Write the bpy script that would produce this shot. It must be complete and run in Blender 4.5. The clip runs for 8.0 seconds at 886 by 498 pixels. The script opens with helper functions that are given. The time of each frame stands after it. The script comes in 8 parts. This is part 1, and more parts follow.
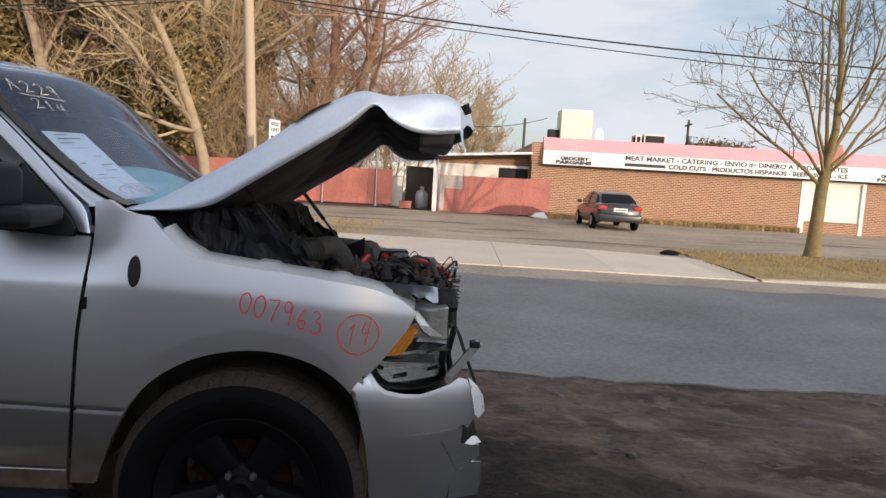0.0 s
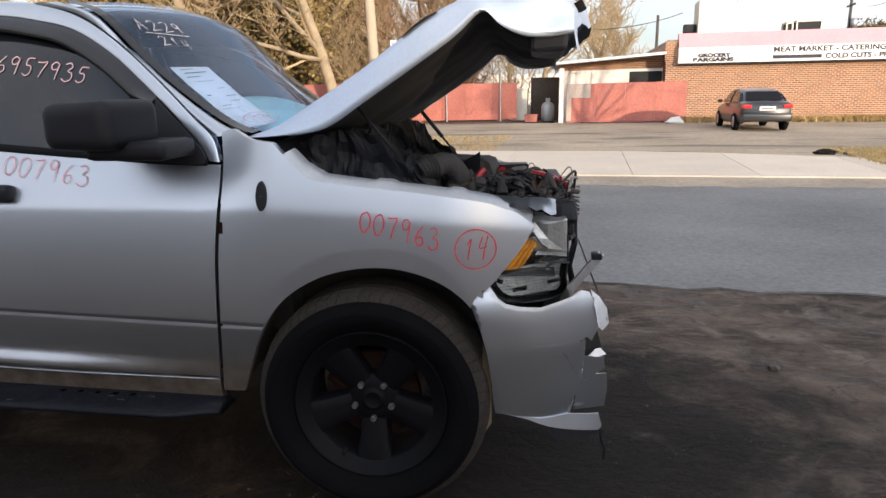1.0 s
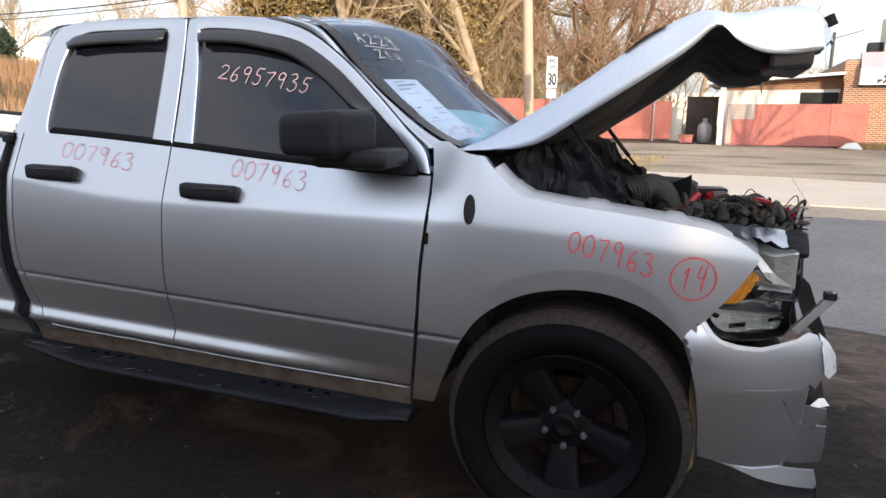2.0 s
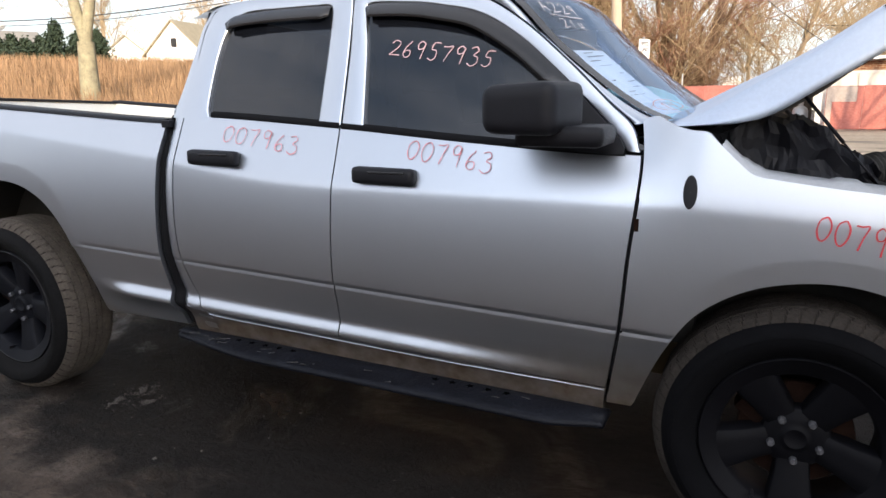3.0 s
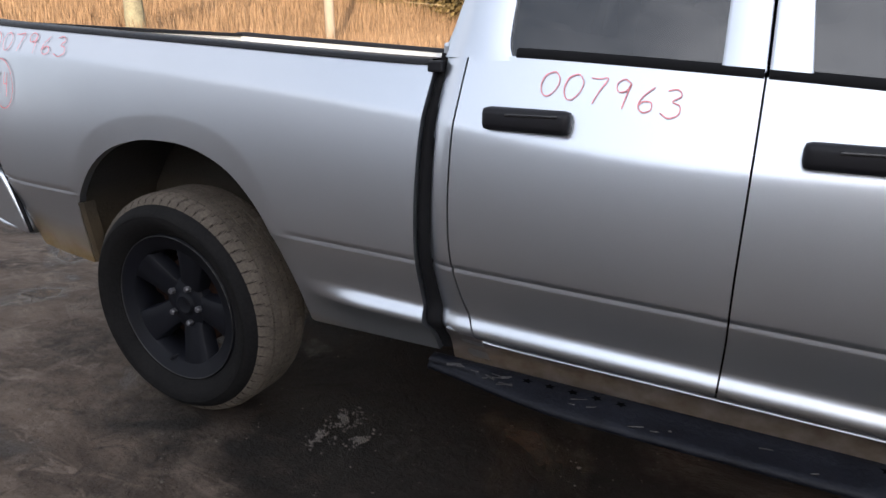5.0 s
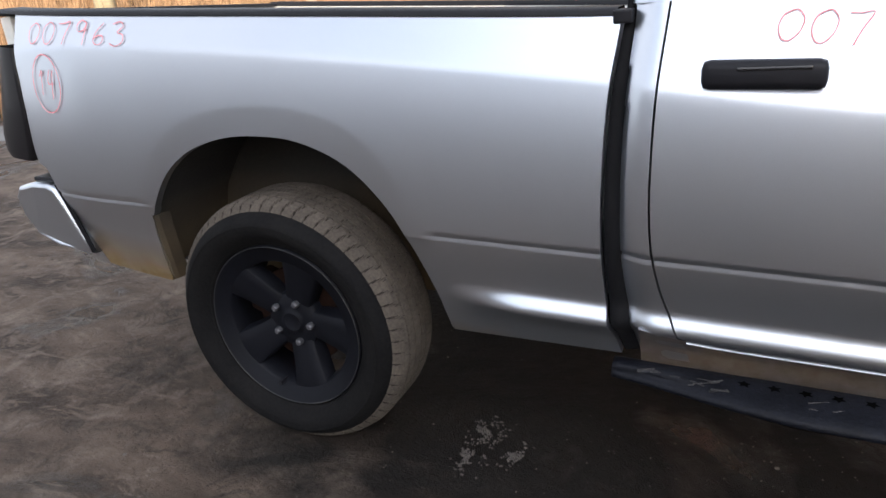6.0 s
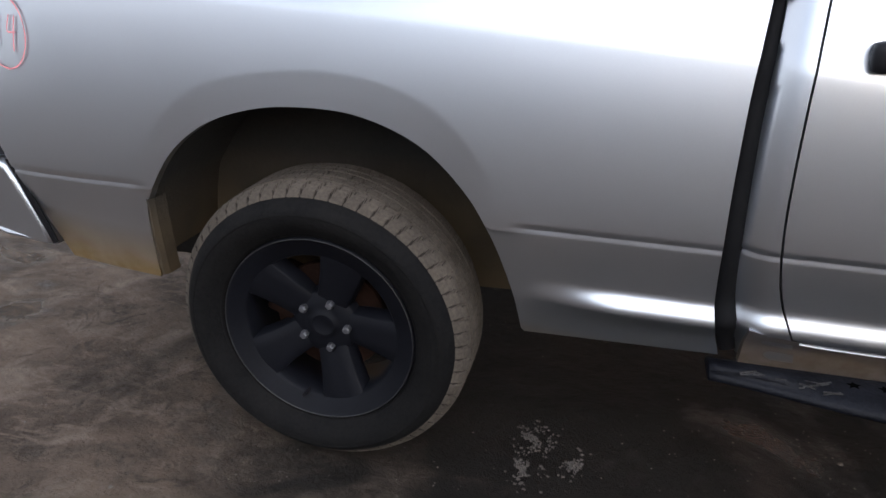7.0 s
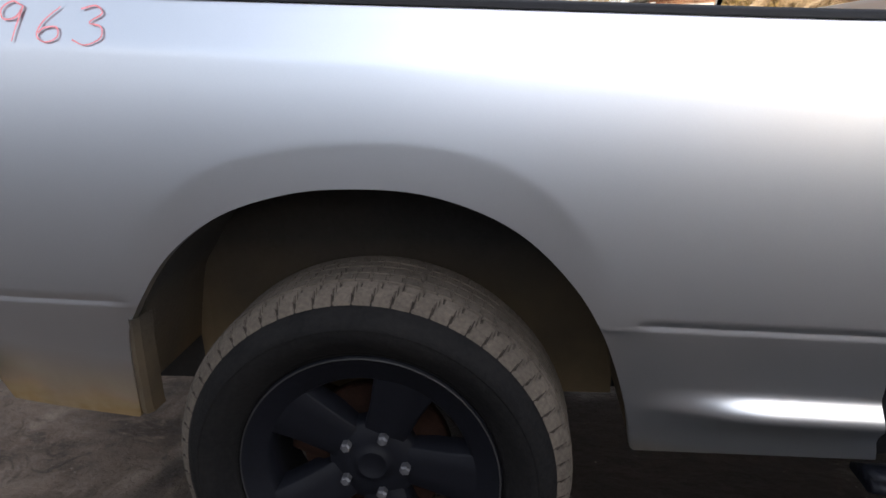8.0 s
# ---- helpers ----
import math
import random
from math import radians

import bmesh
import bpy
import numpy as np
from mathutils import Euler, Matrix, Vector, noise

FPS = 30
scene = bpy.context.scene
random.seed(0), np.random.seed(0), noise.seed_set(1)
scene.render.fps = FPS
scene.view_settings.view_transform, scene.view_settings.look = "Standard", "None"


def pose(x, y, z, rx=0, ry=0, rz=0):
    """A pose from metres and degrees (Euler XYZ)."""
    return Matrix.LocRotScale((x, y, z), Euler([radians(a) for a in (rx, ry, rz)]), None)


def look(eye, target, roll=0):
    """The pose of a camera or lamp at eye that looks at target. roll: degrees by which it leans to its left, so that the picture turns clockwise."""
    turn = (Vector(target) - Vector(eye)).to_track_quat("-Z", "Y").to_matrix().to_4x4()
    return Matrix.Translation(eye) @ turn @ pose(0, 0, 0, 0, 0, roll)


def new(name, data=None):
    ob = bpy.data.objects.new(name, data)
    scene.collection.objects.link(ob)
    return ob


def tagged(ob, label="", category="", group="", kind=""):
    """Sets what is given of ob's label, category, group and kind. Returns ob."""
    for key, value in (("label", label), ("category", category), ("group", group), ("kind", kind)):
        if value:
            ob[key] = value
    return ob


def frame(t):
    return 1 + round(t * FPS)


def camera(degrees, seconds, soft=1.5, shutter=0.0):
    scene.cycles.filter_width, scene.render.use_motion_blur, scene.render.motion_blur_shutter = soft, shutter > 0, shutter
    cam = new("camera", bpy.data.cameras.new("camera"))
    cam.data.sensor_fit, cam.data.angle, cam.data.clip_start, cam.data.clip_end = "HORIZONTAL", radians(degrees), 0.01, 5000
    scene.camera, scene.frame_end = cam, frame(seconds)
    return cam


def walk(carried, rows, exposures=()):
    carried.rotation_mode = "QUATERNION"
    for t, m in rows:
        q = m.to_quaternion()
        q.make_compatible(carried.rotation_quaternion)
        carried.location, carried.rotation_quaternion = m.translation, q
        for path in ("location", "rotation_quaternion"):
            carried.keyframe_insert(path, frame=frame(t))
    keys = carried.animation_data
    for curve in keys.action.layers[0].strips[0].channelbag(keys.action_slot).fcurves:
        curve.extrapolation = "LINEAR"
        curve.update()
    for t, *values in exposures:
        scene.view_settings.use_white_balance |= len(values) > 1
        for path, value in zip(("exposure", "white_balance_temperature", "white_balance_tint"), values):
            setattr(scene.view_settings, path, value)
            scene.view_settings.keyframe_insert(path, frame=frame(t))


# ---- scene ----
cam = camera(66.6, 8.0)
PATH = [
    (0, (0.485, -2.183, 1.502), (0.624, -0.199, 1.293), 3.3),
    (0.5, (0.541, -2.157, 1.49), (0.472, -0.196, 1.104), 0.1),
    (1, (0.532, -2.147, 1.486), (0.295, -0.214, 1.027), -1.0),
    (1.5, (0.453, -2.133, 1.483), (-0.021, -0.242, 1.035), -1.9),
    (1.7, (0.391, -2.137, 1.49), (-0.157, -0.259, 1.072), -1.0),
    (2.8, (-0.085, -2.140, 1.450), (-0.829, -0.340, 1.018), 0.8),
    (3, (-0.197, -2.100, 1.435), (-1.002, -0.325, 0.994), -0.7),
    (3.5, (-0.519, -2.015, 1.433), (-1.416, -0.291, 0.963), 0.5),
    (4, (-0.900, -2.019, 1.407), (-1.693, -0.270, 0.851), 0.6),
    (4.5, (-1.252, -1.842, 1.412), (-2.137, -0.125, 0.890), -0.3),
    (5.8, (-2.046, -1.62, 1.442), (-2.83, 0.044, 0.657), -0.1),
    (6, (-2.179, -1.595, 1.433), (-2.994, 0.082, 0.711), -5.2),
    (6.5, (-2.468, -1.564, 1.408), (-3.235, 0.089, 0.583), -4.6),
    (7, (-2.771, -1.552, 1.403), (-3.248, 0.221, 0.61), -1.0),
    (7.5, (-3.04, -1.356, 1.333), (-3.498, 0.424, 0.545), -5.0),
    (8, (-3.243, -1.248, 1.342), (-3.46, 0.626, 0.742), -1.9),
]
walk(cam, [(t, look(eye, target, roll)) for t, eye, target, roll in PATH], [(0.0, -0.06), (0.5, 0.10), (1.0, 0.38), (1.5, 0.52), (3.0, 0.68), (4.5, 0.60), (6.0, 0.96), (7.0, 0.90), (8.0, 0.70)])

# ---------------------------------------------------------------- light
SUN_TO = Vector((0.50, -0.82, 0.165)).normalized()
SUN_ELEV = math.asin(SUN_TO.z)
world = bpy.data.worlds.new("sky")
scene.world = world
world.use_nodes = True
wn, wl = world.node_tree.nodes, world.node_tree.links
wn.clear()
w_out = wn.new("ShaderNodeOutputWorld")
w_bg = wn.new("ShaderNodeBackground")
w_sky = wn.new("ShaderNodeTexSky")
w_sky.sky_type = "NISHITA"
w_sky.sun_disc = False
w_sky.sun_elevation = SUN_ELEV
w_sky.sun_rotation = math.atan2(SUN_TO.x, SUN_TO.y)
w_sky.dust_density = 2.0
w_geo = wn.new("ShaderNodeTexCoord")
w_map = wn.new("ShaderNodeMapping")
w_map.inputs["Scale"].default_value = (1.0, 1.0, 3.2)
w_noise = wn.new("ShaderNodeTexNoise")
w_noise.inputs["Scale"].default_value = 2.2
w_noise.inputs["Detail"].default_value = 7.0
w_noise.inputs["Roughness"].default_value = 0.58
w_ramp = wn.new("ShaderNodeValToRGB")
w_ramp.color_ramp.elements[0].position = 0.33
w_ramp.color_ramp.elements[1].position = 0.58
w_mix = wn.new("ShaderNodeMix")
w_mix.data_type = "RGBA"
w_mix.inputs["B"].default_value = (5.6, 5.7, 6.1, 1)
wl.new(w_geo.outputs["Generated"], w_map.inputs["Vector"])
wl.new(w_map.outputs["Vector"], w_noise.inputs["Vector"])
wl.new(w_noise.outputs["Fac"], w_ramp.inputs["Fac"])
w_amt = wn.new("ShaderNodeMath")
w_amt.operation = "MULTIPLY"
w_amt.inputs[1].default_value = 0.96
wl.new(w_ramp.outputs["Color"], w_amt.inputs[0])
wl.new(w_amt.outputs[0], w_mix.inputs["Factor"])
w_haze = wn.new("ShaderNodeVectorMath")
w_haze.operation = "ADD"
w_haze.inputs[1].default_value = (1.6, 2.0, 2.7)
wl.new(w_sky.outputs["Color"], w_haze.inputs[0])
wl.new(w_haze.outputs["Vector"], w_mix.inputs["A"])
# clouds glow towards the sun
w_dot = wn.new("ShaderNodeVectorMath")
w_dot.operation = "DOT_PRODUCT"
w_dot.inputs[1].default_value = (SUN_TO.x, SUN_TO.y, SUN_TO.z + 0.12)
wl.new(w_geo.outputs["Generated"], w_dot.inputs[0])
w_glow = wn.new("ShaderNodeMapRange")
w_glow.interpolation_type = "SMOOTHSTEP"
w_glow.inputs["From Min"].default_value, w_glow.inputs["From Max"].default_value = 0.40, 1.0
w_glow.inputs["To Min"].default_value, w_glow.inputs["To Max"].default_value = 1.0, 2.9
wl.new(w_dot.outputs["Value"], w_glow.inputs["Value"])
w_cloud = wn.new("ShaderNodeVectorMath")
w_cloud.operation = "SCALE"
w_cloud.inputs[0].default_value = (6.4, 6.55, 7.1)
wl.new(w_glow.outputs["Result"], w_cloud.inputs["Scale"])
wl.new(w_cloud.outputs["Vector"], w_mix.inputs["B"])
wl.new(w_mix.outputs["Result"], w_bg.inputs["Color"])
w_bg.inputs["Strength"].default_value = 0.13
wl.new(w_bg.outputs["Background"], w_out.inputs["Surface"])

sun = new("sun", bpy.data.lights.new("sun", "SUN"))
sun.data.energy = 4.0
sun.data.angle = radians(0.6)
sun.data.color = (1.0, 0.83, 0.62)
sun.matrix_world = look((0, 0, 30), tuple(Vector((0, 0, 30)) - SUN_TO))


# ---------------------------------------------------------------- materials
def material(name, color, rough=0.6, metal=0.0, vary=0.15, scale=6.0, fine=60.0, bump=0.0, bump_scale=80.0,
             coat=0.0, spec=0.5, tint=None, trans=0.0, rand=0.0, rough_vary=0.0, island=0.0):
    """A surface with colour variation at two scales and fine relief, in object metres."""
    m = bpy.data.materials.new(name)
    m.use_nodes = True
    n, l = m.node_tree.nodes, m.node_tree.links
    b = n["Principled BSDF"]
    b.inputs["Roughness"].default_value = rough
    b.inputs["Metallic"].default_value = metal
    b.inputs["Coat Weight"].default_value = coat
    b.inputs["Coat Roughness"].default_value = 0.06
    b.inputs["Specular IOR Level"].default_value = spec
    b.inputs["Transmission Weight"].default_value = trans
    co = n.new("ShaderNodeTexCoord")
    big, small = n.new("ShaderNodeTexNoise"), n.new("ShaderNodeTexNoise")
    big.inputs["Scale"].default_value, big.inputs["Detail"].default_value = scale, 5
    small.inputs["Scale"].default_value, small.inputs["Detail"].default_value = fine, 4
    for t in (big, small):
        l.new(co.outputs["Object"], t.inputs["Vector"])
    add = n.new("ShaderNodeMath")
    add.operation = "ADD"
    l.new(big.outputs["Fac"], add.inputs[0])
    l.new(small.outputs["Fac"], add.inputs[1])
    rng = n.new("ShaderNodeMapRange")
    rng.inputs["From Min"].default_value, rng.inputs["From Max"].default_value = 0.6, 1.4
    l.new(add.outputs[0], rng.inputs["Value"])
    mix = n.new("ShaderNodeMix")
    mix.data_type = "RGBA"
    c = Vector(color[:3])
    t = Vector(tint[:3]) if tint else c * (1 + vary)
    mix.inputs["A"].default_value = (*(c * (1 - vary)), 1)
    mix.inputs["B"].default_value = (*t, 1)
    l.new(rng.outputs["Result"], mix.inputs["Factor"])
    out = mix.outputs["Result"]
    if rand:
        oi, hsv, mr = n.new("ShaderNodeObjectInfo"), n.new("ShaderNodeHueSaturation"), n.new("ShaderNodeMapRange")
        mr.inputs["To Min"].default_value, mr.inputs["To Max"].default_value = 1 - rand, 1 + rand
        l.new(oi.outputs["Random"], mr.inputs["Value"])
        l.new(mr.outputs["Result"], hsv.inputs["Value"])
        l.new(out, hsv.inputs["Color"])
        out = hsv.outputs["Color"]
    if island:
        ge, hs, mi = n.new("ShaderNodeNewGeometry"), n.new("ShaderNodeHueSaturation"), n.new("ShaderNodeMapRange")
        mi.inputs["To Min"].default_value, mi.inputs["To Max"].default_value = 1 - island, 1 + island
        l.new(ge.outputs["Random Per Island"], mi.inputs["Value"])
        l.new(mi.outputs["Result"], hs.inputs["Value"])
        l.new(out, hs.inputs["Color"])
        out = hs.outputs["Color"]
    l.new(out, b.inputs["Base Color"])
    if rough_vary:
        mr = n.new("ShaderNodeMapRange")
        mr.inputs["To Min"].default_value, mr.inputs["To Max"].default_value = rough - rough_vary, rough + rough_vary
        l.new(big.outputs["Fac"], mr.inputs["Value"])
        l.new(mr.outputs["Result"], b.inputs["Roughness"])
    if bump:
        bn, bp = n.new("ShaderNodeTexNoise"), n.new("ShaderNodeBump")
        bn.inputs["Scale"].default_value, bn.inputs["Detail"].default_value = bump_scale, 6
        bp.inputs["Strength"].default_value, bp.inputs["Distance"].default_value = min(1.0, bump), 0.01
        l.new(co.outputs["Object"], bn.inputs["Vector"])
        l.new(bn.outputs["Fac"], bp.inputs["Height"])
        l.new(bp.outputs["Normal"], b.inputs["Normal"])
    return m


def dirt_over(m, color, height, soft, amount=0.8, scale=9.0, skew=0.0):
    """Dried mud splashed on a panel's lower edge, with a ragged outline."""
    n, l = m.node_tree.nodes, m.node_tree.links
    b = n["Principled BSDF"]
    co, sep, nz = n.new("ShaderNodeTexCoord"), n.new("ShaderNodeSeparateXYZ"), n.new("ShaderNodeTexNoise")
    nz.inputs["Scale"].default_value, nz.inputs["Detail"].default_value = scale, 8
    l.new(co.outputs["Object"], sep.inputs[0])
    l.new(co.outputs["Object"], nz.inputs["Vector"])
    mr = n.new("ShaderNodeMapRange")
    mr.inputs["From Min"].default_value, mr.inputs["From Max"].default_value = height + soft, height - soft
    sk = n.new("ShaderNodeMath")
    sk.operation = "MULTIPLY_ADD"
    sk.inputs[1].default_value = skew
    l.new(sep.outputs["X"], sk.inputs[0])
    l.new(sep.outputs["Z"], sk.inputs[2])
    l.new(sk.outputs[0], mr.inputs["Value"])
    mul = n.new("ShaderNodeMath")
    mul.operation = "MULTIPLY"
    l.new(mr.outputs["Result"], mul.inputs[0])
    l.new(nz.outputs["Fac"], mul.inputs[1])
    gain = n.new("ShaderNodeMath")
    gain.operation, gain.use_clamp = "MULTIPLY", True
    gain.inputs[1].default_value = amount * 1.7
    l.new(mul.outputs[0], gain.inputs[0])
    mud = n.new("ShaderNodeBsdfPrincipled")
    mud.inputs["Base Color"].default_value = (*color, 1)
    mud.inputs["Roughness"].default_value = 0.95
    mud.inputs["Specular IOR Level"].default_value = 0.15
    both, end = n.new("ShaderNodeMixShader"), n["Material Output"]
    l.new(gain.outputs[0], both.inputs["Fac"])
    l.new(b.outputs["BSDF"], both.inputs[1])
    l.new(mud.outputs["BSDF"], both.inputs[2])
    l.new(both.outputs["Shader"], end.inputs["Surface"])
    return m


def glass(name, color, clear, rough=0.02, ior=1.45, mirror=(1.0, 1.0, 1.0)):
    """A thin pane: clear lets light through, tinted by color; the rest mirrors the surroundings."""
    m = bpy.data.materials.new(name)
    m.use_nodes = True
    n, l = m.node_tree.nodes, m.node_tree.links
    n.clear()
    o, tr, gl, dk = (n.new("ShaderNode" + k) for k in ("OutputMaterial", "BsdfTransparent", "BsdfGlossy", "BsdfDiffuse"))
    tr.inputs["Color"].default_value = (*color, 1)
    dk.inputs["Color"].default_value = (0.009, 0.011, 0.017, 1)
    gl.inputs["Roughness"].default_value = rough
    gl.inputs["Color"].default_value = (*mirror, 1)
    m1, m2, fr = n.new("ShaderNodeMixShader"), n.new("ShaderNodeMixShader"), n.new("ShaderNodeFresnel")
    fr.inputs["IOR"].default_value = ior
    m1.inputs["Fac"].default_value = clear
    l.new(dk.outputs[0], m1.inputs[1])
    l.new(tr.outputs[0], m1.inputs[2])
    l.new(fr.outputs[0], m2.inputs["Fac"])
    l.new(m1.outputs[0], m2.inputs[1])
    l.new(gl.outputs[0], m2.inputs[2])
    l.new(m2.outputs[0], o.inputs["Surface"])
    return m


MUD = (0.090, 0.066, 0.042)
RIM_EDGE = material("scuffed_rim_edge", (0.022, 0.022, 0.024), 0.5, 0.3, 0.8, 10.0, 60.0)
PAINT = material("silver_paint", (0.520, 0.550, 0.600), 0.315, 0.96, 0.03, 3.0, 400.0, 0.0, coat=0.35)
PAINT_SILL = dirt_over(material("silver_paint_sill", (0.520, 0.550, 0.600), 0.30, 0.96, 0.03, 3.0, 400.0, coat=0.35), (0.085, 0.060, 0.040), 0.62, 0.10, 0.80, 9.0, -0.03)
PAINT_LOW = dirt_over(material("silver_paint_muddy", (0.520, 0.550, 0.600), 0.315, 0.96, 0.03, 3.0, 400.0, coat=0.35), MUD, 0.53, 0.12, 0.9, 9.0, -0.05)
# Rougher copy of the body paint, bluer: the sky's reflection put into the colour.
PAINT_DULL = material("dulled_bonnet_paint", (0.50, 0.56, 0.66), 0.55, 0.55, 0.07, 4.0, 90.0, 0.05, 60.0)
PAINT_REAR = dirt_over(material("silver_paint_caked", (0.520, 0.550, 0.600), 0.315, 0.96, 0.03, 3.0, 400.0, coat=0.35), (0.17, 0.118, 0.060), -0.085, 0.09, 1.2, 4.0, 0.16)
PAINT_IN = material("silver_paint_inner", (0.55, 0.56, 0.58), 0.5, 0.4, 0.12, 8.0, 70.0, 0.1)
BLACK = material("black_plastic", (0.008, 0.008, 0.0105), 0.5, 0.0, 0.2, 20.0, 300.0, 0.15, 500.0, spec=0.22)
BLACK_GLOSS = material("black_gloss_trim", (0.012, 0.012, 0.014), 0.25, 0.0, 0.1)
RUBBER = material("rubber_seal", (0.006, 0.006, 0.007), 0.8, 0.0, 0.2, 20.0, 200.0, spec=0.12)
# Front wheel copies: the wheel well's shade is put into darker colours.
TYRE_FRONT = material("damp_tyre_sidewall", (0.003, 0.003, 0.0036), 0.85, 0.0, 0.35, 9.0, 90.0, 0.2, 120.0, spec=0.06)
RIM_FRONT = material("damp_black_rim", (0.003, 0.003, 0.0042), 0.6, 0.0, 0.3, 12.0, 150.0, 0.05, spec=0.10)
TYRE = material("tyre_sidewall", (0.0045, 0.0046, 0.0056), 0.8, 0.0, 0.45, 9.0, 90.0, 0.2, 120.0, spec=0.10, tint=(0.010, 0.0095, 0.0095))
# Front tread, darkened for the same shade.
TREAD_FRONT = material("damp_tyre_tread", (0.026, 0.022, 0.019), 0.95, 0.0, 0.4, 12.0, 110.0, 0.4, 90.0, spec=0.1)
TREAD_GROOVE = material("tread_groove", (0.024, 0.020, 0.017), 0.95, 0.0, 0.3, 12.0, 110.0, spec=0.1)
TREAD = material("dusty_tyre_tread", (0.068, 0.057, 0.047), 0.95, 0.0, 0.4, 12.0, 110.0, 0.4, 90.0, spec=0.2)
RIM = material("black_painted_rim", (0.0045, 0.005, 0.0075), 0.55, 0.0, 0.3, 12.0, 150.0, 0.05, spec=0.12)
NUT = material("dull_lug_nut", (0.10, 0.10, 0.11), 0.5, 0.6, 0.3, 40.0, 200.0)
CHROME = material("chrome", (0.75, 0.76, 0.78), 0.12, 1.0, 0.05)
LAMP_CHROME = material("dusty_lamp_chrome", (0.62, 0.63, 0.62), 0.42, 0.75, 0.25, 25.0, 160.0)
STEEL = material("dull_steel", (0.42, 0.42, 0.43), 0.42, 0.9, 0.2, 25.0, 160.0, 0.1)
RUST = material("rusty_steel", (0.010, 0.006, 0.005), 0.9, 0.0, 0.5, 18.0, 90.0, 0.4, tint=(0.020, 0.010, 0.007), spec=0.05)
BOARD_DUST = material("dusty_tread_plate", (0.034, 0.033, 0.034), 0.8, 0.0, 0.75, 20.0, 120.0, 0.4, 90.0, spec=0.25)
BOARD_PAINT = material("scuffed_black_board", (0.0045, 0.005, 0.008), 0.5, 0.0, 0.5, 14.0, 120.0, 0.3, 60.0, tint=(0.010, 0.011, 0.016), spec=0.14)
HOLE = material("grip_hole_black", (0.002, 0.002, 0.002), 0.95, spec=0.0)
# The mud stops low: the well's shade above is put into the colour.
LINER = dirt_over(material("wheel_well_liner", (0.012, 0.011, 0.010), 0.9, 0.0, 0.3, 8.0, 60.0, 0.3), (0.130, 0.094, 0.054), 0.62, 0.22, 1.0, 5.0)
UNDER = material("underbody_black", (0.013, 0.012, 0.011), 0.9, 0.0, 0.3, 8.0, 60.0, 0.2)
GLASS_TINT = glass("tinted_window_glass", (0.05, 0.06, 0.075), 0.35, ior=1.62)
# The blue mirror colour puts the sky's blue reflection into the glass.
GLASS_CLEAR = glass("windscreen_glass", (0.90, 0.96, 1.0), 1.0, ior=1.72, mirror=(0.70, 0.82, 1.0))
GLASS_BAND = glass("blue_shade_band", (0.16, 0.26, 0.52), 0.7, ior=1.3)
GLASS_LAMP = glass("lamp_lens_glass", (0.93, 0.95, 0.96), 1.0)
AMBER = material("amber_reflector", (0.95, 0.30, 0.02), 0.20, 0.0, 0.15, 30.0, 120.0, coat=0.6, tint=(1.0, 0.50, 0.06))
DARK_LENS = material("smoked_tail_lamp", (0.006, 0.005, 0.006), 0.45, 0.0, 0.1, coat=0.1, spec=0.12)
FAINT_MARK = material("faded_red_marker", (0.70, 0.25, 0.27), 0.6, 0.0, 0.3, 30.0, 200.0)
RED_MARK = material("red_paint_marker", (0.50, 0.035, 0.045), 0.6, 0.0, 0.25, 30.0, 200.0)
WHITE_MARK = material("white_chalk_marker", (0.50, 0.47, 0.50), 0.8, 0.0, 0.15, 40.0, 200.0)
PINK_MARK = material("pink_chalk_marker", (0.52, 0.34, 0.36), 0.8, 0.0, 0.15, 40.0, 200.0)
PAPER = material("white_paper", (0.93, 0.92, 0.92), 0.8, 0.0, 0.05, 10.0, 40.0)
INK = material("grey_ink", (0.18, 0.18, 0.20), 0.8)
TEAL = material("teal_airbag_cloth", (0.42, 0.76, 0.78), 0.8, 0.0, 0.12, 6.0, 60.0, 0.2)
ENGINE_GREY = material("grey_engine_plastic", (0.036, 0.032, 0.028), 0.8, 0.0, 0.5, 14.0, 120.0, 0.3)
ENGINE_BROWN = material("rust_brown_engine_metal", (0.050, 0.028, 0.018), 0.85, 0.0, 0.6, 30.0, 160.0, 0.3)
ENGINE = material("dusty_engine_plastic", (0.022, 0.020, 0.018), 0.75, 0.0, 0.6, 14.0, 120.0, 0.3)
RED_PLASTIC = material("red_plastic", (0.26, 0.014, 0.018), 0.4, 0.0, 0.2)
ALUMIN = material("cast_aluminium", (0.50, 0.50, 0.49), 0.45, 0.8, 0.25, 20.0, 120.0, 0.2)
BED_WHITE = material("bed_inner_paint", (0.62, 0.62, 0.60), 0.5, 0.1, 0.08, 5.0, 60.0)


# ---------------------------------------------------------------- building helpers
def part(name, bm, mat, parent=None, label="", smooth=False, loc=None):
    """Links a bmesh as one mesh object, under a thing or a part."""
    me = bpy.data.meshes.new(name)
    if smooth:
        for f in bm.faces:
            f.smooth = True
    bm.to_mesh(me)
    bm.free()
    for m in (mat if isinstance(mat, (list, tuple)) else [mat]):
        me.materials.append(m)
    ob = new(name, me)
    ob.parent = parent
    if loc is not None:
        ob.matrix_basis = loc
    if label:
        ob["label"] = label
    return ob


def thing(name, label, category, m=None, group="", kind=""):
    ob = new(name)
    ob.empty_display_size = 0.2
    if m is not None:
        ob.matrix_basis = m
    return tagged(ob, label, category, group, kind)


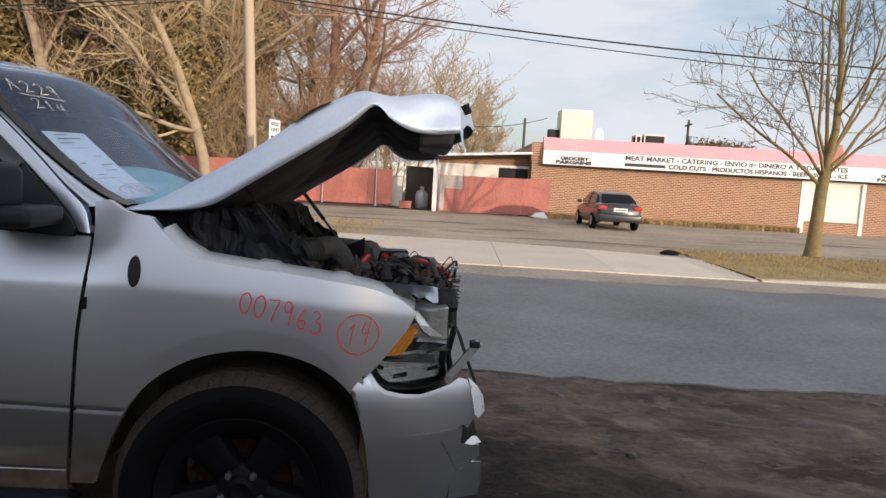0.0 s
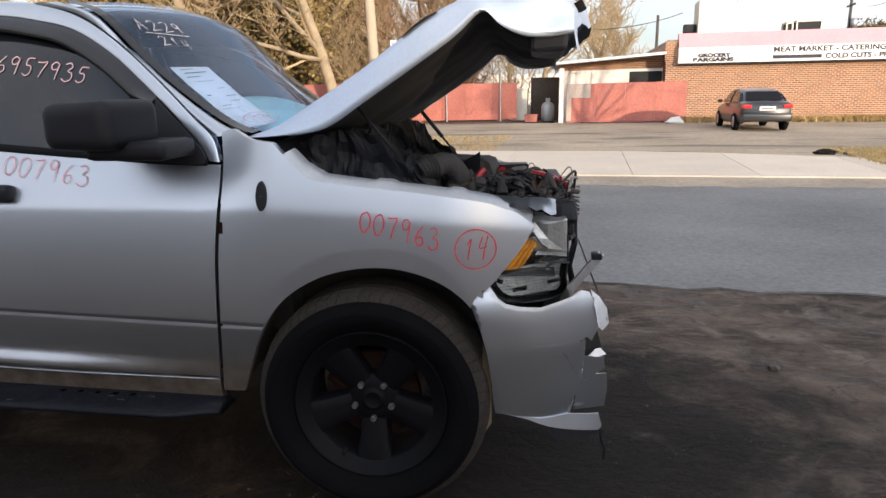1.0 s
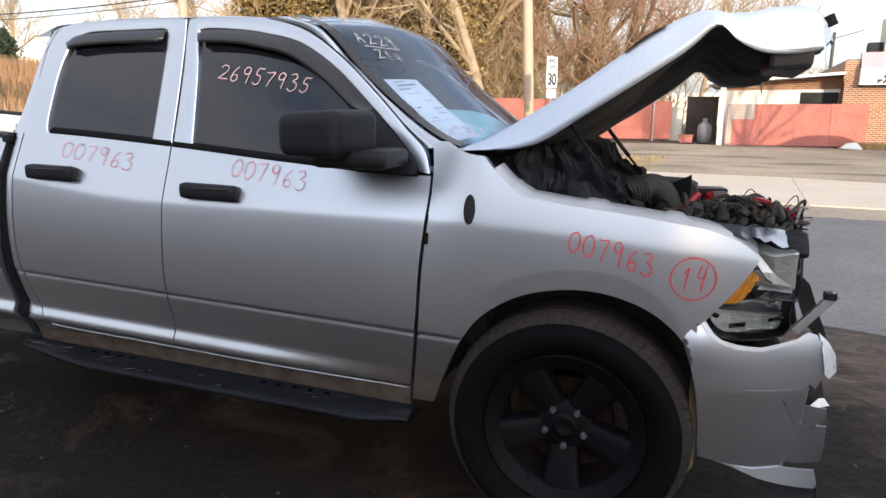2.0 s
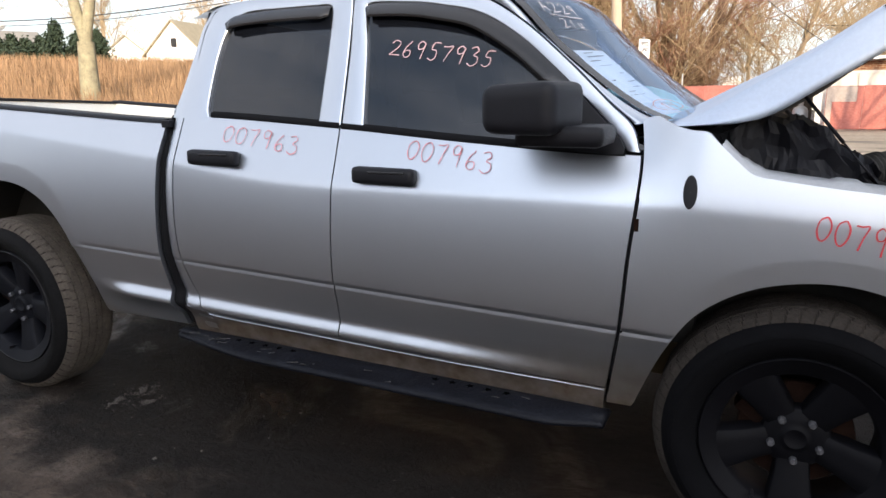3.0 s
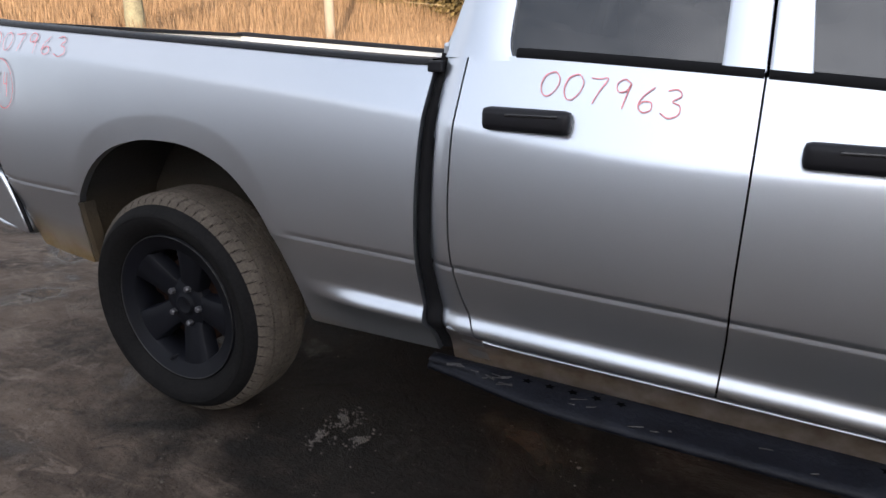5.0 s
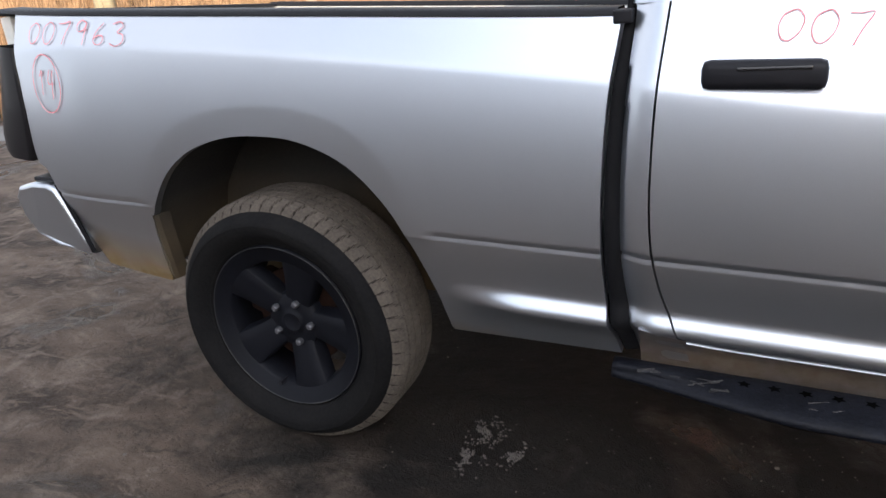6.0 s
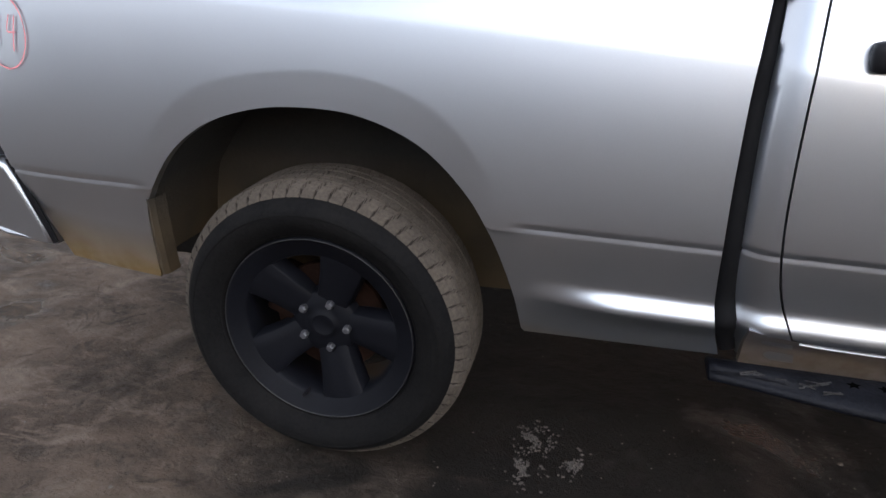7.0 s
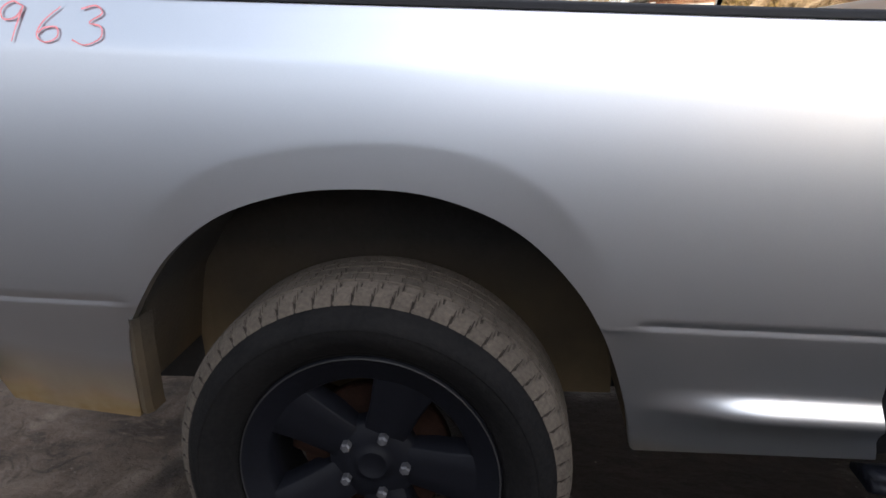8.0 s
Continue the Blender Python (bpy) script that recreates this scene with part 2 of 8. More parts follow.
def box(bm, lo, hi, bevel=0.0, m=None, segs=2):
    """A box from corner to corner, with its edges rounded."""
    c = [(a + b) / 2 for a, b in zip(lo, hi)]
    s = [abs(b - a) for a, b in zip(lo, hi)]
    r = bmesh.ops.create_cube(bm, size=1.0)
    vs = r["verts"]
    for v in vs:
        v.co = Vector((v.co.x * s[0] + c[0], v.co.y * s[1] + c[1], v.co.z * s[2] + c[2]))
    if bevel > 0:
        es = list({e for v in vs for e in v.link_edges})
        r = bmesh.ops.bevel(bm, geom=es, offset=min(bevel, min(s) * 0.45), segments=segs, affect="EDGES", profile=0.6)
        vs = list({v for f in r["faces"] for v in f.verts} | {v for v in vs if v.is_valid})
    if m is not None:
        for v in vs:
            v.co = m @ v.co
    return vs


def tube(bm, pts, radii, sides=8, cap=True):
    """A round bar along points."""
    pts = [Vector(p) for p in pts]
    if isinstance(radii, (int, float)):
        radii = [radii] * len(pts)
    rings, up = [], None
    for i, p in enumerate(pts):
        d = (pts[min(i + 1, len(pts) - 1)] - pts[max(i - 1, 0)]).normalized()
        if up is None:
            up = d.orthogonal().normalized()
        up = (up - d * up.dot(d)).normalized()
        sd = d.cross(up)
        rings.append([bm.verts.new(p + (up * math.cos(a) + sd * math.sin(a)) * radii[i])
                      for a in (2 * math.pi * k / sides for k in range(sides))])
    for a, b in zip(rings, rings[1:]):
        for k in range(sides):
            bm.faces.new((a[k], a[(k + 1) % sides], b[(k + 1) % sides], b[k]))
    if cap:
        bm.faces.new(rings[0][::-1])
        bm.faces.new(rings[-1])
    return rings


def lathe(bm, profile, segs, axis_to, mat_index=None):
    """Turns (radius, along) points about the y axis."""
    rings = []
    for r, a in profile:
        rings.append([bm.verts.new((r * math.cos(2 * math.pi * k / segs), a, r * math.sin(2 * math.pi * k / segs))) for k in range(segs)])
    for i, (p, q) in enumerate(zip(rings, rings[1:])):
        for k in range(segs):
            f = bm.faces.new((p[k], p[(k + 1) % segs], q[(k + 1) % segs], q[k]))
            if mat_index:
                f.material_index = mat_index[i]
    return rings


def prism(bm, poly, y0, y1, m=None):
    """A flat outline in x and z, given depth along y."""
    a = [bm.verts.new((x, y0, z)) for x, z in poly]
    b = [bm.verts.new((x, y1, z)) for x, z in poly]
    n = len(poly)
    bm.faces.new(a)
    bm.faces.new(b[::-1])
    for i in range(n):
        bm.faces.new((a[i], b[i], b[(i + 1) % n], a[(i + 1) % n]))
    if m is not None:
        for v in a + b:
            v.co = m @ v.co
    return a + b


def spline(pts, n=8):
    """A smooth line through points (Catmull-Rom)."""
    P = [np.array(p, float) for p in pts]
    P = [2 * P[0] - P[1]] + P + [2 * P[-1] - P[-2]]
    out = []
    for i in range(1, len(P) - 2):
        a, b, c, d = P[i - 1:i + 3]
        for k in range(n):
            t = k / n
            out.append(0.5 * (2 * b + (c - a) * t + (2 * a - 5 * b + 4 * c - d) * t * t + (3 * b - a - 3 * c + d) * t ** 3))
    out.append(P[-2])
    return out


def table(pts, n=8):
    """A smooth function through points, sorted by the first number."""
    q = np.array(spline(sorted(pts), n))
    xs = np.maximum.accumulate(q[:, 0])
    return lambda v: float(np.interp(v, xs, q[:, 1]))


def smooth01(v):
    v = min(1.0, max(0.0, v))
    return v * v * (3 - 2 * v)


def sheet(bm, rows):
    """A surface over a grid of points."""
    vs = [[bm.verts.new(p) for p in r] for r in rows]
    for a, b in zip(vs, vs[1:]):
        for i in range(len(a) - 1):
            bm.faces.new((a[i], a[i + 1], b[i + 1], b[i]))
    return vs


# ---------------------------------------------------------------- the pickup truck
WIDE = 2.0                                   # the far side lies at this y
crease = lambda x: 0.670 - 0.0365 * x
shoulder = table([(-4.7, 1.345), (-4.26, 1.352), (-3.83, 1.325), (-3.37, 1.285), (-2.95, 1.245), (-2.65, 1.212), (-2.53, 1.200), (-1.86, 1.120), (-1.1, 1.108), (-0.5, 1.104), (-0.25, 1.095), (0.0, 1.081), (0.135, 1.069), (0.32, 1.053), (0.41, 1.046), (0.6, 1.02)])
belt = table([(-4.7, 1.492), (-4.58, 1.482), (-3.42, 1.408), (-2.5, 1.352), (-2.45, 1.375), (-2.2, 1.375), (-1.6, 1.335), (-1.04, 1.29), (-0.5, 1.26), (0.6, 1.26)])
arch_front = table([(-0.49, 0.40), (-0.475, 0.45), (-0.40, 0.63), (-0.31, 0.77), (-0.18, 0.86), (-0.04, 0.90), (0.10, 0.903), (0.23, 0.868), (0.32, 0.81), (0.375, 0.74), (0.40, 0.66)])
arch_rear = table([(-4.145, 0.482), (-4.098, 0.72), (-4.055, 0.80), (-3.965, 0.92), (-3.85, 1.003), (-3.72, 1.046), (-3.59, 1.060), (-3.42, 1.047), (-3.265, 0.987), (-3.155, 0.89), (-3.075, 0.765), (-3.015, 0.58), (-2.99, 0.436)])
flare_front = table([(-0.45, 0.58), (-0.36, 0.775), (-0.27, 0.875), (-0.16, 0.94), (-0.01, 0.972), (0.12, 0.968), (0.22, 0.938), (0.31, 0.875), (0.38, 0.78)])
flare_rear = table([(-4.12, 0.80), (-4.05, 0.93), (-3.95, 1.045), (-3.80, 1.122), (-3.57, 1.150), (-3.37, 1.132), (-3.21, 1.068), (-3.10, 0.955), (-3.02, 0.80)])
LOW_H = (-0.42, -0.30, -0.236, -0.213, -0.150, -0.10, -0.022, -0.010, -0.003, 0.0)
LOW_Y = (0.125, 0.084, 0.068, 0.062, 0.046, 0.033, 0.0125, 0.010, 0.0125, 0.013)
FOLD = -0.213                                # the sharp lower edge of the pressed-out sill, below the crease


def sill_out(x):
    """How far the sill is pressed out: full under the doors, dying away at the wheels."""
    if x < -2.46:
        return 1.15 * smooth01((x + 3.02) / 0.30)
    return smooth01((-0.50 - x) / 0.75)


def side_y(x, z):
    """How far in the body's skin lies at that place of the near side."""
    c, s, b = crease(x), shoulder(x), belt(x)
    door = x > -2.46
    q = 1 - 0.5 * smooth01((x + 0.55) / 0.25)        # the front fender is flatter than the doors
    # the crease dies away shortly before the rear wheel arch
    live = 1.0 if door else min(1.0, smooth01((x + 3.03) / 0.06) + smooth01((-4.06 - x) / 0.06))
    if z <= c:
        h = z - c
        y = float(np.interp(h, LOW_H, LOW_Y))
        y += (1 - live) * (-0.007 * max(0.0, 1 - abs(h) / 0.022))
        out = 0.030 * sill_out(x)
        if h > FOLD:
            y -= out * smooth01((h + 0.150) / (FOLD + 0.150)) if h < -0.150 else 0.0
        else:
            y -= out * (1 - smooth01((FOLD - h) / 0.06))
    elif z <= s:
        t = (z - c) / (s - c)
        a, e = ((0.160 * q, 0.130 * q) if door else (0.105, 0.160))
        y = 0.006 + (s - c) * (-a * t + (a + e) * t ** 1.6 / 1.6)
        y += live * 0.008 * (1 - smooth01((z - c) / 0.007))
    else:
        y = 0.006 + (s - c) * (0.02125 * q if door else 0.060625) + (z - s) * (0.215 * q if door else 0.178)
    if z > c:
        w = 0.010 if door else 0.004
        e = (z - s) / w
        y += (0.15 * q if door else 0.20) * (w * math.log1p(math.exp(e)) if e < 30 else z - s)
    # the flat flares above the wheel arches
    if -0.45 < x < 0.38:
        y += 0.060 * max(0.0, flare_front(x) - z) * smooth01((x + 0.45) / 0.22) * smooth01((0.40 - x) / 0.12) * (1 if z > 0.6 else 0)
    elif -4.12 < x < -3.02:
        y += 0.055 * max(0.0, flare_rear(x) - z) * smooth01((x + 4.12) / 0.16) * smooth01((-3.02 - x) / 0.12) * (1 if z > 0.6 else 0)
    if x > 0.25:
        y += 0.9 * (x - 0.25) ** 2
    if x < -4.25:
        y += 0.22 * (x + 4.25) ** 2
    return y


def panel(name, xl, xr, zb, zt, nx, nz, mat, parent, label="", far=False, flange=0.03, skin=side_y, xs=None, pin=False):
    """A body panel between two upright edges, given as x over z, and a lower and an upper edge, given as z over x."""
    bm = bmesh.new()
    us = xs if xs else [i / nx for i in range(nx + 1)]
    # rows of the grid follow the crease and the shoulder line
    part_rows = ((0, 1, 4), (1, 2, 1), (2, 3, 1), (3, 4, 8), (4, 5, 4), (5, 6, 2), (6, 7, 1), (7, 8, 1), (8, 9, 1), (9, 10, 30), (10, 11, 14), (11, 12, 6))
    def levels(x, lo, hi):
        c, s = crease(x), shoulder(x)
        br = [lo, c + FOLD - 0.010, c + FOLD - 0.003, c + FOLD + 0.002, c - 0.150, c - 0.022, c - 0.010, c - 0.003, c + 0.002, c + 0.009, s - 0.07, s + 0.06, hi]
        for k in range(1, 13):
            br[k] = max(br[k], br[k - 1] + 0.0004)
        br[12] = hi
        for k in range(11, -1, -1):
            br[k] = min(br[k], br[k + 1] - 0.0004)
        br[0] = lo
        out = []
        for p, q, n in part_rows:
            out += [br[p] + (br[q] - br[p]) * m / n for m in range(n)]
        return out + [hi]
    nlev = sum(n for _, _, n in part_rows) + 1
    rows = []
    for j in range(nlev):
        row = []
        for u in us:
            a0, b0 = xl(0.9), xr(0.9)
            x = mid = a0 * (1 - u) + b0 * u
            # pinned panels keep their middle columns upright, so that the arch stays clean
            fa, fb = (max(0.0, 1 - u / 0.10), max(0.0, 1 - (1 - u) / 0.10)) if pin else (1 - u, u)
            for _ in range(7):
                z = levels(x, zb(x), zt(x))[j]
                x = 0.45 * x + 0.55 * (mid + (xl(z) - a0) * fa + (xr(z) - b0) * fb)
            row.append((x, levels(x, zb(x), zt(x))[j]))
        rows.append(row)
    put = (lambda x, z, d: (x, WIDE - skin(x, z) - d, z)) if far else (lambda x, z, d: (x, skin(x, z) + d, z))
    grid = [[bm.verts.new(put(x, z, 0)) for x, z in r] for r in rows]
    for a, b in zip(grid, grid[1:]):
        for i in range(len(a) - 1):
            f = bm.faces.new((a[i], a[i + 1], b[i + 1], b[i]) if not far else (a[i], b[i], b[i + 1], a[i + 1]))
            f.smooth = True
    ring = rows[0][:-1] + [r[-1] for r in rows[:-1]] + rows[-1][:0:-1] + [r[0] for r in rows[:0:-1]]
    out = [bm.verts.new(put(x, z, 0)) for x, z in ring]
    mid = [bm.verts.new(put(x, z, flange)) for x, z in ring]
    n = len(ring)
    for i in range(n):
        f = bm.faces.new((out[i], mid[i], mid[(i + 1) % n], out[(i + 1) % n]))
        f.smooth = False
    return part(name, bm, mat, parent, label)


def frame_strip(name, pairs, mat, parent, depth=0.03, n=10, far=False, skin=side_y, inner_out=0.0):
    """A door's window frame: the strip between an outer and an inner outline."""
    bm = bmesh.new()
    A, B = [p[0] for p in pairs], [p[1] for p in pairs]
    A, B = spline(A, n), spline(B, n)
    put = (lambda q, d: (q[0], WIDE - skin(*q) - d, q[1])) if far else (lambda q, d: (q[0], skin(*q) + d, q[1]))
    rows = [[bm.verts.new(put(A[i], depth)), bm.verts.new(put(A[i], 0.001)), bm.verts.new(put(A[i] * 0.92 + B[i] * 0.08, 0)),
             bm.verts.new(put(A[i] * 0.08 + B[i] * 0.92, 0)), bm.verts.new(put(B[i], 0.002)), bm.verts.new(put(B[i], depth))] for i in range(len(A))]
    for a, b in zip(rows, rows[1:]):
        for k in range(5):
            f = bm.faces.new((a[k], a[k + 1], b[k + 1], b[k]))
            f.smooth = k in (1, 2, 3)
    bmesh.ops.recalc_face_normals(bm, faces=bm.faces)
    return part(name, bm, mat, parent)


def pane(name, outline, mat, parent, off=0.016, far=False, n=6, skin=side_y):
    """A window pane that follows the body's side."""
    bm = bmesh.new()
    q = spline(outline, n)
    q = q[:-1] if np.allclose(q[0], q[-1]) else q
    put = (lambda p, d: (p[0], WIDE - skin(*p) - d, p[1])) if far else (lambda p, d: (p[0], skin(*p) + d, p[1]))
    a = [bm.verts.new(put(p, off)) for p in q]
    f = bm.faces.new(a)
    f.normal_update()
    if (f.normal.y > 0) != far:
        f.normal_flip()
    ob = part(name, bm, mat, parent)
    return ob


DIGITS = {
    "0": [[(0.45, 1.0), (0.12, 0.8), (0.02, 0.4), (0.2, 0.05), (0.5, 0.02), (0.8, 0.35), (0.85, 0.75), (0.6, 1.0), (0.42, 0.98)]],
    "1": [[(0.2, 0.75), (0.5, 1.0), (0.42, 0.5), (0.38, 0.0)]],
    "2": [[(0.05, 0.8), (0.35, 1.0), (0.75, 0.9), (0.7, 0.6), (0.3, 0.25), (0.05, 0.05), (0.45, 0.08), (0.95, 0.1)]],
    "3": [[(0.1, 0.9), (0.5, 1.0), (0.72, 0.8), (0.4, 0.55), (0.75, 0.45), (0.8, 0.15), (0.4, -0.05), (0.0, 0.08)]],
    "4": [[(0.3, 1.0), (0.1, 0.5), (0.75, 0.5)], [(0.75, 1.0), (0.6, 0.5), (0.5, -0.1)]],
    "5": [[(0.9, 1.0), (0.35, 0.95), (0.25, 0.6), (0.65, 0.55), (0.7, 0.2), (0.4, 0.0), (0.05, 0.1)]],
    "6": [[(0.65, 1.0), (0.25, 0.6), (0.12, 0.2), (0.4, 0.0), (0.72, 0.15), (0.65, 0.42), (0.3, 0.4), (0.15, 0.25)]],
    "7": [[(0.02, 0.9), (0.4, 0.92), (0.8, 0.98), (0.55, 0.5), (0.35, 0.0)]],
    "9": [[(0.72, 0.9), (0.4, 1.0), (0.12, 0.8), (0.25, 0.55), (0.6, 0.62), (0.75, 0.9), (0.65, 0.4), (0.6, 0.0)]],
    "A": [[(0.0, 0.0), (0.35, 0.6), (0.5, 1.0), (0.65, 0.5), (0.8, 0.0)], [(0.15, 0.4), (0.75, 0.4)]],
}


def ring_of(cx, cz, rx, rz):
    return [[(cx + rx * math.cos(a), cz + rz * math.sin(a)) for a in (2 * math.pi * k / 22 for k in range(24))]]


def written(name, lines, width, mat, parent, lift=0.0045, place=None, label=""):
    """Handwriting: each pen line becomes a thin ribbon that lies on the surface."""
    bm = bmesh.new()
    place = place or (lambda x, z: (x, side_y(x, z) - lift, z))
    for ln in lines:
        q = spline(ln, 5) if len(ln) > 2 else [np.array(p) for p in ln]
        prev = None
        for i, p in enumerate(q):
            d = q[min(i + 1, len(q) - 1)] - q[max(i - 1, 0)]
            d = d / (np.linalg.norm(d) + 1e-9)
            w = width * (0.85 + 0.3 * noise.noise((p[0] * 30, p[1] * 30, 0.3)))
            nrm = np.array((-d[1], d[0])) * w / 2
            cur = (bm.verts.new(place(*(p + nrm))), bm.verts.new(place(*(p - nrm))))
            if prev:
                bm.faces.new((prev[0], prev[1], cur[1], cur[0]))
            prev = cur
    return part(name, bm, mat, parent, label)


def digits(text, x0, x1, z0, z1, size, slant=0.15):
    """Pen lines of a handwritten number from (x0, z0) to (x1, z1)."""
    out, n = [], len(text)
    step = (x1 - x0) / n
    for i, ch in enumerate(text):
        ox, oz = x0 + step * i, z0 + (z1 - z0) * i / n
        s = size * (0.92 + 0.16 * ((i * 37) % 7) / 7)
        for ln in DIGITS[ch]:
            out.append([(ox + (px * 0.86 + slant * pz) * step, oz + pz * s + (z1 - z0) * px / n) for px, pz in ln])
    return out


truck = thing("pickup_truck", "wrecked silver pickup truck with its bonnet propped open", "pickup truck", pose(0, 0, 0))

# -- wheels
def build_wheel(parent, at, turn, spin, size):
    wheel = part("wheel", wheel_hub_mesh(), UNDER, parent, "black five-spoke wheel with a dusty tyre", loc=pose(*at, 0, spin, turn) @ Matrix.Diagonal((size, 1.0, size, 1.0)))
    # tyre: sidewall and tread
    bm = bmesh.new()
    side = [(0.274, 0.030), (0.283, 0.014), (0.298, 0.000), (0.322, -0.022), (0.348, -0.031), (0.366, -0.026), (0.380, -0.012), (0.389, 0.002), (0.394, 0.012)]
    lathe(bm, side, 96, None)
    lathe(bm, [(0.396, 0.262), (0.36, 0.285), (0.30, 0.272), (0.262, 0.25)], 48, None)
    for r in (0.287, 0.352):
        lathe(bm, [(r, 0.0115 if r < 0.3 else -0.0305), (r + 0.002, 0.0065 if r < 0.3 else -0.0325), (r + 0.005, 0.0055 if r < 0.3 else -0.0315)], 96, None)
    bmesh.ops.recalc_face_normals(bm, faces=bm.faces)
    tyre = part("tyre", bm, TYRE, wheel, "dusty black rubber tyre", smooth=True)
    bm = bmesh.new()
    # ribs run round the tyre; cross grooves cut each of them into blocks, slanting from rib to rib
    segs, prof = 1280, [(0.385, 0.004), (0.399, 0.011), (0.411, 0.022), (0.419, 0.036), (0.4245, 0.054)]
    ribs = [(0.062, 0.096), (0.103, 0.140), (0.147, 0.172), (0.179, 0.213)]
    for a, b in ribs:
        prof += [(0.417, a - 0.001), (0.4265, a), (0.4270, (a + b) / 2), (0.4265, b), (0.417, b + 0.001)]
    prof += [(0.4245, 0.221), (0.419, 0.240), (0.406, 0.256), (0.392, 0.266)]
    rings = lathe(bm, prof, segs, None)
    deep = set()
    for i, ring in enumerate(rings):
        r0, y = prof[i]
        if r0 < 0.390:
            continue
        outer = y < 0.058 or y > 0.218
        for k, v in enumerate(ring):
            lean_ = 180 * (y - 0.02) if y < 0.058 else 320 * (y - 0.06) + 5.2 * math.sin(y * 95)
            step_ = (k + lean_) % (20 if outer else 16)
            cut = step_ < (1.6 if outer else 1.0)
            if cut and r0 > 0.3975:
                f = 0.988 if outer else 0.992
                v.co.x *= f
                v.co.z *= f
                deep.add(v)
    # the cuts get a darker rubber, which puts the shade of their depth into colour
    for f in bm.faces:
        if sum(v in deep for v in f.verts) >= 2 or all(abs(math.hypot(v.co.x, v.co.z) - 0.417) < 0.003 for v in f.verts):
            f.material_index = 1
    bmesh.ops.recalc_face_normals(bm, faces=bm.faces)
    part("tread", bm, [TREAD, TREAD_GROOVE], tyre, "worn tread caked with grey dust")
    # rim: barrel, spokes, centre
    bm = bmesh.new()
    lathe(bm, [(0.268, 0.022), (0.265, 0.008), (0.261, 0.008), (0.257, 0.014), (0.218, 0.024), (0.210, 0.036), (0.206, 0.09), (0.215, 0.12), (0.222, 0.23), (0.255, 0.255)], 72, None)
    bmesh.ops.recalc_face_normals(bm, faces=bm.faces)
    rim = part("rim", bm, RIM, wheel, "matt black painted alloy rim", smooth=True, loc=Matrix.Diagonal((1.05, 1.0, 1.05, 1.0)))
    bm = bmesh.new()
    lathe(bm, [(0.2615, 0.0085), (0.2622, 0.0062), (0.2645, 0.0062), (0.2652, 0.0085)], 72, None)
    part("rim_edge", bm, RIM_EDGE, rim, "thin bare metal edge", smooth=True)
    sp = bmesh.new()
    w = [(0.050, 0.044, 0.072), (0.095, 0.046, 0.058), (0.15, 0.052, 0.044), (0.20, 0.061, 0.030), (0.232, 0.074, 0.026)]
    rows = []
    for r, hw, y in w:
        rows.append([(r, y + 0.06, -hw - 0.004), (r, y + 0.006, -hw), (r, y + 0.0005, -hw * 0.92), (r, y - 0.001, -hw * 0.30),
                     (r, y - 0.001, hw * 0.30), (r, y + 0.0005, hw * 0.92), (r, y + 0.006, hw), (r, y + 0.06, hw + 0.004)])
    sheet(sp, rows)
    bmesh.ops.recalc_face_normals(sp, faces=sp.faces)
    first = part("spoke", sp, RIM, rim, smooth=True)
    for k in range(5):
        ob = first if k == 0 else new("spoke", first.data)
        ob.parent = rim
        ob.matrix_basis = pose(0, 0, 0, 0, -72 * k, 0)
    bm = bmesh.new()
    lathe(bm, [(0.0005, 0.056), (0.026, 0.056), (0.029, 0.053), (0.032, 0.053), (0.035, 0.060), (0.050, 0.062), (0.088, 0.066), (0.094, 0.076), (0.096, 0.11)], 40, None)
    bmesh.ops.recalc_face_normals(bm, faces=bm.faces)
    hub = part("centre_cap", bm, RIM, rim, "black centre cap", smooth=True)
    nut = None
    for k in range(5):
        if nut is None:
            bm = bmesh.new()
            lathe(bm, [(0.0005, 0.042), (0.008, 0.042), (0.0115, 0.047), (0.0115, 0.068)], 6, None)
            nut = part("lug_nut", bm, NUT, rim, "bare steel lug nut")
            ob = nut
        else:
            ob = new("lug_nut", nut.data)
            ob.parent = rim
        a = 2 * math.pi * k / 5
        ob.matrix_basis = pose(0.068 * math.cos(a), 0, 0.068 * math.sin(a))
    bm = bmesh.new()
    lathe(bm, [(0.07, 0.11), (0.165, 0.11), (0.168, 0.115), (0.168, 0.135), (0.07, 0.135)], 48, None)
    part("brake_disc", bm, RUST, wheel, "rusty brake disc")
    bm = bmesh.new()
    box(bm, (-0.06, 0.09, 0.09), (0.09, 0.17, 0.185), 0.015)
    part("brake_caliper", bm, RUST, wheel)
    bm = bmesh.new()
    tube(bm, [(-0.212, 0.05, -0.026), (-0.210, 0.004, -0.026)], 0.006, 8)
    part("valve", bm, BLACK, rim)
    return wheel


def wheel_hub_mesh():
    bm = bmesh.new()
    lathe(bm, [(0.0005, 0.10), (0.07, 0.10), (0.07, 0.25), (0.0005, 0.25)], 24, None)
    return bm


def wheel_copy(first, at, turn, spin, size):
    made = {}
    for o in (first, *first.children_recursive):
        made[o] = o.copy()
        scene.collection.objects.link(made[o])
        made[o].parent = made.get(o.parent, o.parent)
    made[first].matrix_basis = pose(*at, 0, spin, turn) @ Matrix.Diagonal((size, 1.0, size, 1.0))


first_wheel = build_wheel(truck, (0.0, -0.012, 0.404), 0, -54, 0.985)
wheel_copy(first_wheel, (-3.57, -0.016, 0.412), 0, -68, 1.055)
wheel_copy(first_wheel, (0.0, WIDE + 0.012, 0.404), 180, 20, 1.012)
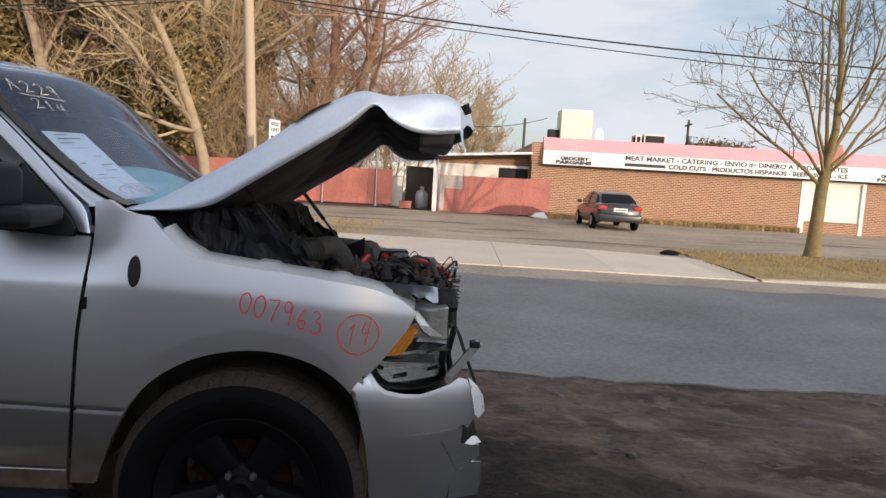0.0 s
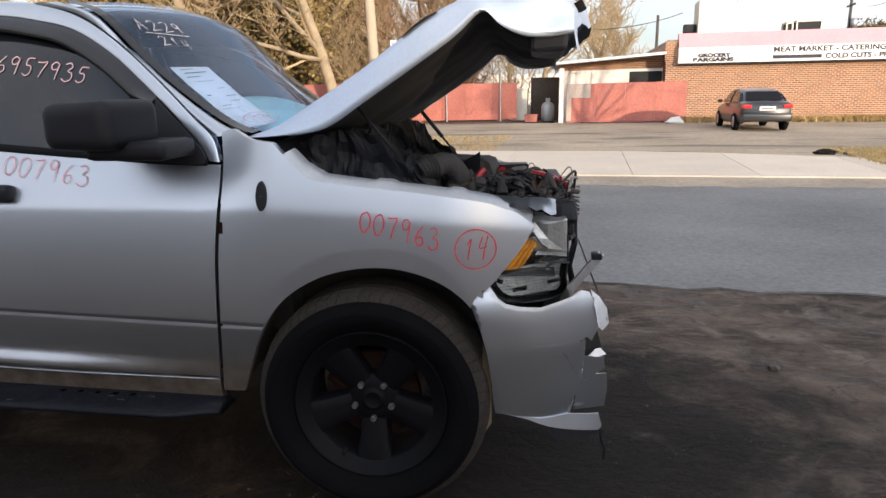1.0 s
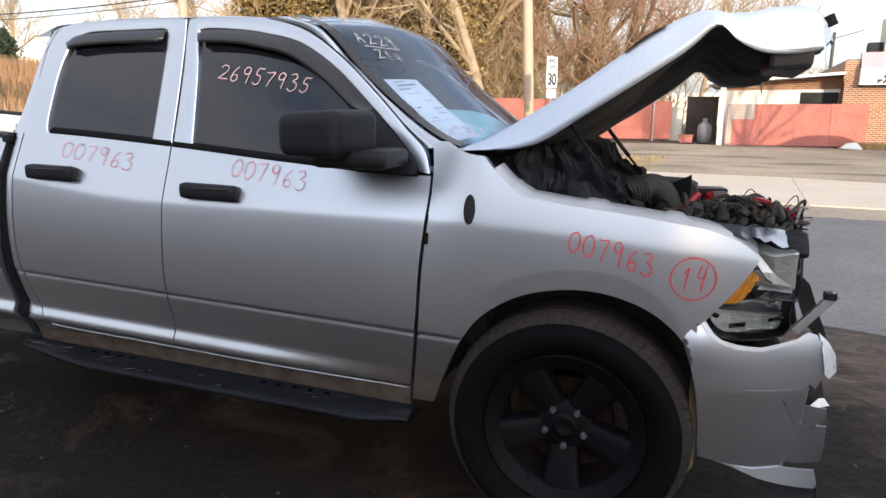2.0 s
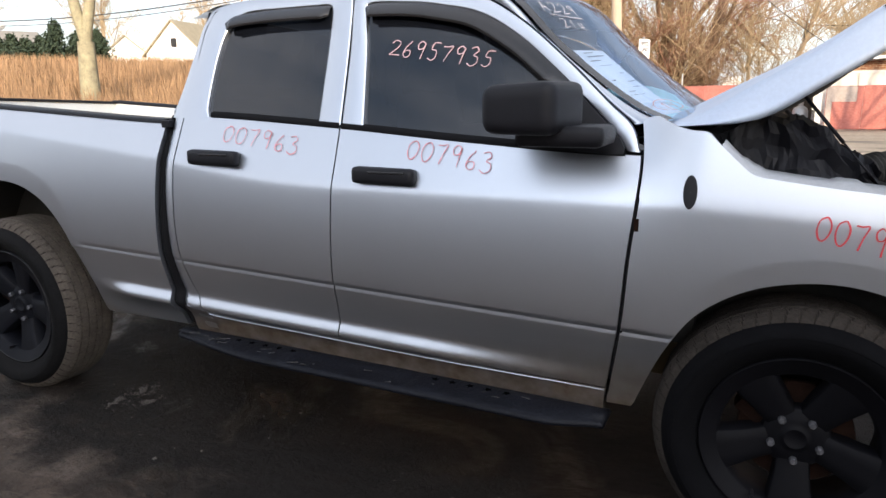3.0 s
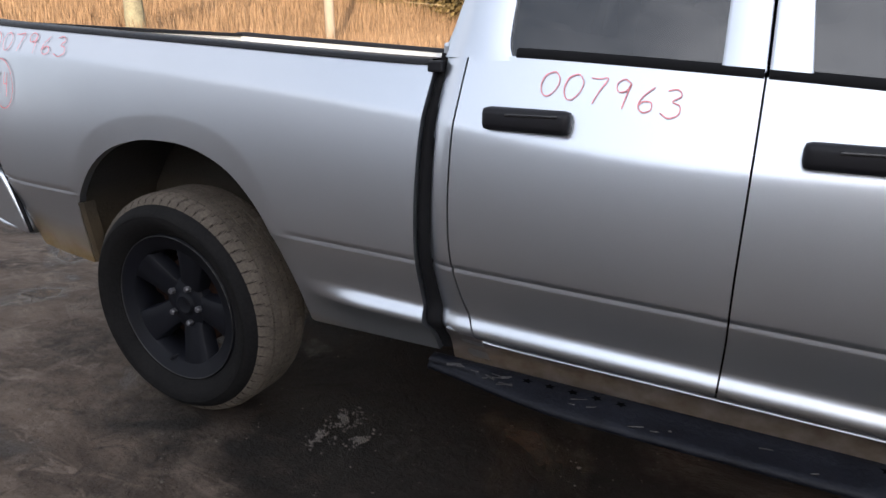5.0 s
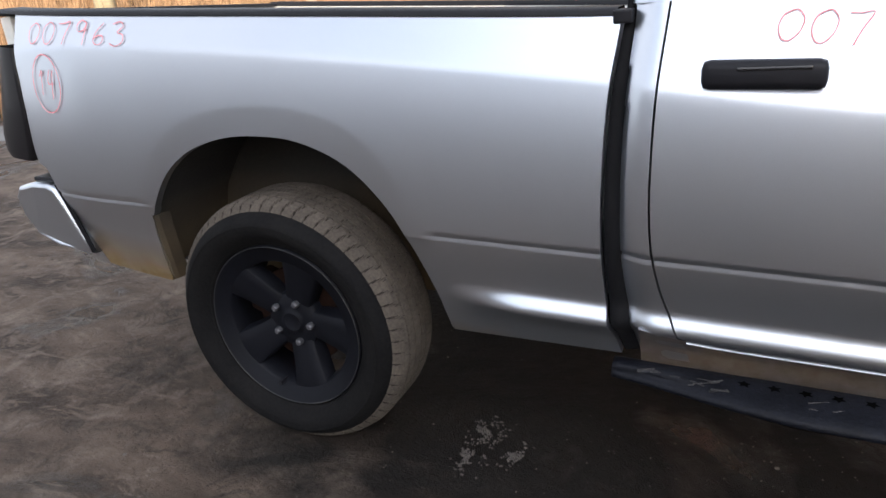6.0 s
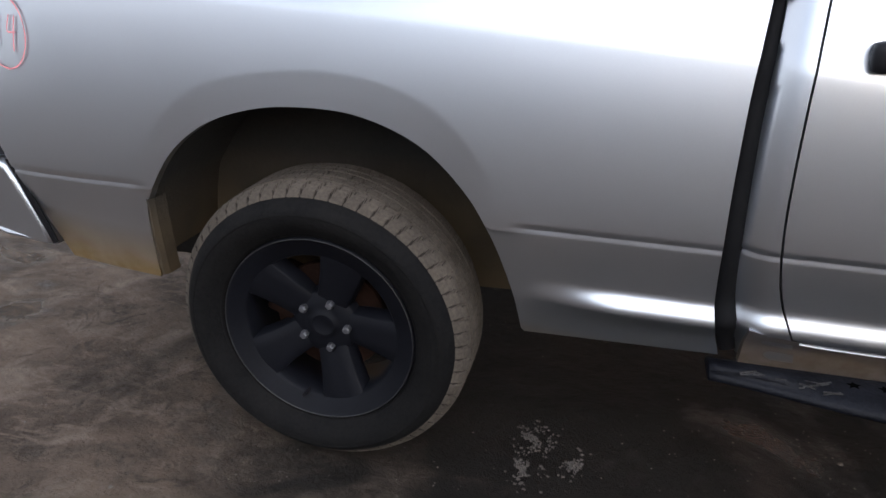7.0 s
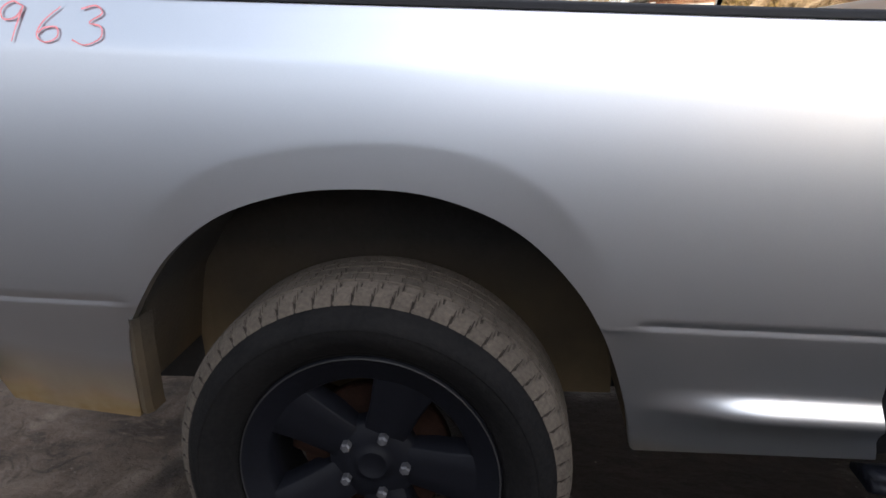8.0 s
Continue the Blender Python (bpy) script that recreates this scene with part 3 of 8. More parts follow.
wheel_copy(first_wheel, (-3.57, WIDE + 0.016, 0.410), 180, 40, 1.04)

# The front wheel takes the darker copies that carry its shade.
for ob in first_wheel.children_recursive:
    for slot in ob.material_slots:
        shaded_copy = {"tyre_sidewall": TYRE_FRONT, "black_painted_rim": RIM_FRONT, "scuffed_rim_edge": RIM_FRONT, "dusty_tyre_tread": TREAD_FRONT}.get(slot.material.name)
        if shaded_copy:
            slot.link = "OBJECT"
            slot.material = shaded_copy

# -- body panels
door_front = table([(0.40, -0.585), (0.48, -0.575), (0.71, -0.538), (0.95, -0.52), (1.13, -0.502), (1.26, -0.50), (1.40, -0.52)])
seam_mid = lambda z: -1.617 + 0.006 * smooth01((z - 0.75) / 0.5) - 0.05 * max(0.0, 0.66 - z)
seam_rear = table([(0.40, -2.28), (0.50, -2.305), (0.55, -2.328), (0.67, -2.37), (0.85, -2.395), (1.12, -2.392), (1.36, -2.372), (1.5, -2.36)])
gap_cab = table([(0.38, -2.41), (0.45, -2.43), (0.56, -2.452), (0.76, -2.472), (1.06, -2.472), (1.30, -2.452), (1.40, -2.45)])
gap_bed = table([(0.40, -2.465), (0.45, -2.475), (0.58, -2.505), (0.84, -2.515), (1.12, -2.505), (1.34, -2.480), (1.50, -2.47)])
fender_top = table([(-0.56, 1.330), (-0.525, 1.350), (-0.47, 1.368), (-0.44, 1.358), (-0.40, 1.338), (-0.36, 1.328), (-0.31, 1.322), (-0.285, 1.298), (-0.253, 1.267), (-0.214, 1.230), (-0.176, 1.202), (-0.107, 1.190), (0.02, 1.174), (0.132, 1.163), (0.261, 1.147), (0.388, 1.127), (0.459, 1.104), (0.512, 1.081), (0.58, 1.027)])
fender_low = lambda x: 0.405 if x < -0.49 else arch_front(x)
lamp_edge = table([(0.60, 0.345), (0.78, 0.362), (0.85, 0.43), (1.01, 0.555), (1.2, 0.62)])
door_low = table([(-2.45, 0.56), (-2.33, 0.535), (-2.2, 0.519), (-1.79, 0.506), (-1.3, 0.488), (-0.93, 0.476), (-0.5, 0.463)])

dense = [0.5 - 0.5 * math.cos(math.pi * k / 120) for k in range(121)]
for far in (False, True):
    panel("front_fender", lambda z: door_front(z) + (0.010 if 0.45 < z < 1.12 else 0.007), lamp_edge, fender_low, fender_top, 0, 44, PAINT_LOW, truck, "silver front fender with red handwriting", far, xs=dense)
    fd = panel("front_door", lambda z: seam_mid(z) + 0.0028, lambda z: door_front(z) - 0.003, door_low, lambda x: belt(x) - 0.012, 40, 44, PAINT_LOW, truck, "silver front door with red handwriting", far)
    rd = panel("rear_door", lambda z: seam_rear(z) + 0.0028, lambda z: seam_mid(z) - 0.0028, door_low, lambda x: belt(x) - 0.012, 30, 44, PAINT_LOW, truck, "silver rear door with red handwriting", far)
    panel("rocker_panel", lambda z: -2.42, lambda z: door_front(z) - 0.003, lambda x: 0.402 - 0.03 * (x + 2.1), lambda x: door_low(x) - 0.005, 30, 6, PAINT_SILL, truck, "mud-stained silver rocker panel", far)
    bm = bmesh.new()
    rows = []
    for k in range(40):
        x = -2.30 + 1.715 * k / 39
        z = door_low(x) - 0.006
        s, base = (-1, WIDE) if far else (1, 0)
        y = side_y(x, z)
        rows.append([(x, base + s * (y + 0.010), z - 0.0085), (x, base + s * (y - 0.001), z - 0.0075), (x, base + s * (y + 0.003), z - 0.0035), (x, base + s * (y + 0.02), z - 0.002)])
    sheet(bm, rows)
    bmesh.ops.recalc_face_normals(bm, faces=bm.faces)
    part("sill_lip", bm, PAINT, truck, "thin bright lip under the doors", smooth=True)
    def corner_skin(x, z):
        e = (x - gap_cab(z)) / 0.075
        return side_y(x, z) + 0.035 * max(0.0, 1 - e) ** 2
    panel("cab_corner", gap_cab, lambda z: seam_rear(z) - 0.0028, lambda x: 0.43, lambda x: belt(x) + 0.012, 10, 40, PAINT_LOW, truck, "", far, skin=corner_skin)
    bed_rear = table([(0.40, -4.44), (0.57, -4.475), (0.85, -4.545), (0.93, -4.575), (0.955, -4.615), (1.2, -4.62), (1.6, -4.62)])
    def bed_low(x):
        if x > -2.985:
            return 0.436
        if x < -4.145:
            return 0.482 - 0.14 * (x + 4.145)
        return arch_rear(x)
    bed = panel("bed_side", bed_rear, gap_bed, bed_low, lambda x: belt(x) - 0.012, 0, 48, PAINT_REAR, truck, "silver cargo bed side with red handwriting", far, xs=[k / 240 for k in range(241)], pin=True)

    # window frames: (outer, inner) places from the belt's rear round to the belt's front
    rear_pairs = [((-2.366, 1.352), (-2.238, 1.352)), ((-2.366, 1.42), (-2.256, 1.40)), ((-2.362, 1.52), (-2.256, 1.50)), ((-2.352, 1.62), (-2.248, 1.61)), ((-2.338, 1.72), (-2.228, 1.70)), ((-2.30, 1.795), (-2.19, 1.757)),
                  ((-2.20, 1.828), (-2.12, 1.785)), ((-2.0, 1.838), (-1.95, 1.790)), ((-1.80, 1.838), (-1.80, 1.792)), ((-1.66, 1.834), (-1.745, 1.790)), ((-1.638, 1.80), (-1.727, 1.760)), ((-1.622, 1.60), (-1.716, 1.60)), ((-1.612, 1.335), (-1.711, 1.340))]
    frame_strip("window_frame", rear_pairs, PAINT, rd, far=far)
    front_pairs = [((-1.605, 1.332), (-1.512, 1.325)), ((-1.614, 1.60), (-1.543, 1.60)), ((-1.630, 1.80), (-1.568, 1.745)), ((-1.60, 1.834), (-1.55, 1.786)), ((-1.40, 1.830), (-1.38, 1.778)), ((-1.25, 1.818), (-1.26, 1.760)),
                   ((-1.09, 1.772), (-1.10, 1.722)), ((-0.93, 1.676), (-0.94, 1.632)), ((-0.76, 1.538), (-0.80, 1.518)), ((-0.62, 1.410), (-0.66, 1.392)), ((-0.54, 1.338), (-0.58, 1.312)), ((-0.507, 1.258), (-0.546, 1.262))]
    frame_strip("window_frame", front_pairs, PAINT, fd, far=far)
    p1 = [b for a, b in rear_pairs]
    pane("window_pane", p1 + [p1[0]], GLASS_TINT, rd, far=far)
    p2 = [b for a, b in front_pairs]
    pane("window_pane", p2 + [p2[0]], GLASS_TINT, fd, far=far)
    # belt seals
    for own, x0, x1 in ((rd, -2.232, -1.615), (fd, -1.605, -0.55)):
        bm = bmesh.new()
        rows = []
        for k in range(25):
            x = x0 + (x1 - x0) * k / 24
            z = belt(x) - 0.004
            s = -1 if far else 1
            base = (WIDE if far else 0)
            rows.append([(x, base + s * (side_y(x, z - 0.014) + 0.002), z - 0.014), (x, base + s * (side_y(x, z) - 0.006), z - 0.008), (x, base + s * (side_y(x, z) - 0.004), z + 0.008), (x, base + s * (side_y(x, z) + 0.016), z + 0.014)])
        sheet(bm, rows)
        bmesh.ops.recalc_face_normals(bm, faces=bm.faces)
        part("belt_seal", bm, RUBBER, own, "black rubber belt seal", smooth=True)
    # rain visors above the windows
    for own, line in ((rd, [(-2.235, 1.745), (-2.19, 1.768), (-2.06, 1.780), (-1.90, 1.784), (-1.77, 1.784), (-1.728, 1.778)]),
                      (fd, [(-1.572, 1.770), (-1.53, 1.779), (-1.38, 1.772), (-1.26, 1.754), (-1.10, 1.715), (-0.94, 1.625), (-0.83, 1.540), (-0.755, 1.475)])):
        bm = bmesh.new()
        q = spline(line, 8)
        rows = []
        s, base = (-1, WIDE) if far else (1, 0)
        for i, p in enumerate(q):
            d = q[min(i + 1, len(q) - 1)] - q[max(i - 1, 0)]
            d /= np.linalg.norm(d)
            nrm = np.array((d[1], -d[0]))
            if nrm[1] > 0:
                nrm = -nrm
            e = min(1.0, i / 5, (len(q) - 1 - i) / 5)
            w = 0.050 * (0.75 + 0.25 * e)
            rows.append([(*(p - nrm * 0.008),), (*(p + nrm * 0.006),), (*(p + nrm * w * 0.6),), (*(p + nrm * w),), (*(p + nrm * (w - 0.004)),)])
            offs = (0.004, -0.012, -0.030 * (0.4 + 0.6 * e), -0.034 * (0.4 + 0.6 * e), -0.014)
            rows[-1] = [(a, base + s * (side_y(a, b) + o), b) for (a, b), o in zip(rows[-1], offs)]
        sheet(bm, rows)
        bmesh.ops.recalc_face_normals(bm, faces=bm.faces)
        part("rain_visor", bm, BLACK_GLOSS, own, "dark smoked rain visor", smooth=True)
    # door handles
    for own, x0, x1, z in ((fd, -1.512, -1.262, 1.158), (rd, -2.295, -2.05, 1.203)):
        bm = bmesh.new()
        y = side_y((x0 + x1) / 2, z)
        box(bm, (x0, y - 0.042, z - 0.031), (x1, y + 0.01, z + 0.031), 0.018)
        for v in bm.verts:
            if far:
                v.co.y = WIDE - v.co.y
            v.co.z += -0.02 * (v.co.x - (x0 + x1) / 2)
        h = part("door_handle", bm, BLACK, own, "black plastic pull handle", smooth=True)
        bm = bmesh.new()
        box(bm, (x0 + 0.07, y - 0.0445, z + 0.010), (x1 - 0.03, y - 0.030, z + 0.020), 0.004)
        for v in bm.verts:
            if far:
                v.co.y = WIDE - v.co.y
        part("grip_recess", bm, BLACK_GLOSS, h)

# -- handwriting on the near side
written("handwriting", digits("007963", -0.012, 0.262, 1.035, 0.968, 0.072), 0.0054, RED_MARK, truck, label="red handwritten number")
written("handwriting", digits("14", 0.335, 0.425, 0.935, 0.945, 0.075) + ring_of(0.375, 0.972, 0.067, 0.066), 0.0050, RED_MARK, truck, label="red circled number")
written("handwriting", digits("007963", -1.315, -0.975, 1.222, 1.178, 0.068), 0.0034, FAINT_MARK, truck, label="red handwritten number")
written("handwriting", digits("007963", -2.155, -1.775, 1.27, 1.222, 0.066), 0.0034, FAINT_MARK, truck, label="red handwritten number")
written("handwriting", digits("26957935", -1.455, -1.03, 1.588, 1.53, 0.06, 0.25), 0.0046, PINK_MARK, truck, lift=-0.012, label="pale chalk number on the window")
written("handwriting", digits("007963", -4.52, -4.02, 1.372, 1.345, 0.07), 0.0040, FAINT_MARK, truck, label="red handwritten number")
written("handwriting", digits("14", -4.485, -4.385, 1.20, 1.19, 0.09) + ring_of(-4.44, 1.235, 0.075, 0.098), 0.0052, FAINT_MARK, truck, label="red circled number")

# -- badge mount on the fender
bm = bmesh.new()
oval = [(math.cos(2 * math.pi * k / 24), math.sin(2 * math.pi * k / 24)) for k in range(24)]
rows = []
for sc, off in ((1.0, 0.004), (1.0, -0.004), (0.9, -0.007), (0.5, -0.008), (0.02, -0.008)):
    rows.append([(-0.348 + 0.020 * sc * a, side_y(-0.348, 1.148 + 0.050 * sc * b) + off, 1.148 + 0.050 * sc * b) for a, b in oval + oval[:1]])
sheet(bm, rows)
bmesh.ops.recalc_face_normals(bm, faces=bm.faces)
part("badge_mount", bm, BLACK, truck, "black oval mount of a missing badge")

# -- torn door gap between fender and front door: black strip for its shade, and rust
bm = bmesh.new()
rows = []
for k in range(26):
    z = 0.50 + 0.62 * k / 25
    x = door_front(z) + 0.009
    w = 0.011 + 0.004 * noise.noise((z * 14, 1.0, 2.0)) + (0.010 if z > 1.02 else 0)
    y = side_y(x, z)
    rows.append([(x - w, y + 0.012, z), (x - w * 0.4, y + 0.004 + 0.004 * noise.noise((z * 9, 0, 5)), z), (x + w * 0.5, y + 0.003, z), (x + w + 0.004, y + 0.012, z)])
sheet(bm, rows)
part("torn_seal", bm, RUBBER, truck, "black strip in place of the dark in the widened door gap", smooth=True)
bm = bmesh.new()
box(bm, (-0.505, 0.004, 1.02), (-0.490, 0.02, 1.06), 0.003)
part("rust_chip", bm, RUST, truck, "rusty bent edge")

# -- black strip between cab and cargo bed, put in for the gap's shade
bm = bmesh.new()
rows = []
for k in range(40):
    z = 0.44 + 0.93 * k / 39
    a, b = gap_bed(z) + 0.002, gap_cab(z) + 0.012
    y = side_y(-2.48, z)
    rows.append([(a, y + 0.045, z), (a + 0.004, y + 0.018, z), ((a + b) / 2, y + 0.022, z), (b - 0.004, y + 0.036, z), (b, y + 0.06, z)])
sheet(bm, rows)
bmesh.ops.recalc_face_normals(bm, faces=bm.faces)
part("gap_seal", bm, RUBBER, truck, "black strip in place of the dark gap between cab and cargo bed", smooth=True)
bm = bmesh.new()
box(bm, (-2.500, 0.075, 1.318), (-2.455, 0.15, 1.350), 0.006)
part("corner_cap", bm, BLACK, truck)

# -- cab: roof, pillars, rear wall, windscreen
def roof_z(x, y):
    e = abs(y - 1.0) / 0.77
    top = float(np.interp(x, (-2.45, -2.30, -2.0, -1.5, -1.2, -1.0), (1.80, 1.872, 1.892, 1.887, 1.862, 1.82)))
    edge = float(np.interp(x, (-2.45, -2.30, -2.0, -1.5, -1.2, -1.0), (1.76, 1.815, 1.828, 1.822, 1.802, 1.74)))
    return edge + (top - edge) * (1 - min(1.0, e) ** 3.2)
bm = bmesh.new()
rows = []
for i in range(40):
    x = -2.42 + (1.40) * i / 39
    y0 = side_y(x, roof_z(x, 0.23)) + 0.004
    row = []
    for j in range(33):
        y = y0 + (WIDE - 2 * y0) * (0.5 - 0.5 * math.cos(math.pi * j / 32))
        bow = 0.10 * (1 - ((y - 1) / 0.8) ** 2) * smooth01((x + 1.5) / 0.5)
        row.append((x + bow, y, roof_z(x, y)))
    rows.append(row)
sheet(bm, rows)
bmesh.ops.recalc_face_normals(bm, faces=bm.faces)
part("roof", bm, PAINT, truck, "silver cab roof", smooth=True)

# pillar line: outer edge against the doors, inner edge against the windscreen
PILLAR = [((-1.27, 1.824), (-1.14, 1.82)), ((-1.09, 1.779), (-1.00, 1.762)), ((-0.93, 1.683), (-0.84, 1.605)), ((-0.76, 1.545), (-0.68, 1.475)), ((-0.62, 1.417), (-0.545, 1.385)), ((-0.53, 1.342), (-0.45, 1.345))]
def screen(u, v):
    """The windscreen, u from its near edge to its far edge, v from top to bottom."""
    q = pillar_in(v)
    y0 = 0.27 - 0.10 * v
    y = y0 + (WIDE - 2 * y0) * u
    bulge = 1 - (2 * u - 1) ** 2
    return Vector((q[0] + 0.16 * bulge, y, q[1] + 0.065 * bulge * (1 - 0.3 * v)))
_pin = np.array(spline([p[1] for p in PILLAR], 10))
def pillar_in(v):
    f = v * (len(_pin) - 1)
    i = min(int(f), len(_pin) - 2)
    return _pin[i] * (1 - (f - i)) + _pin[i + 1] * (f - i)
_pout = np.array(spline([p[0] for p in PILLAR], 10))
for far in (False, True):
    bm = bmesh.new()
    rows = []
    for i in range(len(_pout)):
        a, v = _pout[i], i / (len(_pout) - 1)
        b = screen(0, v)
        ya = side_y(a[0], a[1]) + 0.002
        p = Vector((a[0], ya, a[1]))
        out = Vector((0.3, -1, 0.45)).normalized()
        row = [p + Vector((0, 0.03, 0)), p, p.lerp(b, 0.25) + out * 0.005, p.lerp(b, 0.6) + out * 0.007, p.lerp(b, 0.92) + out * 0.004, b - Vector((0, 0, 0.004))]
        rows.append([(q.x, (WIDE - q.y) if far else q.y, q.z) for q in row])
    sheet(bm, rows)
    bmesh.ops.recalc_face_normals(bm, faces=bm.faces)
    part("pillar", bm, PAINT, truck, "silver windscreen pillar", smooth=True)
    # rear pillar between rear door and back wall
    bm = bmesh.new()
    rows = []
    for k in range(24):
        z = 1.36 + 0.455 * k / 23
        xo = float(np.interp(z, (1.36, 1.50, 1.62, 1.72, 1.795, 1.82), (-2.338, -2.349, -2.349, -2.339, -2.304, -2.21)))
        xi = float(np.interp(z, (1.34, 1.43, 1.62, 1.74, 1.82), (-2.475, -2.445, -2.40, -2.37, -2.33)))
        row = []
        for u in (0, 0.3, 0.6, 0.85, 1.0):
            x = xo * (1 - u) + xi * u
            y = side_y(x, z) + 0.06 * max(0, u - 0.25) ** 2
            row.append((x, WIDE - y if far else y, z))
        x = xi - 0.012
        y = side_y(x, z) + 0.12
        row.append((x, WIDE - y if far else y, z))
        rows.append(row)
    sheet(bm, rows)
    bmesh.ops.recalc_face_normals(bm, faces=bm.faces)
    part("rear_pillar", bm, PAINT, truck, smooth=True)

bm = bmesh.new()
sheet(bm, [[tuple(screen(i / 24, j / 20)) for i in range(25)] for j in range(21)])
for f in bm.faces:
    f.normal_update()
    if f.normal.z < 0:
        f.normal_flip()
part("windscreen", bm, GLASS_CLEAR, truck, "dusty windscreen with papers behind it", smooth=True)
# Blue sheet under the glass, added for the sky's blue reflection.
bm = bmesh.new()
sheet(bm, [[tuple(screen(0.01 + 0.98 * i / 24, 0.02 + 0.32 * j / 8) - Vector((0.004, 0, 0.006))) for i in range(25)] for j in range(9)])
part("shade_band", bm, GLASS_BAND, truck, "blue tinted band along the top of the windscreen", smooth=True)
bm = bmesh.new()
rows = []
for j in range(21):
    rows.append([tuple(screen(u, j / 20) + Vector((0.006, 0, 0.008))) for u in (0.0, 0.012, 0.026)])
sheet(bm, rows)
part("windscreen_seal", bm, BLACK_GLOSS, truck, "black windscreen edge")
bm = bmesh.new()
box(bm, (-2.47, 0.12, 0.55), (-2.42, WIDE - 0.12, 1.40), 0.01)
part("cab_back_wall", bm, PAINT, truck)
bm = bmesh.new()
sheet(bm, [[(-2.46, 0.14, 1.38), (-2.46, WIDE - 0.14, 1.38)], [(-2.36, 0.27, 1.80), (-2.36, WIDE - 0.27, 1.80)]])
part("rear_window", bm, GLASS_TINT, truck)

# -- inside the cab
bm = bmesh.new()
box(bm, (-2.40, 0.16, 0.50), (-0.60, WIDE - 0.16, 0.60))
part("cab_floor", bm, UNDER, truck)
bm = bmesh.new()
box(bm, (-1.05, 0.19, 0.95), (-0.47, WIDE - 0.19, 1.27), 0.06)
part("dashboard", bm, BLACK, truck, "black dashboard", smooth=True)
for y in (0.55, 1.45):
    bm = bmesh.new()
    box(bm, (-1.85, y - 0.25, 0.62), (-1.30, y + 0.25, 0.95), 0.08)
    box(bm, (-1.98, y - 0.25, 0.85), (-1.78, y + 0.25, 1.50), 0.07)
    box(bm, (-1.95, y - 0.13, 1.52), (-1.83, y + 0.13, 1.68), 0.04)
    part("front_seat", bm, BLACK, truck, smooth=True)
bm = bmesh.new()
box(bm, (-2.38, 0.25, 0.65), (-2.22, WIDE - 0.25, 1.45), 0.06)
part("rear_seat", bm, BLACK, truck, smooth=True)
bm = bmesh.new()
rows = []
for j in range(13):
    rows.append([])
    for i in range(21):
        u, v = i / 20, j / 12
        n = noise.noise((u * 5, v * 4, 3.0)) * 0.03
        rows[-1].append((-0.80 + 0.48 * v + n, 0.36 + 1.20 * u, 1.290 + 0.24 * math.sin(math.pi * (0.25 + 0.65 * v)) * (0.65 + 0.35 * math.sin(math.pi * u)) - 0.10 * v + n))
sheet(bm, rows)
part("airbag", bm, TEAL, truck, "teal-tinted crumpled airbag on the dashboard", smooth=True)

# -- papers stuck behind the windscreen, and chalk on it
def on_screen(a, b, lift=-0.006):
    """A place on the windscreen: a metres in from its near edge, b from 0 at the top to 1 at the bottom."""
    p = screen(a / 1.5, b)
    return p + Vector((0.5, -0.15, 0.75)).normalized() * lift
bm = bmesh.new()
rows = []
for j in range(11):
    rows.append([tuple(on_screen(0.085 + 0.175 * i / 8 - 0.02 * (j / 10), 0.43 + 0.33 * j / 10 + 0.012 * i / 8, -0.008 + 0.004 * noise.noise((i * 0.6, j * 0.5, 1)))) for i in range(9)])
sheet(bm, rows)
paper = part("paper_sheet", bm, PAPER, truck, "white printed sale paper")
for b, a0, a1, h in ((0.452, 0.11, 0.17, 0.003), (0.470, 0.11, 0.21, 0.005), (0.492, 0.10, 0.16, 0.004), (0.520, 0.12, 0.20, 0.002), (0.565, 0.18, 0.21, 0.003), (0.600, 0.09, 0.11, 0.006), (0.615, 0.17, 0.22, 0.004), (0.650, 0.16, 0.21, 0.003), (0.675, 0.10, 0.14, 0.003), (0.70, 0.08, 0.17, 0.002)):
    bm = bmesh.new()
    sheet(bm, [[tuple(on_screen(a0 + (a1 - a0) * i / 5, b + h * j, -0.003)) for i in range(6)] for j in range(2)])
    part("print_bar", bm, INK, paper)
bm = bmesh.new()
sheet(bm, [[tuple(on_screen(0.06 + 0.17 * i / 6, 0.76 + 0.13 * j / 5, -0.010)) for i in range(7)] for j in range(6)])
part("paper_slip", bm, PAPER, truck, "white paper slip under pink chalk")
def chalk(x, z):
    return tuple(on_screen(x, z, 0.006))
lines = []
for k, ch in enumerate("A229"):
    for ln in DIGITS[ch]:
        lines.append([(0.10 + 0.052 * k + 0.042 * px, 0.275 - 0.050 * pz + 0.008 * k) for px, pz in ln])
for k, ch in enumerate("214"):
    for ln in DIGITS[ch]:
        lines.append([(0.14 + 0.045 * k + 0.036 * px, 0.345 - 0.040 * pz + 0.01 * k) for px, pz in ln])
lines.append([(0.115, 0.287), (0.30, 0.308)])
written("windscreen_chalk", lines, 0.0024, WHITE_MARK, truck, place=chalk, label="white chalk marks on the windscreen")
lines = ring_of(0.17, 0.83, 0.085, 0.06)
for k, ch in enumerate("14"):
    for ln in DIGITS[ch]:
        lines.append([(0.13 + 0.05 * k + 0.04 * px, 0.86 - 0.06 * pz) for px, pz in ln])
written("windscreen_chalk", lines, 0.006, PINK_MARK, truck, place=chalk, label="pink chalk ring on the windscreen")

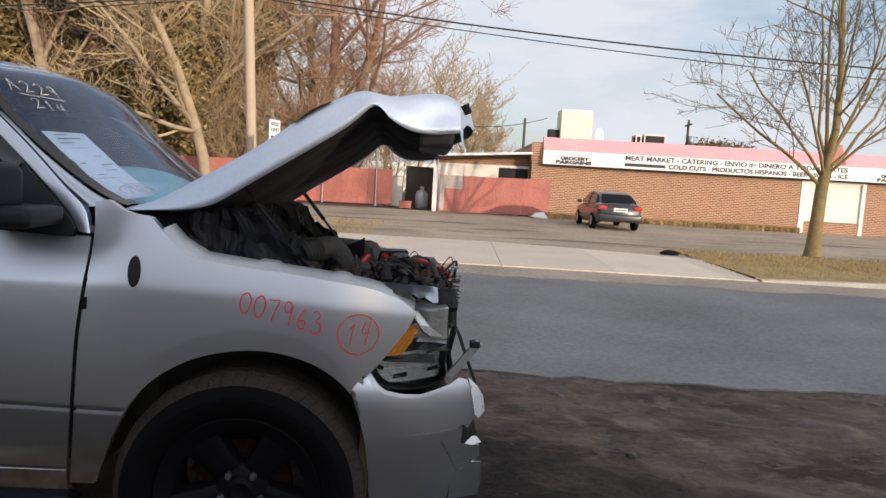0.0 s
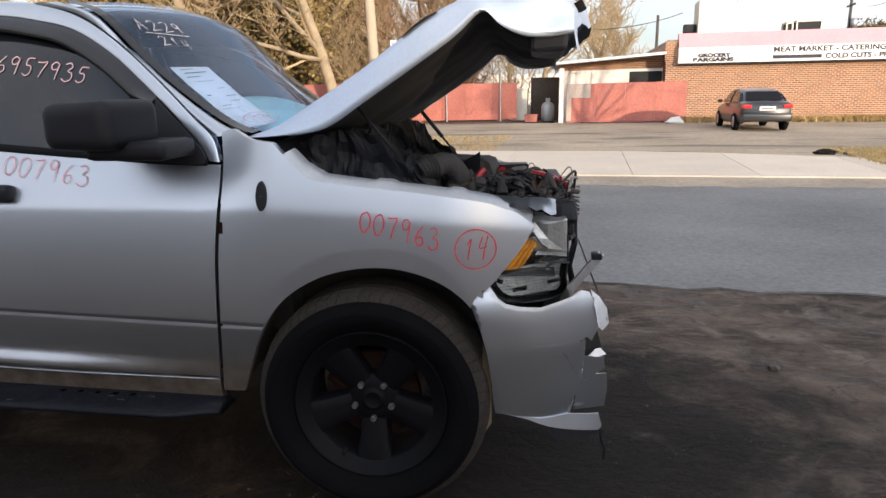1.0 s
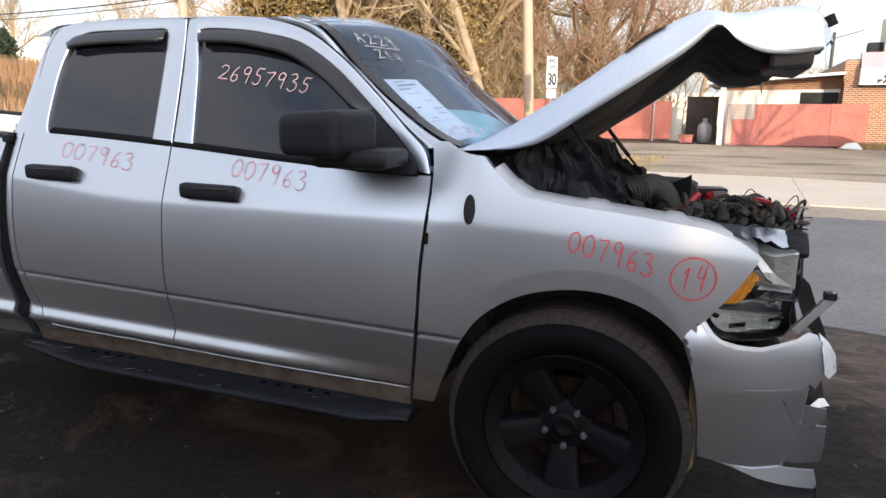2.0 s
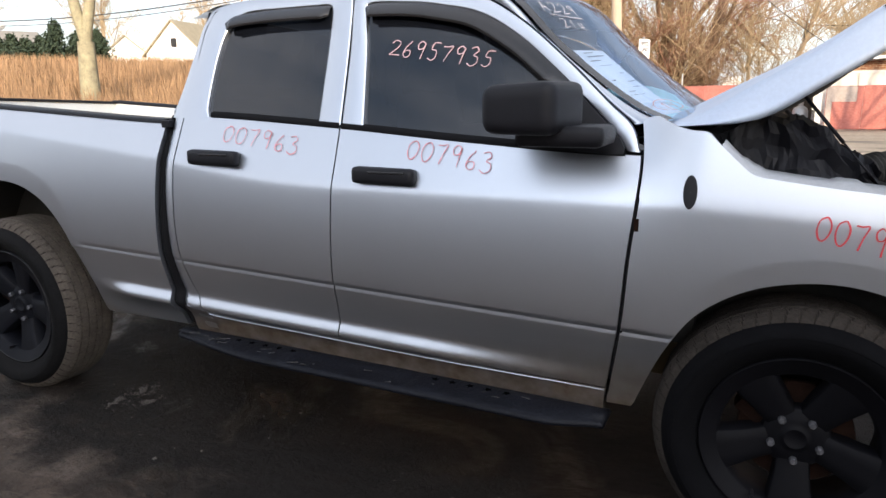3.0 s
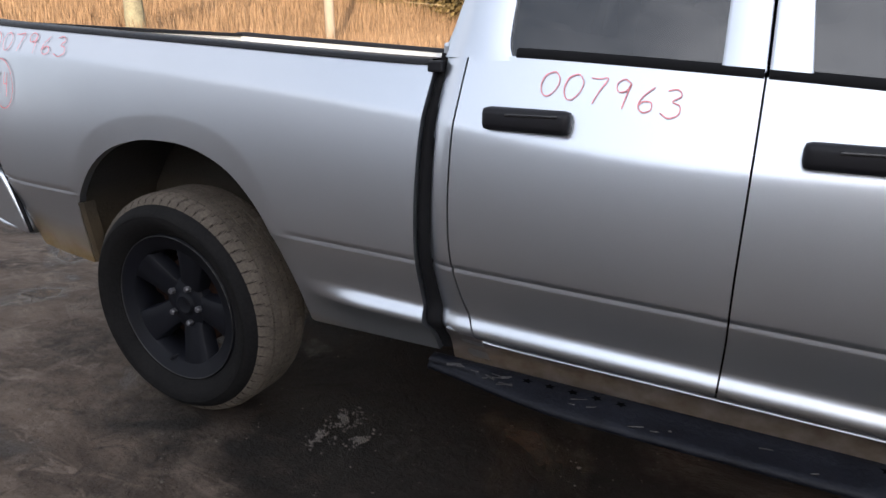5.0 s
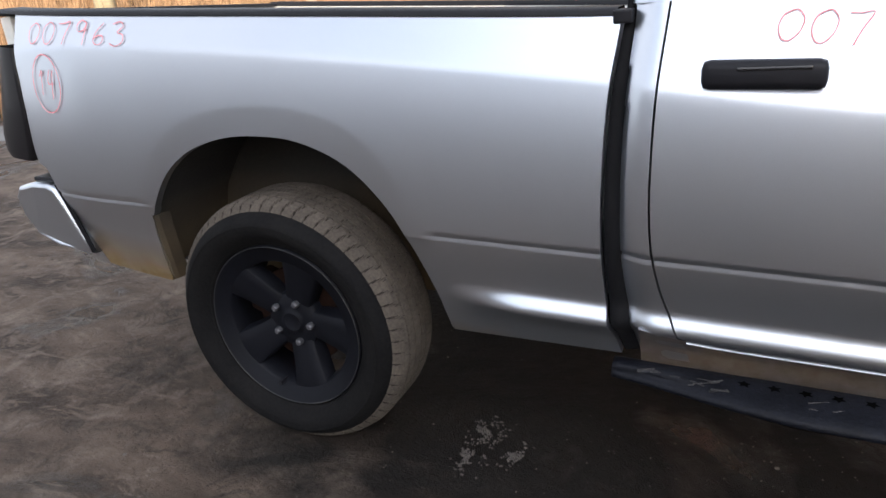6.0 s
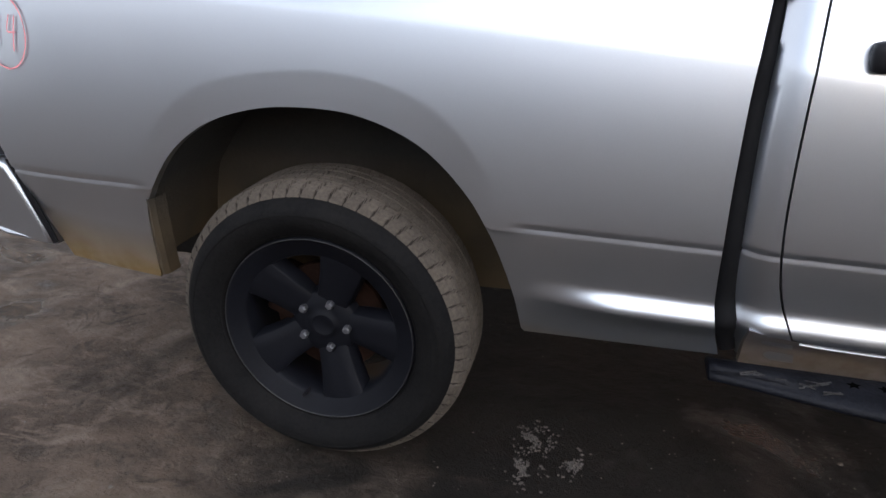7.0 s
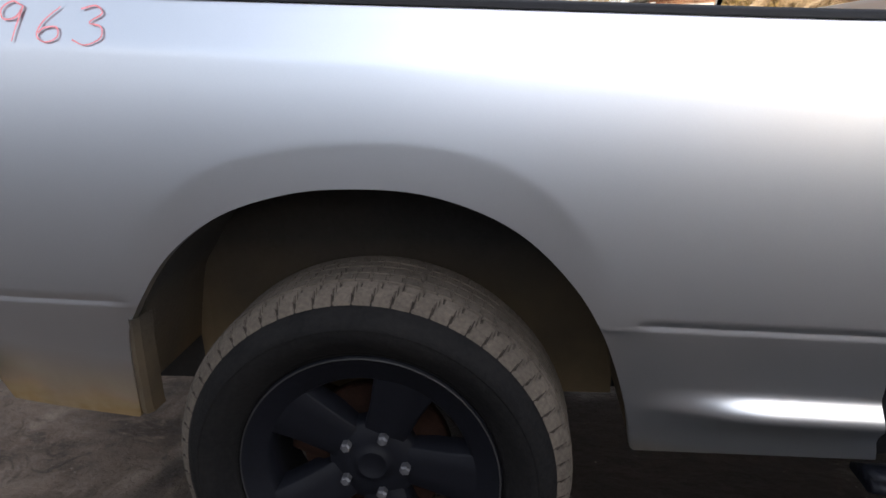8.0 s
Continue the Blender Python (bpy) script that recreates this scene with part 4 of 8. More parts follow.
# -- door mirror
for far in (False, True):
    s, b0 = (-1, WIDE) if far else (1, 0)
    bm = bmesh.new()
    box(bm, (-0.92, -0.25, 1.325), (-0.70, 0.0, 1.465), 0.045, None, 5)
    for v in bm.verts:
        k = (v.co.x + 0.925) / 0.225
        v.co.x += 0.035 * smooth01((v.co.y + 0.275) / 0.28)
        v.co.z += 0.012 * k * (1 if v.co.z > 1.4 else -0.4)
        v.co.y = b0 + s * v.co.y
    mirror = part("door_mirror", bm, BLACK, truck, "black plastic door mirror", smooth=True)
    bm = bmesh.new()
    box(bm, (-0.84, -0.17, 1.285), (-0.575, 0.05, 1.347), 0.022)
    for v in bm.verts:
        v.co.y = b0 + s * v.co.y
    part("mirror_arm", bm, BLACK, mirror, smooth=True)
    bm = bmesh.new()
    sail = [(-0.752, 1.474), (-0.70, 1.425), (-0.62, 1.350), (-0.57, 1.300), (-0.553, 1.272), (-0.557, 1.252), (-0.60, 1.250), (-0.76, 1.262), (-0.764, 1.30)]
    o = [bm.verts.new((x, b0 + s * (side_y(x, z) - 0.014), z)) for x, z in sail]
    i_ = [bm.verts.new((x, b0 + s * (side_y(x, z) + 0.014), z)) for x, z in sail]
    bm.faces.new(o)
    for k in range(len(sail)):
        j = (k + 1) % len(sail)
        bm.faces.new((o[k], i_[k], i_[j], o[j]))
    bmesh.ops.recalc_face_normals(bm, faces=bm.faces)
    part("mirror_sail", bm, BLACK, mirror)
    bm = bmesh.new()
    box(bm, (-0.921, -0.21, 1.355), (-0.905, -0.05, 1.44), 0.006)
    for v in bm.verts:
        v.co.y = b0 + s * v.co.y
    part("mirror_glass", bm, CHROME, mirror)

# -- bonnet, propped open, its nose buckled
hood_up = table([(-0.45, 1.335), (-0.34, 1.372), (-0.20, 1.455), (-0.03, 1.56), (0.19, 1.715), (0.34, 1.785), (0.45, 1.775), (0.55, 1.79), (0.66, 1.775), (0.70, 1.74)])
hood_low = table([(-0.45, 1.33), (-0.34, 1.335), (-0.24, 1.345), (-0.15, 1.372), (-0.02, 1.455), (0.27, 1.645), (0.38, 1.735), (0.45, 1.685), (0.52, 1.655), (0.61, 1.652), (0.70, 1.665)])
def hood_point(x, y):
    e = abs(y - 1.0) / 0.80
    dome = 0.016 * (1 - smooth01((e - 0.45) / 0.25)) + 0.014 * (1 - e * e)
    back = -0.09 * (1 - e * e)
    buckle = 0.022 * noise.noise((x * 9, y * 5, 7.0)) * smooth01((x - 0.28) / 0.12)
    nose = 0.10 * (1 - e * e) * smooth01((x - 0.2) / 0.4)
    return Vector((x + back * (1 - smooth01((x + 0.4) / 0.5)) + nose, y, hood_up(x) + dome + buckle))
bm = bmesh.new()
rows = []
for i in range(60):
    x = -0.45 + 1.14 * i / 59
    y0 = 0.155 + 0.05 * smooth01((x - 0.35) / 0.35)
    low, up = hood_low(x), hood_up(x)
    row = [Vector((x + 0.01, y0 + 0.03, low)), Vector((x, y0, low + 0.004))]
    for k in range(1, 5):
        t = k / 5
        row.append(Vector((x, y0 + 0.055 * t - 0.004 * math.sin(math.pi * t) + 0.012 * noise.noise((x * 11, t * 3, 2.0)) * smooth01((x - 0.36) / 0.1), low + (up - low) * t)))
    for j in range(41):
        y = y0 + 0.062 + (WIDE - 2 * y0 - 0.124) * j / 40
        row.append(hood_point(x, y))
    for k in range(4, 0, -1):
        t = k / 5
        row.append(Vector((x, WIDE - y0 - 0.055 * t, low + (up - low) * t)))
    row += [Vector((x, WIDE - y0, low + 0.004))]
    rows.append([tuple(v) for v in row])
sheet(bm, rows)
last = rows[-1]
sheet(bm, [last, [(p[0] + 0.012 + 0.008 * noise.noise((p[1] * 9, 0, 0)), p[1], min(p[2], 1.80) - 0.05 + 0.02 * noise.noise((p[1] * 7, 1, 4))) for p in last]])
bmesh.ops.recalc_face_normals(bm, faces=bm.faces)
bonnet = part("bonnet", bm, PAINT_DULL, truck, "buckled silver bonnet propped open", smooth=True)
bm = bmesh.new()
rows = []
for i in range(50):
    x = -0.40 + 1.06 * i / 49
    row = []
    for j in range(41):
        u = j / 40
        y = 0.175 + 0.02 + (WIDE - 0.39) * u
        rib = 0.03 * (0.5 + 0.5 * math.cos(u * math.pi * 10)) * (0.5 + 0.5 * math.cos(x * 14))
        z = min(hood_low(x) + 0.012, hood_up(x) - 0.05) - 0.012 * math.sin(math.pi * u) - rib * 0.6 * math.sin(math.pi * u) + 0.02 * noise.noise((x * 5, y * 5, 0))
        row.append((x + 0.01, y, z))
    rows.append(row)
sheet(bm, rows)
bmesh.ops.recalc_face_normals(bm, faces=bm.faces)
part("bonnet_liner", bm, UNDER, bonnet, "black underside of the bonnet", smooth=True)
bm = bmesh.new()
box(bm, (0.545, 0.22, 1.605), (0.665, 0.52, 1.66), 0.015)
for v in bm.verts:
    v.co.z += 0.025 * noise.noise(v.co * 9)
    v.co.x += 0.03 * noise.noise(v.co * 7)
part("grille_bracket", bm, BLACK, bonnet, "broken black bracket under the bonnet's nose")
bm = bmesh.new()
tube(bm, [(0.70, 0.28, 1.765), (0.715, 0.28, 1.735)], 0.022, 12)
part("bump_stop", bm, RUBBER, bonnet)
bm = bmesh.new()
rows = []
for k in range(9):
    x = 0.115 + 0.12 * k / 8
    w = 0.008 * math.sin(math.pi * (k + 0.4) / 8.8)
    rows.append([(x, 0.205, hood_up(x) - 0.004), (x, 0.212, hood_up(x) + w), (x, 0.26, hood_up(x) + w + 0.004)])
sheet(bm, rows)
part("hood_scoop_edge", bm, BLACK, bonnet, "black scoop edge on the bonnet")
for y in (0.24, WIDE - 0.24):
    bm = bmesh.new()
    a, b = Vector((-0.07, y + 0.03, 1.44)), Vector((0.145, y, 1.18))
    thick = 0.0055 if y < 1 else 0.011
    tube(bm, [a, a.lerp(b, 0.6)], thick, 10)
    tube(bm, [a.lerp(b, 0.58), b], thick * 0.6, 8)
    part("gas_strut", bm, BLACK, truck, "thin black bonnet strut", smooth=True)

# -- scuttle and engine bay
bm = bmesh.new()
rows = []
for k in range(31):
    u = k / 30
    y = 0.16 + (WIDE - 0.32) * u
    bow = 0.13 * (1 - (2 * u - 1) ** 2)
    rows.append([(-0.46 + bow, y, 1.335), (-0.40 + bow, y, 1.325), (-0.33 + bow, y, 1.31), (-0.29 + bow, y, 1.25)])
sheet(bm, rows)
bmesh.ops.recalc_face_normals(bm, faces=bm.faces)
part("scuttle_panel", bm, BLACK, truck, "black plastic scuttle", smooth=True)
bm = bmesh.new()
box(bm, (-0.40, 0.17, 0.62), (-0.32, WIDE - 0.17, 1.30))
part("firewall", bm, UNDER, truck)
for far in (False, True):
    s, b0 = (-1, WIDE) if far else (1, 0)
    bm = bmesh.new()
    rows = []
    for k in range(50):
        x = -0.27 + 0.83 * k / 49
        z = fender_top(x)
        y = side_y(x, z)
        bumpz = 0.008 * (math.sin(x * 26) > 0.75)
        rows.append([(x, b0 + s * (y + 0.001), z - 0.001), (x, b0 + s * (y + 0.018), z + 0.006), (x + 0.004, b0 + s * (y + 0.05), z + 0.010 + bumpz), (x + 0.004, b0 + s * (y + 0.115), z + 0.014 + bumpz), (x + 0.004, b0 + s * (y + 0.13), z - 0.10)])
    sheet(bm, rows)
    bmesh.ops.recalc_face_normals(bm, faces=bm.faces)
    part("fender_rail", bm, PAINT_IN, truck, "scuffed silver inner fender rail", smooth=True)
    bm = bmesh.new()
    rows = []
    for k in range(20):
        x = -0.38 + 0.92 * k / 19
        rows.append([(x, b0 + s * 0.17, fender_top(min(x, 0.55)) - 0.05 if x > -0.2 else 1.16), (x, b0 + s * 0.26, 0.95), (x, b0 + s * 0.30, 0.62)])
    sheet(bm, rows)
    part("inner_fender", bm, UNDER, truck)
bm = bmesh.new()
box(bm, (-0.36, 0.3, 0.50), (0.66, WIDE - 0.3, 0.60))
part("engine_cradle", bm, UNDER, truck)

random.seed(4)
def clutter(name, lo, hi, bev, mat, label="", wob=0.012):
    bm = bmesh.new()
    box(bm, lo, hi, bev)
    bmesh.ops.subdivide_edges(bm, edges=bm.edges, cuts=1, use_grid_fill=True)
    for v in bm.verts:
        v.co += noise.noise_vector(v.co * 11) * wob
    return part(name, bm, mat, truck, label, smooth=False)
clutter("air_box", (-0.05, 0.30, 0.98), (0.20, 0.62, 1.17), 0.03, ENGINE, "black air filter box")
clutter("fuse_box", (-0.30, 0.30, 1.00), (-0.06, 0.58, 1.215), 0.02, ENGINE, "dusty black fuse box")
clutter("battery", (0.30, 1.35, 0.95), (0.55, 1.62, 1.15), 0.01, BLACK, "black battery")
clutter("engine_cover", (-0.20, 0.70, 0.95), (0.40, 1.30, 1.21), 0.05, ENGINE, "dusty engine cover", 0.03)
clutter("coolant_tank", (-0.26, 1.20, 1.00), (0.0, 1.55, 1.25), 0.04, ENGINE, "")
clutter("fan_shroud", (0.46, 0.38, 0.72), (0.56, 1.62, 1.15), 0.02, BLACK, "black radiator fan shroud", 0.03)
clutter("radiator", (0.60, 0.36, 0.62), (0.68, 1.64, 1.06), 0.008, ENGINE, "bent black radiator", 0.02)
clutter("radiator_support", (0.56, 0.24, 1.02), (0.72, 1.76, 1.10), 0.015, BLACK, "broken black radiator support", 0.03)
clutter("lamp_bracket", (0.56, 0.16, 0.93), (0.68, 0.30, 1.05), 0.01, ALUMIN, "crumpled bare metal lamp bracket", 0.03)
clutter("headlamp_bucket", (0.60, 0.20, 1.02), (0.72, 0.40, 1.11), 0.02, BLACK, "", 0.02)
for k, (x, y, z, r, m) in enumerate(((0.40, 0.75, 1.13, 0.02, RED_PLASTIC),)):
    bm = bmesh.new()
    box(bm, (x - 0.028, y - 0.03, z - r * 0.6), (x + 0.03, y + 0.04, z + r * 0.6), 0.008, None)
    for v in bm.verts:
        v.co += noise.noise_vector(v.co * 14) * 0.02
    part("red_cover", bm, RED_PLASTIC, truck, "red plastic cover")
# corrugated intake hose
bm = bmesh.new()
pts = spline([(0.075, 0.36, 1.115), (0.105, 0.37, 1.160), (0.140, 0.39, 1.190), (0.185, 0.42, 1.205)], 17)
tube(bm, pts, [0.046 + 0.009 * (k % 4 < 2) for k in range(len(pts))], 20)
part("intake_hose", bm, ENGINE, truck, "dusty black corrugated intake hose", smooth=True)
# smooth elbow that carries the hose on, round canister and fan ring
bm = bmesh.new()
tube(bm, spline([(0.185, 0.42, 1.205), (0.225, 0.45, 1.215), (0.262, 0.47, 1.190), (0.285, 0.48, 1.140), (0.30, 0.48, 1.06)], 8), [0.048, 0.050] + [0.046] * 31, 18)
part("intake_elbow", bm, ENGINE_GREY, truck, "dusty grey intake elbow", smooth=True)
bm = bmesh.new()
tube(bm, [(0.43, 0.30, 1.075), (0.43, 0.40, 1.075), (0.43, 0.405, 1.075), (0.43, 0.52, 1.075)], [0.050, 0.052, 0.058, 0.058], 22)
part("canister", bm, ENGINE, truck, "round dark canister", smooth=True)
bm = bmesh.new()
tube(bm, [(0.512 + 0.068 * math.cos(a), 0.42, 1.115 + 0.070 * math.sin(a)) for a in (2 * math.pi * k / 28 for k in range(29))], 0.009, 7)
sheet(bm, [[(0.512 + r * math.cos(a), 0.45, 1.115 + r * math.sin(a)) for a in (2 * math.pi * k / 28 for k in range(29))] for r in (0.002, 0.068)])
for k in range(7):
    a = 2 * math.pi * k / 7
    box(bm, (0.0, -0.006, -0.012), (0.064, 0.006, 0.012), 0.002, pose(0.512, 0.43, 1.115, 25, math.degrees(a), 0))
part("cooling_fan", bm, BLACK, truck, "black cooling fan in its ring", smooth=True)
bm = bmesh.new()
tube(bm, spline([(0.335, 0.36, 1.120), (0.345, 0.36, 1.150), (0.366, 0.37, 1.180), (0.384, 0.38, 1.200)], 6), 0.013, 10)
part("red_pipe", bm, RED_PLASTIC, truck, "red plastic pipe", smooth=True)
for k in range(5):
    bm = bmesh.new()
    box(bm, (-0.026, -0.012, -0.006), (0.026, 0.012, 0.006), 0.002, pose(0.585 + 0.024 * k, 0.36 + 0.05 * (k % 2), 1.188 - 0.010 * k, 10 * k, 14 + 6 * k, 8 * k))
    part("red_clip", bm, RED_PLASTIC, truck, "red plastic clip")
for k in range(11):
    bm = bmesh.new()
    box(bm, (-0.036, -0.010, -0.0022), (0.036, 0.010, 0.0022), 0.001, pose(0.700 + 0.006 * noise.noise((k, 1, 1)), 0.35 + 0.02 * (k % 3), 1.035 + 0.0092 * k, random.uniform(-12, 12), random.uniform(-4, 16), random.uniform(-20, 20)))
    part("bent_fin", bm, random.choice((ENGINE_BROWN, ENGINE, ENGINE_BROWN)), truck)
bm = bmesh.new()
box(bm, (-0.005, -0.012, -0.035), (0.005, 0.012, 0.030), 0.001, pose(0.700, 0.36, 1.145, 0, 12, 0))
box(bm, (0.0, -0.012, 0.024), (0.022, 0.012, 0.032), 0.001, pose(0.700, 0.36, 1.145, 0, 12, 0))
part("upright_bracket", bm, STEEL, truck, "bent grey bracket")
clutter("lamp_module", (0.628, 0.27, 0.968), (0.712, 0.40, 1.052), 0.018, BLACK, "black control box behind the lamp", 0.012)
bm = bmesh.new()
rows = []
for i in range(13):
    x = 0.44 + 0.20 * i / 12
    z = 1.105 - 0.012 * i / 12
    rows.append([(x, 0.09 + 0.10 * j / 5, z + 0.022 * j / 5 - 0.05 * max(0.0, i / 12 - 0.6) * (5 - j) / 5 + 0.012 * noise.noise((i * 0.7, j * 0.8, 6))) for j in range(6)])
sheet(bm, rows)
part("crumpled_rail_end", bm, PAINT, truck, "crumpled pale end of the fender rail", smooth=True)
# loops of wiring and hoses
for k in range(130):
    a = Vector((random.uniform(-0.25, 0.70), random.uniform(0.22, 0.9), random.uniform(1.07, 1.16)))
    if k > 70:
        a = Vector((random.uniform(0.30, 0.71), random.uniform(0.20, 0.48), random.uniform(1.05, 1.17)))
    b = a + Vector((random.uniform(-0.20, 0.20), random.uniform(-0.08, 0.20), random.uniform(-0.06, 0.02)))
    b.x = min(b.x, 0.72)
    mid = a.lerp(b, 0.5) + Vector((random.uniform(-0.03, 0.03), 0, random.uniform(0.005, 0.06)))
    bm = bmesh.new()
    tube(bm, spline([a, mid, b], 7), random.choice((0.0016, 0.002, 0.003, 0.004, 0.005, 0.008, 0.011)), 7)
    part("engine_hose", bm, random.choice((ENGINE, BLACK, ENGINE, UNDER, ENGINE_BROWN, BLACK, ENGINE_GREY, ENGINE)), truck, smooth=True)
# small brackets, plugs and caps
for k in range(230):
    x, y = random.uniform(-0.28, 0.70), random.uniform(0.22, 0.9)
    if k > 90:
        x, y = random.uniform(0.30, 0.715), random.uniform(0.19, 0.48)
    z = 1.075 + random.uniform(-0.04, 0.085) - 0.10 * max(0.0, x - 0.62) / 0.1
    sx, sy, sz = (random.uniform(0.004, 0.022) for _ in range(3))
    m4 = pose(x, y, z, random.uniform(-35, 35), random.uniform(-35, 35), random.uniform(0, 90))
    bm = bmesh.new()
    if k % 3 == 0:
        for ring in tube(bm, [(0, 0, -sz), (0, 0, sz * 0.2), (0, 0, sz * 0.25), (0, 0, sz * 1.4)], [sx, sx, sx * 0.7, sx * 0.7], 9):
            for v in ring:
                v.co = m4 @ v.co
    elif k % 3 == 1:
        # an angled bracket
        box(bm, (-sx * 1.6, -sy * 0.5, -0.0015), (sx * 1.6, sy * 0.5, 0.0015), 0.0, m4)
        box(bm, (sx * 1.4, -sy * 0.5, 0.0), (sx * 1.6, sy * 0.5, sz * 1.5), 0.0, m4)
    else:
        # a plug with a collar
        box(bm, (-sx, -sy, -sz), (sx, sy, sz), 0.003, m4)
        box(bm, (-sx * 1.15, -sy * 1.15, sz * 0.3), (sx * 1.15, sy * 1.15, sz * 0.5), 0.001, m4)
    part("engine_part", bm, random.choice((ENGINE, ENGINE, BLACK, BLACK, ENGINE_BROWN, UNDER, ENGINE_GREY, BLACK, ENGINE, STEEL, ENGINE_BROWN, RED_PLASTIC) if x > 0.42 else (ENGINE, BLACK, UNDER, ENGINE, ENGINE_BROWN)), truck)
# torn cowl and insulation rising towards the bonnet
for k, (y, top) in enumerate(((0.30, 0.0), (0.48, 0.02), (0.75, 0.035), (1.10, 0.05), (1.45, 0.05))):
    bm = bmesh.new()
    rows = []
    for i in range(34):
        x = -0.33 + 0.50 * i / 33
        z = float(np.interp(x, (-0.33, -0.22, -0.10, -0.06, 0.0, 0.06, 0.17), (1.30, 1.335, 1.348, 1.350, 1.335, 1.270, 1.205))) + top * 0.5
        z += 0.022 * noise.noise((x * 26, k * 3.1, 0)) + 0.016 * noise.noise((x * 70, k, 5))
        row = []
        for j in range(8):
            t = j / 7
            zz = z + (1.09 - z) * t
            row.append((x + 0.030 * noise.noise((x * 6, t * 5, k * 2.3)), y - 0.05 * t + 0.040 * noise.noise((x * 9 + t * 4, t * 6, k * 1.7)) + 0.014 * noise.noise((x * 30, t * 22, k)), zz + 0.012 * noise.noise((x * 18, t * 9, k + 5))))
        rows.append(row)
    sheet(bm, rows)
    part("torn_cowl", bm, UNDER if k % 2 else BLACK, truck, "torn black cowl and insulation")
# torn black flap standing up
bm = bmesh.new()
sheet(bm, [[(0.245 + 0.115 * i / 6, 0.56 - 0.01 * i, 1.15 + (0.055 + 0.055 * (i / 6) ** 1.3) * j / 3 + 0.01 * noise.noise((i, j, 2))) for i in range(7)] for j in range(4)])
part("torn_liner", bm, BLACK, truck, "torn black plastic liner standing up")
bm = bmesh.new()
tube(bm, [(0.715, 0.34, 1.05), (0.72, 0.33, 0.93), (0.70, 0.30, 0.85), (0.715, 0.30, 0.78)], 0.012, 7)
part("hanging_wire", bm, BLACK, truck, "loose black wiring loom")

# -- head lamp
def lamp_front(x, z):
    return 0.035 + 0.9 * (x - 0.25) ** 2 + 0.03 * (z - 0.85)
outline = [(0.569, 1.002), (0.547, 0.997), (0.515, 0.973), (0.472, 0.916), (0.437, 0.867), (0.416, 0.834), (0.425, 0.814), (0.444, 0.789), (0.475, 0.771), (0.54, 0.761), (0.615, 0.756), (0.672, 0.768), (0.691, 0.79), (0.686, 0.831), (0.692, 0.897), (0.690, 0.975), (0.645, 0.958), (0.627, 0.944), (0.598, 0.961), (0.579, 0.986)]
def lamp_span(z):
    """The lamp's width at that height: the outermost crossings of its outline."""
    xs = []
    for (xa, za), (xb, zb) in zip(outline, outline[1:] + outline[:1]):
        if (za - z) * (zb - z) < 0:
            xs.append(xa + (xb - xa) * (z - za) / (zb - za))
    return min(xs), max(xs)
bm = bmesh.new()
f0 = [bm.verts.new((x, lamp_front(x, z) + 0.085, z)) for x, z in outline]
f1 = [bm.verts.new((x, lamp_front(x, z) + 0.002, z)) for x, z in outline]
bm.faces.new(f0)
for k in range(len(outline)):
    j = (k + 1) % len(outline)
    bm.faces.new((f0[k], f1[k], f1[j], f0[j]))
bmesh.ops.recalc_face_normals(bm, faces=bm.faces)
lamp = part("head_lamp", bm, BLACK_GLOSS, truck, "broken head lamp with an amber side reflector")
# black border of the lens
bm = bmesh.new()
mid = Vector((0.575, 0.86))
rows = []
for sc, off in ((1.0, -0.002), (0.985, -0.007), (0.955, -0.007), (0.945, -0.002)):
    row = []
    for x, z in outline + outline[:1]:
        p = mid + (Vector((x, z)) - mid) * sc
        row.append((p.x, lamp_front(p.x, p.y) + off, p.y))
    rows.append(row)
sheet(bm, rows)
bmesh.ops.recalc_face_normals(bm, faces=bm.faces)
part("lens_rim", bm, BLACK, lamp, "black lens border")
# amber reflector in three stepped facets
am_l = table([(0.882, 0.463), (0.92, 0.492), (0.96, 0.527), (0.99, 0.556)])
am_r = table([(0.882, 0.512), (0.895, 0.538), (0.918, 0.552), (0.945, 0.570), (0.97, 0.580), (0.99, 0.572)])
for z0, z1 in ((0.883, 0.915), (0.917, 0.950), (0.952, 0.986)):
    bm = bmesh.new()
    rows = []
    for j in range(4):
        t = j / 3
        z = z0 + (z1 - z0) * t
        row = []
        for i in range(8):
            x = am_l(z) + (am_r(z) - am_l(z)) * i / 7
            row.append((x, lamp_front(x, z) + 0.008 + 0.030 * t + 0.005 * (i % 2), z))
        rows.append(row)
    sheet(bm, rows)
    bmesh.ops.recalc_face_normals(bm, faces=bm.faces)
    part("amber_reflector", bm, AMBER, lamp, "amber reflector")
# pale bowl behind the broken upper corner
bm = bmesh.new()
rows = []
for j in range(6):
    t = j / 5
    a, b = Vector((0.572, 0.926)).lerp(Vector((0.600, 0.952)), t), Vector((0.686, 0.902)).lerp(Vector((0.687, 0.972)), t)
    rows.append([(p.x, lamp_front(p.x, p.y) + 0.010 + 0.035 * t + 0.012 * math.sin(math.pi * i / 9), p.y - (0.012 * math.sin(math.pi * i / 9) if j == 5 else 0)) for i, p in ((i, a.lerp(b, i / 9)) for i in range(10))])
sheet(bm, rows)
bmesh.ops.recalc_face_normals(bm, faces=bm.faces)
part("lamp_shell", bm, PAINT_IN, lamp, "pale grey lamp shell", smooth=True)
